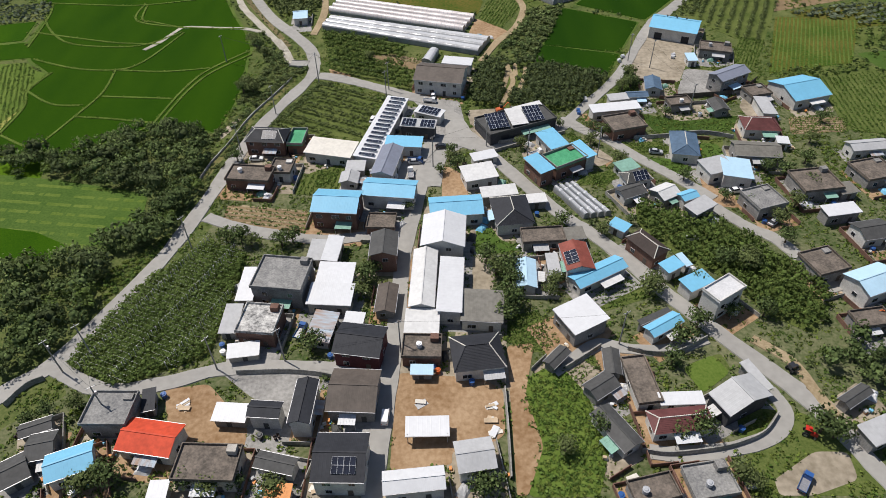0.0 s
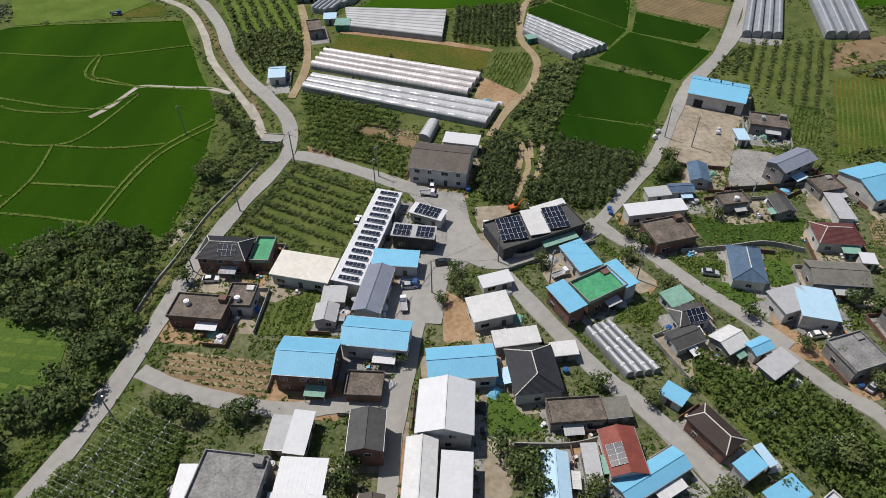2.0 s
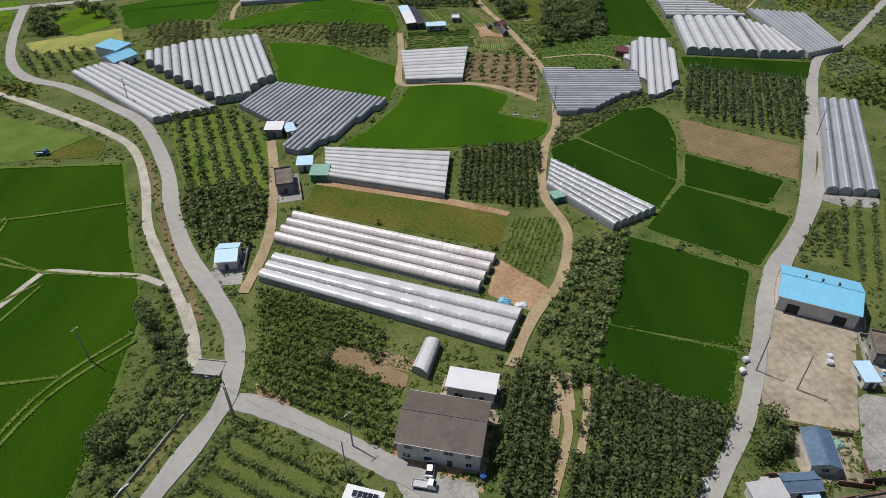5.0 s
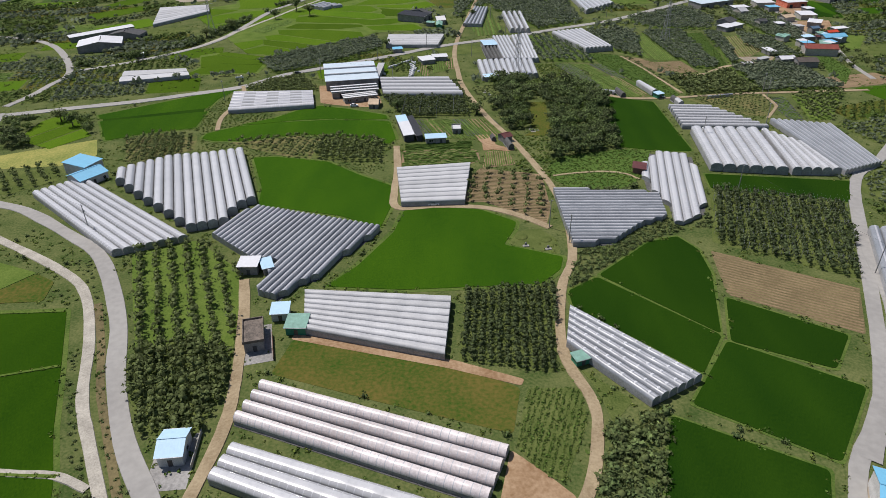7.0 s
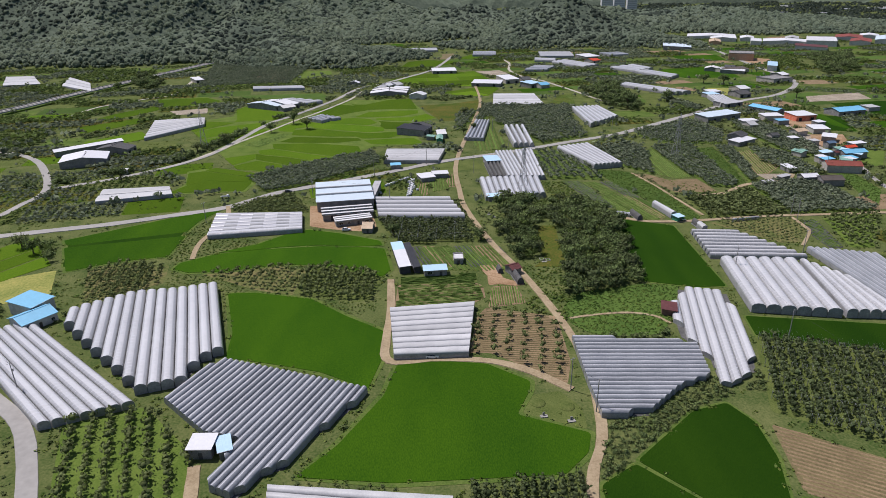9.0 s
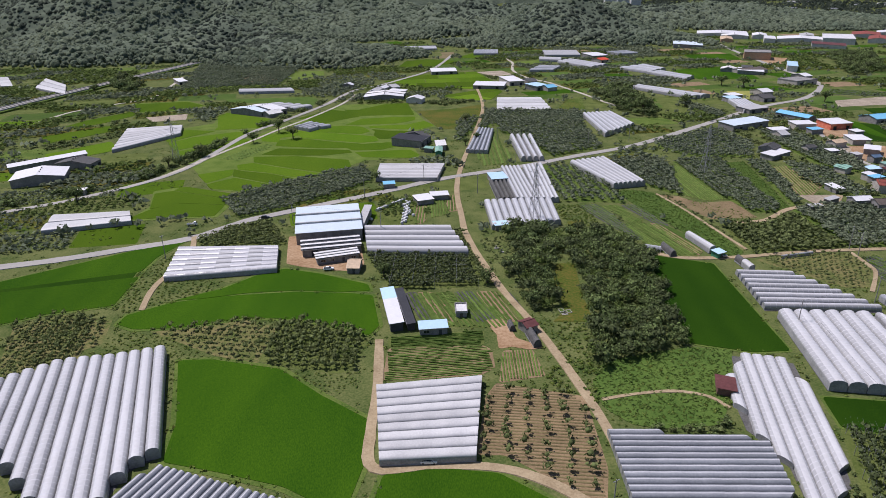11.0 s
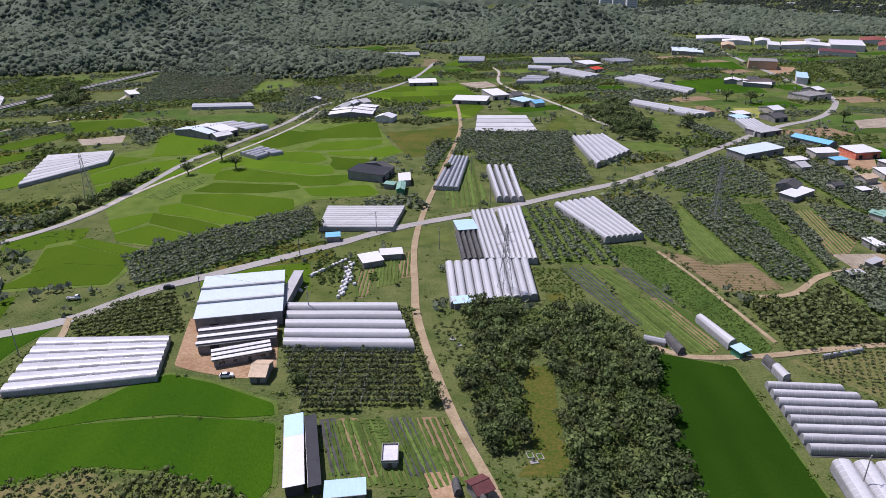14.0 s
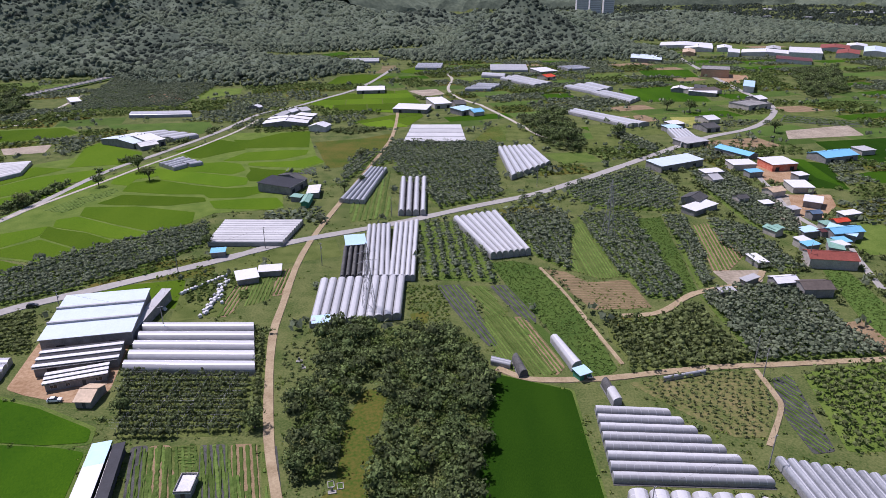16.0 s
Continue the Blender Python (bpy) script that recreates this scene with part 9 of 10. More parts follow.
house('shed', 'pale_blue', 'grey', 37.9, 654.0, 10.5, 12.6, 10, 3.5)
house('shed', 'grey_blue', 'grey', 247.8, 791.2, 40.3, 15.9, 26, 5)
house('shed', 'off_white', 'red_wall', 318.0, 786.0, 20.2, 17.3, 10, 5)
house('shed', 'off_white', 'plaster', 292.1, 785.6, 17.6, 12.1, 5, 4.5)
house('gable', 'blue', 'grey', 303.0, 817.3, 30.7, 11.3, -63, 4.5)
house('gable', 'blue', 'grey', 368.9, 806.3, 30.8, 17.7, 17, 4.5)
house('gable', 'brick_red', 'plaster', 260.4, 623.3, 21.5, 11.7, -11, 5)
house('gable', 'off_white', 'grey', 227.2, 601.1, 10.9, 7.9, 7, 4)
house('gable', 'umber', 'grey', 237.2, 595.3, 13.5, 10.1, 0, 4)
house('shed', 'off_white', 'plaster', 306.1, 735.4, 13.6, 14.3, -3, 4)
house('shed', 'off_white', 'grey', 298.9, 706.2, 10.2, 12.4, -33, 4)
house('gable', 'blue', 'grey', 286.5, 656.2, 18.3, 9.2, 10, 4.5)
house('gable', 'tan', 'plaster', 285.4, 725.7, 11.5, 9.1, 21, 4)
house('shed', 'grey', 'grey', 199.4, 593.8, 7.3, 3.9, 10, 3)
house('shed', 'off_white', 'grey', 60.0, 1006.2, 34.9, 23.5, -13, 4)
house('shed', 'off_white', 'grey', 9.6, 1123.4, 32.7, 24.6, 4, 4)
house('shed', 'off_white', 'plaster', 86.6, 1032.5, 18.6, 31.5, 18, 5)
house('shed', 'pale_blue', 'grey', 109.5, 990.8, 17.9, 18.6, 38, 5)
house('flat', 'concrete_roof', 'plaster', 400.1, 1003.4, 31.6, 24.7, 24, 5)
house('shed', 'grey', 'grey', 283.3, 854.6, 23.6, 16.1, 24, 4)
house('gable', 'grey', 'plaster', 258.7, 753.4, 8.1, 12.9, 16, 4)
house('shed', 'off_white', 'grey', 305.7, 682.9, 12.6, 6.1, 15, 4)
house('gable', 'red', 'grey', 293.6, 671.3, 9.4, 5.9, 14, 4)
house('shed', 'pale_green', 'plaster', 284.1, 667.8, 6.4, 5.7, 13, 4)
house('shed', 'pale_green', 'grey', 254.7, 662.3, 7.5, 4.9, 24, 4)
house('shed', 'pale_blue', 'grey', 269.6, 657.3, 9.6, 4.2, 12, 4)
house('shed', 'off_white', 'plaster', 259.8, 645.7, 7.1, 6.6, 17, 4)
house('shed', 'blue', 'grey', 260.4, 640.2, 8.8, 5.4, 17, 4)
house('shed', 'off_white', 'grey', 274.1, 639.3, 9.1, 5.9, 17, 4)
house('gable', 'off_white', 'plaster', 330.9, 939.2, 13.7, 18.9, 19, 4)
house('gable', 'slate', 'grey', 317.1, 907.1, 14.5, 19.7, 16, 4)
house('gable', 'umber', 'plaster', 386.9, 1093.6, 36.8, 25.1, 22, 4)
house('gable', 'blue', 'plaster', 121.5, 983.0, 13.0, 13.7, 30, 4)
house('gable', 'slate', 'grey', 107.2, 1030.2, 11.8, 22.3, 13, 4)
house('shed', 'off_white', 'grey', 236.0, 1270.7, 27.1, 31.0, 22, 4)
house('gable', 'red', 'plaster', 230.7, 1213.4, 16.7, 19.2, 34, 4)
house('shed', 'off_white', 'grey', 293.6, 919.9, 14.4, 12.5, 17, 4)
house('shed', 'pale_blue', 'grey', 285.5, 904.0, 14.0, 12.0, 16, 4)
house('gable', 'slate', 'plaster', 259.0, 712.5, 7.6, 7.5, 14, 4)
house('shed', 'off_white', 'grey', 318.9, 757.9, 8.8, 7.7, 15, 4)
house('gable', 'steel_blue', 'grey', 287.2, 684.6, 7.2, 6.4, 12, 4)
house('shed', 'grey', 'plaster', 279.6, 692.0, 6.4, 5.7, 15, 4)
house('gable', 'maroon', 'grey', 276.1, 657.0, 5.1, 4.6, 16, 4)
house('shed', 'off_white', 'grey', 269.1, 702.2, 7.5, 6.2, 13, 4)
house('shed', 'off_white', 'plaster', -304.2, 1066.2, 10.9, 24.1, 36, 4)
house('shed', 'off_white', 'grey', 264.0, 767.7, 14.9, 8.5, 13, 4)
house('shed', 'blue', 'grey', 292.0, 766.4, 10.8, 7.3, 12, 4)
house('shed', 'grey', 'plaster', 401.2, 821.3, 12.9, 11.3, 13, 4)
house('gable', 'off_white', 'grey', 423.8, 1039.7, 13.6, 18.6, 27, 4)
house('gable', 'grey_blue', 'grey', -170.4, 874.8, 13.3, 37.4, 63, 4.5)
house('gable', 'white', 'grey', -157.5, 880.6, 14.5, 41.9, 54, 5)
house('gable', 'pale_grey', 'grey', -147.7, 863.4, 14.6, 12.9, 45, 3.5)
house('gable', 'grey', 'white', -64.0, 973.2, 23.3, 9.9, 77, 4.5)
house('gable', 'white', 'white', -57.0, 991.2, 16.3, 10.8, 66, 4.5)
house('gable', 'grey', 'white', -48.0, 997.0, 10.3, 17.8, 40, 4.5)
house('gable', 'white', 'grey', -52.2, 939.0, 16.0, 40.1, -89, 4.5)
house('gable', 'pale_grey', 'grey', -51.1, 951.2, 9.9, 40.3, 83, 5)
house('shed', 'white', 'grey', -39.6, 972.4, 12.5, 17.6, 78, 4)
house('gable', 'white', 'white', -19.7, 922.1, 13.8, 16.5, 74, 4.5)
house('gable', 'white', 'grey', -98.3, 1016.7, 7.6, 12.5, 75, 4)
house('shed', 'charcoal', 'grey', -18.5, 750.3, 17.8, 24.1, 70, 5)
house('gable', 'slate', 'grey', -13.8, 763.3, 6.1, 23.0, 52, 4.5)
house('shed', 'pale_green', 'grey', -4.6, 728.1, 6.9, 6.8, 79, 3)
house('gable', 'pale_green', 'green', 2.4, 721.0, 15.3, 5.4, 89, 3.5)
house('shed', 'pale_grey', 'grey', 3.8, 739.3, 17.2, 7.8, -86, 3.5)
house('shed', 'white', 'grey', -262.1, 703.8, 11.2, 47.7, -56, 4)
house('gable', 'white', 'grey', -247.4, 668.4, 22.8, 30.5, -70, 5)
house('gable', 'slate', 'grey', -239.3, 698.2, 13.9, 25.4, 86, 4.5)
house('shed', 'pale_grey', 'grey', -208.1, 639.8, 5.9, 6.2, -80, 3)
house('gable', 'slate', 'grey', 231.1, 711.8, 13.4, 11.8, 46, 4.5)
house('shed', 'white', 'grey', 229.6, 699.6, 22.4, 9.5, 34, 3.5)
house('shed', 'pale_blue', 'grey', 286.5, 657.0, 12.3, 14.4, 50, 4)
house('shed', 'pale_green', 'grey', 271.8, 638.2, 12.9, 7.2, 65, 4)
house('gable', 'white', 'white', 552.8, 1586.5, 67.8, 90.9, 69, 6)
house('gable', 'off_white', 'white', 558.5, 1541.4, 58.0, 46.9, 68, 6)
house('shed', 'grey_blue', 'grey', 420.1, 1400.6, 62.0, 46.3, 72, 5)
house('shed', 'white', 'white', 587.1, 1463.6, 59.6, 18.6, 66, 7)
house('gable', 'off_white', 'white', 639.6, 1457.0, 57.2, 77.3, 64, 6)
house('gable', 'grey', 'white', 679.8, 1515.5, 50.1, 23.7, 63, 6)
house('flat', 'white_roof', 'white', 695.7, 1442.5, 96.9, 47.7, 62, 9)
house('gable', 'brick_red', 'white', 787.4, 1513.2, 71.8, 45.5, 59, 7)
house('gable', 'brick_red', 'white', 761.4, 1432.0, 68.5, 33.2, 57, 7)
house('gable', 'white', 'white', 848.6, 1549.0, 53.0, 32.6, 58, 6)
house('gable', 'grey_blue', 'white', 827.4, 1465.4, 94.1, 32.6, 57, 7)
house('flat', 'concrete_roof', 'tan', 458.2, 1229.5, 38.5, 34.2, 67, 10)
house('shed', 'maroon', 'white', 633.4, 1359.4, 44.1, 49.5, 62, 5)
house('gable', 'tan', 'tan', 519.8, 1484.8, 57.0, 20.5, 69, 5)
house('gable', 'off_white', 'white', 602.1, 1535.3, 52.9, 24.9, 67, 6)
house('shed', 'pale_blue', 'white', 450.7, 1115.0, 49.6, 12.4, 64, 7)
house('shed', 'slate', 'grey', 390.8, 1108.6, 26.9, 13.3, 67, 5)
house('gable', 'pale_grey', 'grey', 366.6, 1106.4, 19.2, 18.2, 63, 4)
house('shed', 'off_white', 'grey', 385.1, 1085.7, 27.3, 30.0, 66, 4)
house('shed', 'blue', 'white', -156.7, 445.6, 10.7, 13.2, 69, 5)
house('gable', 'blue', 'white', -150.4, 435.4, 13.3, 11.1, 56, 3.6)
house('shed', 'pale_blue', 'grey', -56.9, 361.6, 4.1, 6.8, 22, 3)
house('shed', 'maroon', 'brick', 87.9, 437.0, 7.7, 6.0, 73, 2.6)
house('shed', 'pale_green', 'green', 38.8, 313.2, 5.1, 3.8, 20, 2.4)
plot('rice', [(-316.8, 829.6), (-311.7, 853.5), (-287.7, 892.4), (-276.8, 875.3), (-291.7, 841.9), (-306.5, 823.2)], bright=1)
plot('rice', [(-316.0, 791.7), (-300.2, 808.1), (-279.8, 829.2), (-268.2, 811.6), (-286.2, 783.3), (-301.8, 768.3)], bright=1)
plot('rice', [(-281.8, 735.5), (-266.0, 754.3), (-252.3, 771.7), (-235.0, 746.8), (-253.3, 724.7), (-265.7, 709.2)], bright=1)
plot('dirt', [(-263.6, 865.5), (-230.1, 879.0), (-222.0, 851.9), (-249.1, 845.3)], pale=1)
plot('scrub', [(-297.9, 762.0), (-271.0, 785.7), (-257.0, 812.8), (-246.1, 794.3), (-259.0, 778.5), (-287.0, 744.0)], size=2.0, gap=4.5)
plot('scrub', [(-286.7, 845.7), (-274.1, 853.2), (-261.2, 828.1), (-273.1, 823.1)], size=2.6, gap=5.5)
plot('wood', [(-359.5, 1008.0), (-393.7, 1084.3), (-359.8, 1081.4), (-330.9, 1026.3), (-331.7, 992.7)], size=4.5, gap=7)
road('track', [(-351.5, 849.8), (-347.2, 891.6), (-334.7, 915.4), (-315.7, 940.8), (-299.8, 959.6), (-299.0, 983.9)], 3.4, 'gravel', 'pale gravel lane beside terraced paddies')
road('track', [(-305.6, 1020.8), (-310.9, 1061.5), (-321.4, 1120.4)], 3.4, 'gravel', 'pale gravel lane climbing towards the highway')
plot('grass', [(-201.2, 1123.8), (-193.6, 1155.9), (-149.0, 1161.8), (-141.6, 1120.4), (-176.7, 1081.6)], bright=1)
plot('grass', [(-259.4, 1062.2), (-266.3, 1101.0), (-239.9, 1088.7), (-225.9, 1047.4)], bright=1)
plot('rice', [(-51.2, 1182.6), (-43.3, 1250.8), (-14.7, 1270.7), (32.9, 1246.1), (25.1, 1220.9), (-33.7, 1172.6)], bright=1)
plot('rice', [(33.5, 1290.2), (62.2, 1349.7), (78.9, 1317.0), (64.6, 1271.2)], bright=1)
plot('dry', [(-16.2, 1287.6), (-12.2, 1354.6), (27.9, 1365.1), (32.9, 1326.2), (15.8, 1279.9)])
plot('grass', [(109.4, 1220.7), (171.7, 1264.4), (177.4, 1231.9), (129.4, 1185.6)], bright=1)
plot('rice', [(-111.7, 1511.0), (-75.2, 1561.8), (-53.3, 1506.7), (-83.9, 1475.7)], bright=2)
plot('dirt', [(52.5, 1129.2), (85.9, 1139.7), (95.7, 1103.2), (69.9, 1089.6)], pale=1)
plot('meadow', [(-17.9, 877.1), (19.8, 887.2), (44.3, 907.0), (44.9, 855.3), (35.2, 806.1), (3.9, 798.6)])
plot('scrub', [(1.6, 1089.7), (32.1, 1110.6), (77.5, 1085.5), (71.2, 1064.5), (15.9, 1067.6)], size=2.4, gap=5)
plot('scrub', [(-12.6, 918.6), (15.5, 935.7), (40.2, 949.0), (41.4, 925.0), (9.1, 900.1)], size=2.6, gap=5)
road('track', [(130.4, 1034.7), (153.3, 955.9), (167.7, 896.8), (176.5, 875.8)], 3.2, 'gravel', 'pale field lane between orchards')
road('track', [(99.3, 1286.0), (107.9, 1220.8), (100.1, 1138.8), (109.9, 1076.5), (130.4, 1034.7)], 3.4, 'gravel', 'pale lane through the far hamlet')
RAIL_SIDE = [(-252.0, 612.0), (-216.0, 640.0), (-182.0, 680.0), (-171.0, 720.0), (-160.0, 760.0), (-147.0, 815.0), (-127.0, 870.0), (-108.0, 935.0)]
plot('dirt', [(-76.0, 193.2), (-72.1, 202.0), (-70.2, 201.0), (-72.8, 192.0), (-74.6, 188.3)], pale=1)
plot('scrub', [(-57.1, 229.9), (-61.6, 217.4), (-67.5, 201.9), (-71.0, 185.8), (-74.3, 173.7), (-75.60000000000001, 164.3), (-73.4, 164.3), (-72.1, 173.7), (-68.8, 185.8), (-65.3, 201.9), (-59.4, 217.4), (-54.9, 229.9)], size=0.5, gap=1.5)
plot('scrub', [(-63.1, 194.1), (-55.0, 210.6), (-45.5, 226.0), (-43.0, 225.3), (-51.9, 207.8), (-60.2, 193.3)], size=0.75, gap=1.5)
tagged(ribbon('ditch', [(-62.5, 259.0), (-71.5, 275.0), (-79.5, 289.5), (-88.0, 305.0), (-95.5, 322.5), (-106.0, 344.0)], 2.2, 0.07, M_DRY), 'dry stony ditch between road and track', 'ditch', kind='structure')
plot('dirt', [(21.8, 471.7), (27.4, 471.6), (27.8, 463.8), (21.7, 462.2)])
# ditch and banks along the road
ditch([(-55.9, 229.9), (-60.4, 217.4), (-66.3, 201.9), (-69.8, 185.8), (-73.1, 173.7), (-74.4, 164.3)])
retaining_wall([(-96.7, 82.9), (-94.1, 88.1), (-91.1, 90.0)])
retaining_wall([(39.4, 68.8), (44.4, 67.9), (52.5, 68.5), (58.7, 69.6), (65.5, 72.3), (70.1, 76.7)])
retaining_wall([(27.1, 89.6), (32.9, 93.5), (36.3, 95.9)])
retaining_wall([(42.4, 94.9), (47.3, 93.4), (53.9, 93.7), (61.7, 97.7)])
plank_fence([(84.4, 209.1), (95.6, 209.9), (106.5, 211.3), (112.6, 214.7), (119.1, 221.2)])
retaining_wall([(15.1, 183.3), (21.9, 182.4), (28.6, 186.1)])
retaining_wall([(-24.1, 88.3), (-29.3, 89.7), (-37.2, 90.5), (-47.5, 90.4)])
retaining_wall([(14.1, 126.3), (24.7, 126.0), (31.7, 127.4)])
retaining_wall([(64.2, 183.1), (77.2, 184.3), (87.8, 185.7), (97.2, 182.4)])
retaining_wall([(13.0, 84.6), (12.9, 74.7), (12.5, 63.3)])
# poles and cables
pole(-82.5, 96.2)
pole(-69.5, 133.5)
pole(-87.7, 91.8)
pole(-72.5, 79.5)
pole(-52.3, 91.7)
pole(-37.1, 93.7)
pole(40.8, 96.6)
pole(-10.3, 95.5)
pole(-58.6, 204.2)
pole(-65.4, 179.1)
pole(-46.2, 227.4)
pole(-19.5, 213.1)
pole(15.0, 180.8)
pole(-2.6, 169.8)
pole(74.9, 239.2)
pole(87.2, 198.9)
pole(50.2, 173.4)
pole(27.6, 172.5)
pole(-46.5, 228.7)
pole(-189.8, 431.3)
pole(-129.4, 390.0)
pole(82.1, 233.4)
pole(142.8, 354.1)
pole(-85.8, 245.6)
pole(-19.0, 220.0)
pole(-121.4, 542.5)
pole(41.5, 387.9)
pole(122.8, 416.1)
pole(186.3, 533.9)
pole(-26.5, 570.9)
pole(53.9, 697.0)
pole(46.8, 376.5)
pole(128.1, 472.8)
pole(-40.0, 624.3)
pole(-72.7, 585.4)
pole(24.4, 631.3)
pole(-6.9, 653.0)
pole(166.8, 490.7)
pole(187.1, 541.9)
pole(110.3, 734.1)
pole(250.6, 623.0)
pole(144.4, 750.1)
pole(46.3, 754.3)
# trees standing alone
tree(-31.0, 97.2, 3.0)
tree(-20.2, 118.9, 3.0)
tree(-18.2, 122.6, 2.4)
tree(-21.0, 113.9, 2.6)
tree(-55.7, 135.0, 2.8)
tree(-53.0, 134.0, 2.4)
tree(-60.4, 136.1, 2.2)
tree(-41.5, 134.5, 2.8)
tree(-44.5, 133.7, 2.6)
tree(-85.7, 80.5, 2.0)
tree(-88.7, 78.5, 1.8)
tree(-80.4, 82.5, 2.0)
tree(55.4, 96.5, 3.0)
tree(60.4, 101.3, 3.0)
tree(52.0, 112.3, 3.0)
tree(51.5, 90.6, 2.4)
tree(48.0, 72.7, 2.6)
tree(52.6, 72.4, 2.8)
tree(77.2, 72.4, 3.4)
tree(79.5, 71.1, 3.0)
tree(17.1, 120.9, 3.2)
tree(16.9, 109.9, 3.0)
tree(14.2, 111.5, 2.6)
tree(17.3, 115.7, 2.8)
tree(-17.2, 152.4, 2.2)
tree(-9.6, 148.4, 2.0)
tree(6.2, 60.8, 2.6)
tree(8.7, 61.5, 2.6)
tree(-66.6, 64.8, 3.0)
tree(-71.6, 63.4, 2.8)
tree(-69.6, 64.5, 2.6)
tree(-51.5, 63.3, 2.4)
tree(-46.3, 62.2, 2.6)
tree(-34.0, 61.7, 2.8)
tree(41.1, 167.0, 2.0)
tree(67.5, 216.3, 2.6)
tree(71.0, 222.6, 2.2)
tree(-27.7, 243.4, 2.2)
tree(-72.2, 222.3, 2.6)
tree(-76.1, 258.4, 2.4)
tree(-71.1, 250.4, 2.0)
tree(56.9, 62.9, 2.4)
tree(69.4, 104.6, 2.4)
tree(77.6, 104.4, 2.6)
tree(79.9, 122.2, 3.0)
tree(73.9, 122.4, 2.8)
tree(24.0, 69.2, 2.4)
tree(31.8, 74.2, 2.4)
tree(59.0, 61.1, 2.2)
tree(-41.5, 63.3, 2.0)
tree(-60.7, 71.1, 1.8)
tree(-69.0, 76.6, 1.8)
tree(100.5, 163.4, 2.4)
tree(104.2, 166.6, 2.2)
tree(105.4, 161.2, 2.6)
tree(83.2, 149.8, 2.0)
tree(121.0, 178.9, 2.4)
tree(129.8, 191.4, 2.2)
tree(93.4, 130.6, 2.4)
tree(89.9, 145.9, 2.0)
tree(11.5, 124.8, 3.0)
tree(13.6, 120.5, 2.8)
tree(17.1, 108.6, 2.8)
tree(15.0, 105.0, 2.8)
tree(52.5, 113.6, 3.0)
tree(34.0, 140.2, 2.4)
tree(44.3, 135.7, 2.0)
tree(53.3, 139.7, 1.6)
tree(28.5, 116.1, 2.4)
tree(26.8, 112.8, 2.2)
tree(74.1, 159.9, 2.2)
tree(94.8, 138.7, 2.6)
tree(102.1, 145.6, 2.8)
tree(-72.9, 224.8, 2.6)
tree(-73.5, 219.9, 2.2)
tree(71.0, 218.5, 2.6)
tree(49.3, 180.9, 2.2)
tree(2.8, 172.7, 2.0)
tree(-0.3, 166.1, 1.8)
tree(114.4, 167.4, 2.4)
tree(111.0, 154.9, 2.6)
tree(78.8, 120.5, 3.2)
tree(73.4, 122.0, 3.0)
tree(64.8, 115.3, 2.4)
tree(-65.8, 175.0, 2.4)
tree(-78.6, 262.3, 2.6)
tree(-74.4, 256.4, 2.4)
tree(-69.6, 219.7, 2.8)
tree(-73.9, 221.9, 2.4)
tree(3.4, 177.1, 2.0)
tree(71.3, 222.9, 3.0)
tree(71.4, 218.6, 2.6)
tree(54.1, 184.8, 2.6)
tree(55.8, 199.6, 2.0)
tree(78.5, 197.3, 1.8)
tree(5.2, 169.0, 2.2)
tree(-37.6, 176.5, 1.8)
tree(26.3, 179.4, 2.2)
tree(40.5, 191.4, 1.6)
tree(51.0, 189.6, 2.0)
tree(56.5, 169.3, 2.4)
tree(21.4, 512.9, 3.4)
tree(-126.7, 795.1, 5.0)
tree(-165.1, 722.7, 4.5)
tree(-202.8, 624.3, 4.5)
tree(-199.3, 510.5, 4.0)
tree(-189.7, 503.2, 3.6)
tree(-36.1, 656.8, 3.0)
tree(232.8, 881.4, 6.0)
tree(185.3, 853.7, 7.0)
tree(200.4, 956.3, 6.0)
tree(-138.8, 761.5, 4.0)
tree(-178.3, 696.6, 4.0)
tree(-377.6, 1006.6, 5.0)
tree(-110.9, 773.5, 5.0)
tree(31.2, 761.1, 3.0)
tree(22.2, 743.4, 3.0)
tree(330.9, 982.0, 6.0)
tree(314.0, 997.3, 6.0)
tree(467.6, 878.2, 5.0)
tree(373.6, 740.5, 5.0)
tree(-21.4, 520.3, 3.0)
tree(370.3, 893.5, 5.0)
tree(25.4, 825.4, 4.0)
# vehicles
van(-13.0, 77.7, 86, 'white')
truck(-34.6, 102.1, 72, 'blue')
truck(69.1, 61.1, 50, 'blue')
car(-2.4, 213.9, 83, 'white')
car(0.4, 180.4, 8, 'dark')
car(-59.8, 175.5, 2, 'white')
car(69.4, 174.7, -12, 'silver')
car(12.6, 195.0, 85, 'white')
car(83.6, 160.2, 30, 'white')
truck(-3.6, 210.1, -10, 'white')
truck(-8.2, 172.5, -8, 'blue')
truck(30.7, 175.1, 25, 'white')
truck(-9.6, 165.5, 95, 'white')
car(87.9, 153.5, 10, 'white')
car(38.5, 165.1, 30, 'white')
car(93.5, 138.8, 40, 'silver')
car(-1.3, 407.2, 0, 'white')
truck(-123.9, 584.6, 12, 'white')
car(-88.9, 593.6, 12, 'dark')
car(-45.7, 527.9, 5, 'white')
truck(127.6, 536.3, 95, 'white')
truck(-146.0, 348.0, 10, 'blue')
tractor(74.6, 71.8, -30, 'red')
tractor(77.9, 88.3, 20, 'dark')
digger(102.1, 103.7, -20)
digger(21.4, 202.6, 20)
car(-23.6, 198.2, 80, 'white')
car(68.0, 132.7, 0, 'silver')
car(81.4, 126.5, 20, 'white')
car(-8.3, 171.9, 5, 'silver')
# loose things in the yards
pallet_stack(9.8, 80.3, 0)
pallet_stack(9.3, 76.8, 20)
pallet_stack(10.1, 74.0, 35)
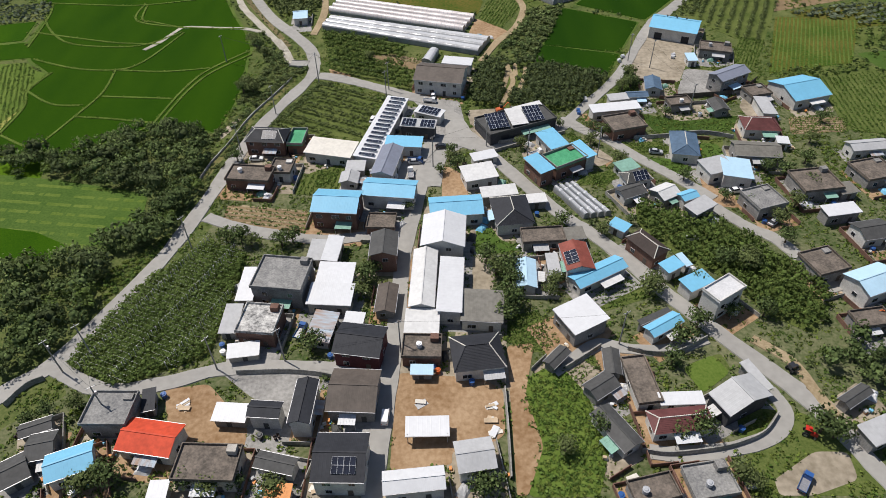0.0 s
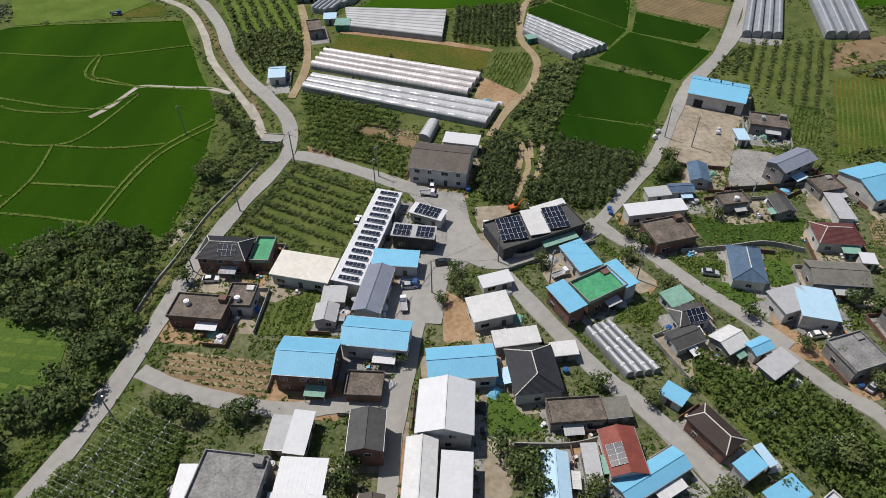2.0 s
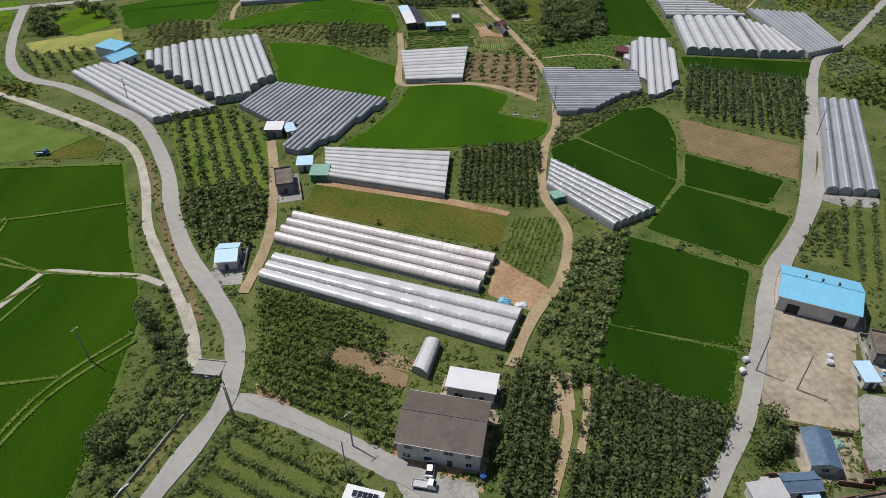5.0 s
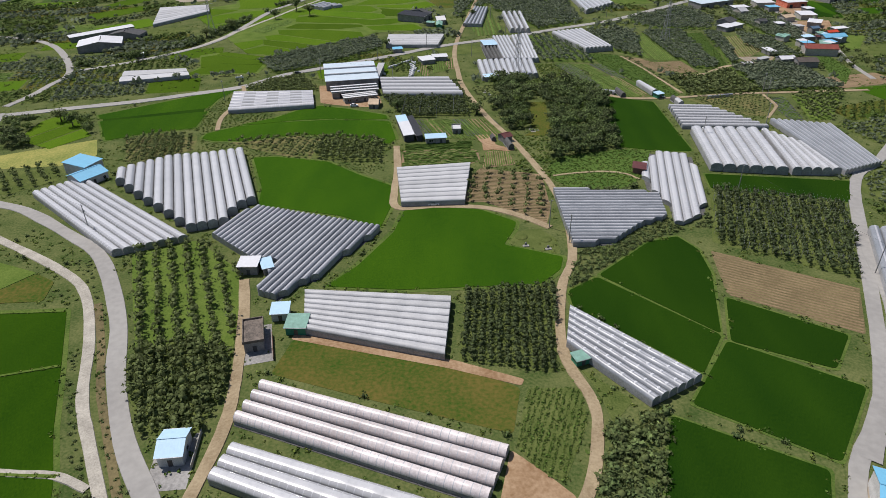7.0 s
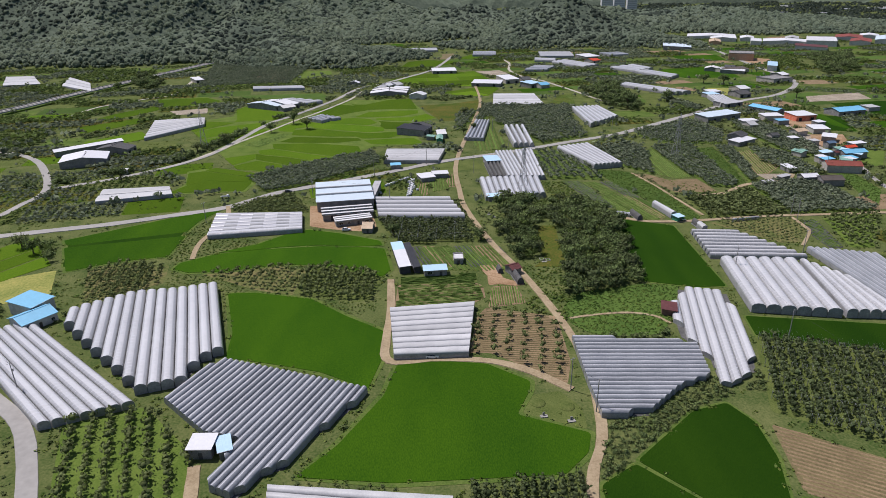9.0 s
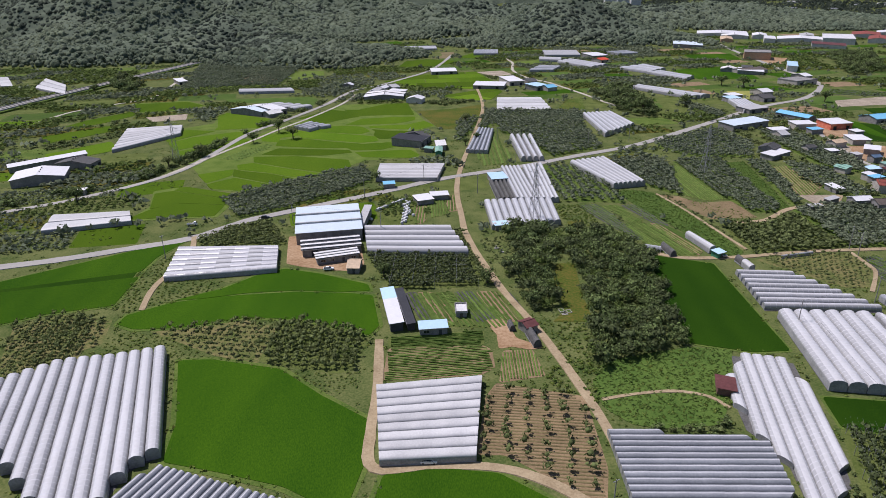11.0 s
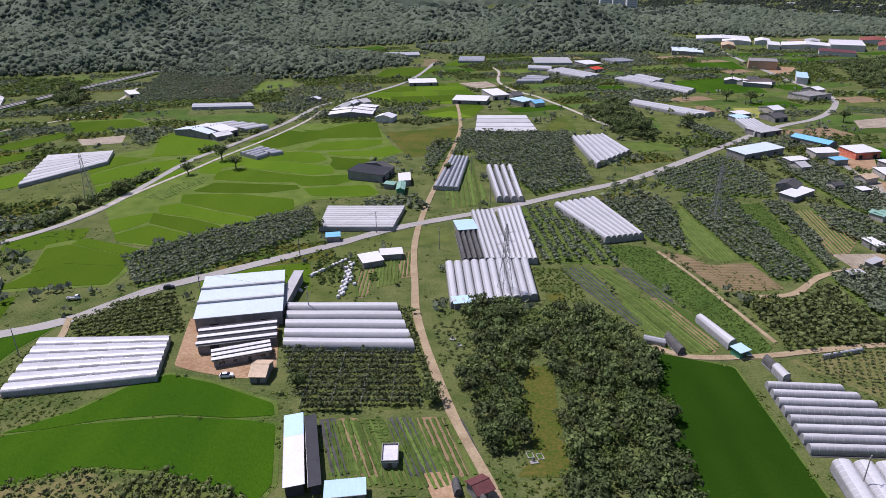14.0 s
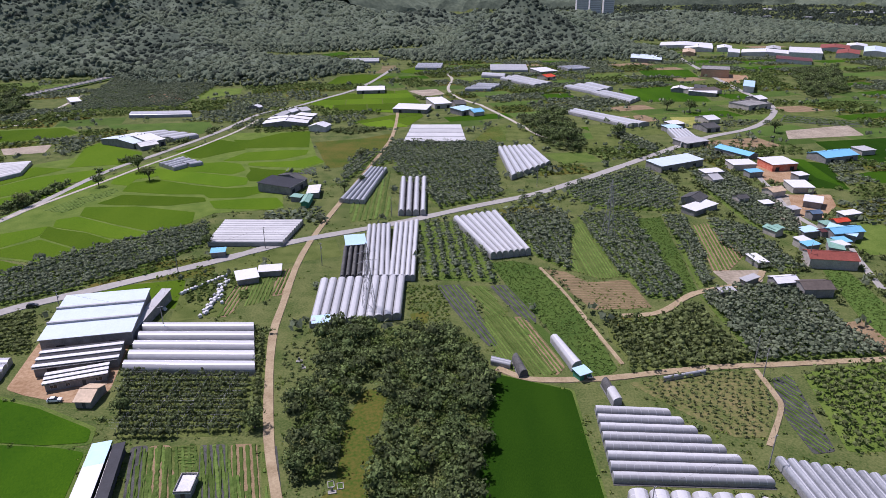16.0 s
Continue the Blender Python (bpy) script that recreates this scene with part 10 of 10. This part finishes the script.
pallet_stack(-57.5, 82.7, 10)
pallet_stack(-56.6, 81.6, -20)
pallet_stack(-5.5, 81.4, 15)
pallet_stack(49.5, 62.4, 0)
pallet_stack(36.3, 62.7, 10)
pallet_stack(-25.7, 61.8, 0)
pallet_stack(59.0, 61.1, 10)
tank(-2.7, 90.4, 'blue')
tank(-1.8, 89.6, 'orange')
tank(5.8, 86.3, 'blue')
tank(-11.4, 61.5, 'dark')
tank(-47.3, 123.9, 'white')
tank(48.8, 201.5, 'blue')
tank(48.8, 199.7, 'blue')
tank(90.5, 197.1, 'white')
tank(-14.1, 164.4, 'white')
tank(-14.4, 162.0, 'white')
tank(8.4, 211.8, 'blue')
tank(-25.7, 168.1, 'dark')
tank(55.3, 197.8, 'blue')
tarpaulin(17.3, 264.8, -22, 'blue')
tarpaulin(21.6, 263.0, 10, 'white')
bale(-16.0, 615.7)
bale(-15.1, 613.3)
bale(-16.3, 610.6)
bale(-15.2, 608.3)
bale(-16.3, 605.6)
bale(-15.0, 602.9)
bale(-16.6, 600.8)
bale(-15.3, 598.1)
bale(-16.6, 596.1)
bale(-15.4, 593.6)
bale(-16.5, 591.1)
bale(-15.6, 589.1)
bale(-16.7, 586.8)
bale(-15.7, 584.8)
bale(-16.8, 582.5)
bale(-14.2, 614.5)
bale(-15.3, 612.2)
bale(-14.5, 609.4)
bale(-15.3, 607.2)
bale(-14.5, 604.4)
bale(-15.2, 601.8)
bale(-14.8, 599.7)
bale(-15.5, 597.1)
bale(-14.9, 595.1)
bale(-15.5, 592.6)
bale(-14.8, 590.1)
bale(-15.8, 588.2)
bale(-15.1, 585.8)
bale(-17.4, 610.0)
bale(-15.2, 606.6)
bale(-15.4, 603.4)
bale(-13.3, 600.1)
bale(-13.6, 597.0)
bale(-11.5, 593.9)
bale(-31.1, 602.9)
bale(-30.2, 604.5)
bale(-29.1, 605.5)
bale(-28.2, 607.1)
bale(-27.1, 608.2)
bale(-25.9, 609.2)
bale(-25.0, 610.9)
bale(-23.9, 612.0)
bale(-22.9, 613.6)
bale(-21.7, 614.7)
bale(-20.6, 615.8)
bale(-19.6, 617.6)
bale(-18.4, 618.7)
bale(-17.3, 620.4)
bale(-35.1, 589.8)
bale(-35.0, 592.8)
bale(-34.7, 595.8)
bale(-34.7, 598.3)
bale(-33.1, 588.8)
bale(93.8, 242.7)
bale(93.1, 240.9)
bale(71.4, 238.7)
bale(73.4, 242.2)
bale(52.5, 208.8)
bale(52.5, 210.0)
gravestone(31.3, 374.8)
gravestone(38.9, 372.5)
gravestone(30.4, 544.6)
gravestone(28.4, 549.0)
grave_kerb(47.6, 488.3, 12)
grave_kerb(50.2, 487.6, 12)
gravestone(48.3, 485.4)
pylon(-177.3, 708.7)
pylon(50.5, 583.0)
pylon(166.9, 661.5)
mound(30.4, 377.4)
mound(38.8, 375.4)

# ---- yards and walls round the village houses ----
def yards():
    rng = random.Random(5)
    for kind, m, w, d, cx, cy in HOUSES:
        if cy > 330 or kind == "shed" and w * d < 60:
            continue
        a, b = w / 2 + rng.uniform(1.0, 2.2), d / 2 + rng.uniform(0.8, 1.6)
        front = rng.uniform(2.5, 5.5)
        quad = [m @ Vector(p) for p in ((-a, -b - front, 0), (a, -b - front, 0), (a, b, 0), (-a, b, 0))]
        poly = [(p.x, p.y) for p in quad]
        surface, words = rng.choice(((M_YARD, "worn grey concrete house yard"), (M_PALE, "pale sandy house yard"), (M_DIRT, "brown earth house yard")))
        tagged(slab("house_yard", poly, 0.025, surface), words, "yard", kind="structure")
        if kind == "shed":
            continue
        fence = None
        for i, (p, q) in enumerate(zip(quad, quad[1:] + quad[:1])):
            n = max(1, int((q - p).length / 5.0))
            for k in range(n):
                u, v = p.lerp(q, k / n), p.lerp(q, (k + 1) / n)
                mid = (u + v) / 2
                if taken(mid.x, mid.y)[0] or (i == 0 and k == n // 2) or taken(u.x, u.y)[0] or taken(v.x, v.y)[0]:
                    continue
                if fence is None:
                    fence = thing("garden_wall", Matrix.Translation((cx, cy, 0)), "low block wall enclosing a house yard", "wall", "garden walls")
                o, dr = fence.matrix_world.translation, (v - u)
                bm = bmesh.new()
                ang = math.degrees(math.atan2(dr.y, dr.x))
                box(bm, 0, dr.length, -0.08, 0.08, -0.05, 1.25 + 0.1 * (i % 2), Matrix.Translation(u - o) @ pose(0, 0, 0, 0, 0, ang))
                part("wall_panel", bm, M_WALLC if (int(cx) % 2) else paint("w_brick"), fence)


def clutter():
    """Pots, crates, tarpaulins and machines that stand about the yards."""
    rng = random.Random(77)
    for kind, m, w, d, cx, cy in HOUSES:
        if cy > 260:
            continue
        for k in range(3 if kind != "shed" else 2):
            a, b = rng.uniform(-w / 2, w / 2), -d / 2 - rng.uniform(0.9, 2.6)
            if rng.random() < 0.4:
                a, b = (w / 2 + rng.uniform(0.9, 1.8)) * rng.choice((-1, 1)), rng.uniform(-d / 2, d / 2)
            p = m @ Vector((a, b, 0))
            if taken(p.x, p.y)[0]:
                continue
            turn = rng.uniform(0, 180)
            pick = rng.random()
            if pick < 0.15:
                t = thing("storage_jars", pose(p.x, p.y, 0.03, 0, 0, turn), "dark brown earthenware storage jars in a yard", "jars")
                for i in range(4):
                    bm = bmesh.new()
                    x, y = (i % 2) * 0.75, (i // 2) * 0.75
                    rod(bm, (x, y, 0), (x, y, 0.45), 0.2, 0.34, 10)
                    rod(bm, (x, y, 0.45), (x, y, 0.8), 0.34, 0.2, 10)
                    part("jar", bm, paint("dark_brown"), t)
            elif pick < 0.6:
                t = thing("crate_pile", pose(p.x, p.y, 0.03, 0, 0, turn), "untidy pile of farm crates and boxes", "crates")
                for i in range(3):
                    x, y, z = rng.uniform(-0.8, 0.8), rng.uniform(-0.5, 0.5), 0.0 if i < 2 else 0.5
                    part("crate", boxes((x - 0.4, x + 0.4, y - 0.3, y + 0.3, z, z + 0.48)), paint(rng.choice(("white", "blue", "tan", "orange", "grey", "beige"))), t)
            elif pick < 0.8:
                tarpaulin(round(p.x, 1), round(p.y, 1), turn, rng.choice(("blue", "pale_green", "white", "grey", "slate")))
            else:
                tank(round(p.x, 1), round(p.y, 1), rng.choice(("blue", "white", "dark", "silver")))


def wild_green():
    """Weeds and bushes on all the ground that nothing else takes up."""
    n = 165000
    x, y = RNG.uniform(-330, 420, n), RNG.uniform(15, 760, n)
    # only what lies beside the route
    keep = (np.abs(x - 0.06 * y) < 70 + 0.62 * np.maximum(y, 40)) & ~taken(x, y)
    x, y = x[keep], y[keep]
    patch = np.array([noise.noise((a / 17.0, b / 17.0, 0.0)) + 0.5 * noise.noise((a / 5.0, b / 5.0, 3.0)) for a, b in zip(x, y)])
    chance = np.clip(0.30 + 0.9 * patch, 0.03, 0.9) * np.where(y < 250, 1.0, np.where(y < 520, 1.0, 0.35))
    go = RNG.uniform(0, 1, len(x)) < chance
    x, y, patch = x[go], y[go], patch[go]
    big = (patch > 0.22) & (RNG.uniform(0, 1, len(x)) < 0.10)
    s = RNG.uniform(0.45, 1.05, len(x))
    lo = ~big
    half = RNG.uniform(0, 1, len(x)) < 0.5
    for sel, m, words in ((lo & half, M_WEED, "bright weeds and tall grass on waste ground"), (lo & ~half, M_CROP, "green weeds and garden plants")):
        planting("weeds", "weed", np.stack([x[sel], y[sel], np.full(sel.sum(), -0.02)], 1), s[sel], m, words, "weeds", 0.6)
    planting("bushes", "shrub", np.stack([x[big], y[big], np.full(big.sum(), -0.05)], 1), RNG.uniform(0.6, 1.5, big.sum()), M_WOODL, "leafy garden bushes", "bushes", 0.9)


def village_green():
    """Thick weeds and self-sown greens in every corner between the houses."""
    n = 64000
    x, y = RNG.uniform(-95, 160, n), RNG.uniform(12, 250, n)
    ok = ~taken(x, y)
    x, y = x[ok], y[ok]
    patch = np.array([noise.noise((a / 9.0, b / 9.0, 5.0)) + 0.6 * noise.noise((a / 3.0, b / 3.0, 9.0)) for a, b in zip(x, y)])
    go = RNG.uniform(0, 1, len(x)) < np.clip(0.50 + 1.1 * patch, 0.0, 1)
    x, y = x[go], y[go]
    half = RNG.uniform(0, 1, len(x)) < 0.5
    for sel, m in ((half, M_CROP), (~half, M_WEED)):
        planting("weeds", "weed", np.stack([x[sel], y[sel], np.full(sel.sum(), -0.02)], 1), RNG.uniform(0.35, 0.85, sel.sum()), m, "fresh green weeds round the houses", "weeds", 0.6)


def patchwork():
    """The mosaic of small fields that fills the rest of the valley."""
    rng = random.Random(21)
    far_trees = {0: ([], []), 1: ([], [])}
    a = radians(14)
    c, s = math.cos(a), math.sin(a)
    v = 90
    lie = 0
    while v < 1480:
        dv = rng.uniform(17, 30) + max(v - 420, 0) * 0.012
        u = -760 + rng.uniform(0, 30)
        while u < 1000:
            du = rng.uniform(24, 58) + max(v - 420, 0) * 0.02
            sh = rng.uniform(-4, 4)
            quad = [(u + 0.8, v + 0.7), (u + du - 0.8, v + 0.7 + sh), (u + du - 0.8, v + dv - 0.7 + sh), (u + 0.8, v + dv - 0.7)]
            poly = [(p * c - q * s + 60, p * s + q * c) for p, q in quad]
            px, py = [p[0] for p in poly], [p[1] for p in poly]
            mx, my = sum(px) / 4, sum(py) / 4
            tx = np.array(px + [(p + mx) / 2 for p in px] + [(px[i] + px[i - 1]) / 2 for i in range(4)])
            ty = np.array(py + [(p + my) / 2 for p in py] + [(py[i] + py[i - 1]) / 2 for i in range(4)])
            u += du
            # the village keeps its own gardens
            if -75 < mx < 130 and my < 240 or taken(mx, my)[0] or taken(tx, ty).mean() > 0.45 or height(tx, ty).max() > 1.5 or abs(mx - 40) > 70 + 0.72 * my:
                continue
            lie = (lie + 1) % 40
            top = 0.004 + 0.0003 * lie
            k = rng.random()
            if k < (0.86 if mx < -60 and my > 880 else 0.60):
                tagged(slab("orchard_ground", soft_outline(poly, 2), top, rng.choice((M_LAWN, M_MEADOW, M_GROUND))), "grassy orchard floor", "field", kind="structure")
                q = rows_in(poly, rng.choice((14, 104, 60)), 4.4 + 1.8 * (my > 650), 3.2 + 1.6 * (my > 650), 0.2)
                q = q[~taken(q[:, 0], q[:, 1])] if len(q) else q
                dst = far_trees[rng.randrange(2)]
                dst[0].extend((p[0], p[1], 0.1) for p in q)
                dst[1].extend(RNG.uniform(1.5, 2.4, len(q)) * (1.0 + 0.75 * (my > 650)) * rng.uniform(0.8, 1.15))
            elif k < (0.80 if mx < 60 else 0.70):
                tagged(slab("rice_paddy", soft_outline(poly, 2), top, M_RICE2 if mx < 60 and my < 900 else M_RICE1), "paddy of bright green rice", "rice paddy", kind="structure")
            else:
                m, words = rng.choice(((M_LAWN, "mown green field"), (M_GRASS, "lush green grass field"), (M_BUND, "rough green grass field"), (M_GRASS, "lush green grass field"), (M_SOIL if mx > 60 else M_BUND, "freshly worked field"), (M_GRASS, "green field of low crops")))
                tagged(slab("field", soft_outline(poly, 2), top, m), words, "field", kind="structure")
                if my < 700 and rng.random() < 0.4 and not taken(tx, ty).any():
                    crop_rows(poly, rng.choice((14, 104)), 2.2)
        v += dv
    for i, m in ((0, M_HAZE_LEAF), (1, M_VINE)):
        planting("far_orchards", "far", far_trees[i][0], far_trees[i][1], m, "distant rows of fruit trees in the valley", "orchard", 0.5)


def hedges():
    """Scattered trees and hedgerows over the far valley floor."""
    n = 7000
    x, y = RNG.uniform(-560, 900, n), RNG.uniform(560, 1500, n)
    p = np.array([noise.noise((a / 60.0, b / 30.0, 7.0)) for a, b in zip(x, y)])
    ok = ~taken(x, y) & (p > 0.02) & (height(x, y) < 3) & (np.abs(x - 60) < 120 + 0.78 * (y - 340))
    x, y = x[ok], y[ok]
    # bushes and trees along the railway and among the roofs of the far hamlet
    line = np.array([(q.x, q.y) for q in smooth_line(RAIL_SIDE, 16)])
    line = np.repeat(line, 4, 0) + RNG.normal(0, 3.2, (4 * len(line), 2))
    p = np.array([noise.noise((a / 22.0, b / 22.0, 3.0)) for a, b in line])
    line = line[(p > 0.0) & ~taken(line[:, 0], line[:, 1], PAVED)]
    yard = RNG.uniform((232, 585), (345, 860), (900, 2))
    yard = yard[~taken(yard[:, 0], yard[:, 1]) & (np.abs(yard[:, 0] - 225 - 0.20 * (yard[:, 1] - 585)) < 60)]
    for name, q, lo, hi, m in (("railway_bushes", line, 1.2, 3.4, M_WOODL), ("hamlet_bushes", yard, 1.0, 2.6, M_LEAF)):
        planting(name, "shrub", np.column_stack([q, np.zeros(len(q))]), RNG.uniform(lo, hi, len(q)), m, "bushes and small trees beside the line and the far houses", "bushes")
    planting("hedgerows", "far", np.stack([x, y, np.zeros(len(x))], 1), RNG.uniform(1.2, 3.6, len(x)), M_HAZE_LEAF, "hedgerows and bushes between distant fields", "hedge")


def far_plain():
    """Woods, fields and growing houses of the plain beyond the last ridge."""
    rng = np.random.default_rng(63)
    n = 9000
    x, y = rng.uniform(250, 2300, n), rng.uniform(1980, 3300, n)
    p = np.array([noise.noise((a / 150.0, b / 70.0, 2.0)) + 0.4 * noise.noise((a / 40.0, b / 25.0, 6.0)) for a, b in zip(x, y)])
    ok = (p > -0.05) & (height(x, y) < 4)
    planting("far_woods", "far", np.stack([x[ok], y[ok], np.zeros(ok.sum())], 1), rng.uniform(4, 9, ok.sum()), M_FOREST_DARK, "dark woods and groves on the far plain", "woodland")
    for k in range(26):
        cx, cy = rng.uniform(850, 1900), rng.uniform(2060, 2900)
        if height(cx, cy) > 1:
            continue
        w, d, a = rng.uniform(40, 110), rng.uniform(14, 34), math.radians(rng.uniform(-12, 12))
        q = [(cx + i * w / 2 * math.cos(a) - j * d / 2 * math.sin(a), cy + i * w / 2 * math.sin(a) + j * d / 2 * math.cos(a)) for i, j in ((-1, -1), (1, -1), (1, 1), (-1, 1))]
        greenhouse("film", q, 2, 5)


def apartments():
    for i, (x, y, w, tall) in enumerate(((585, 2600, 40, 62), (632, 2620, 40, 66), (682, 2640, 36, 60))):
        z = float(height(x, y))
        t = thing("apartment_block", pose(x, y, z, 0, 0, 8), "distant pale high-rise apartment block", "apartment block", "far apartment blocks")
        part("wall", boxes((-w / 2, w / 2, -7, 7, -4, tall)), paint("white"), t)
        for k in range(9):
            part("window_band", boxes((-w / 2 + 2, w / 2 - 2, -7.25, -7.0, 3 + k * tall / 9.6, 5.6 + k * tall / 9.6)), paint("grey"), t, "grey row of windows")


yards()
clutter()
cables()
patchwork()
hedges()
village_green()
wild_green()
far_plain()
apartments()
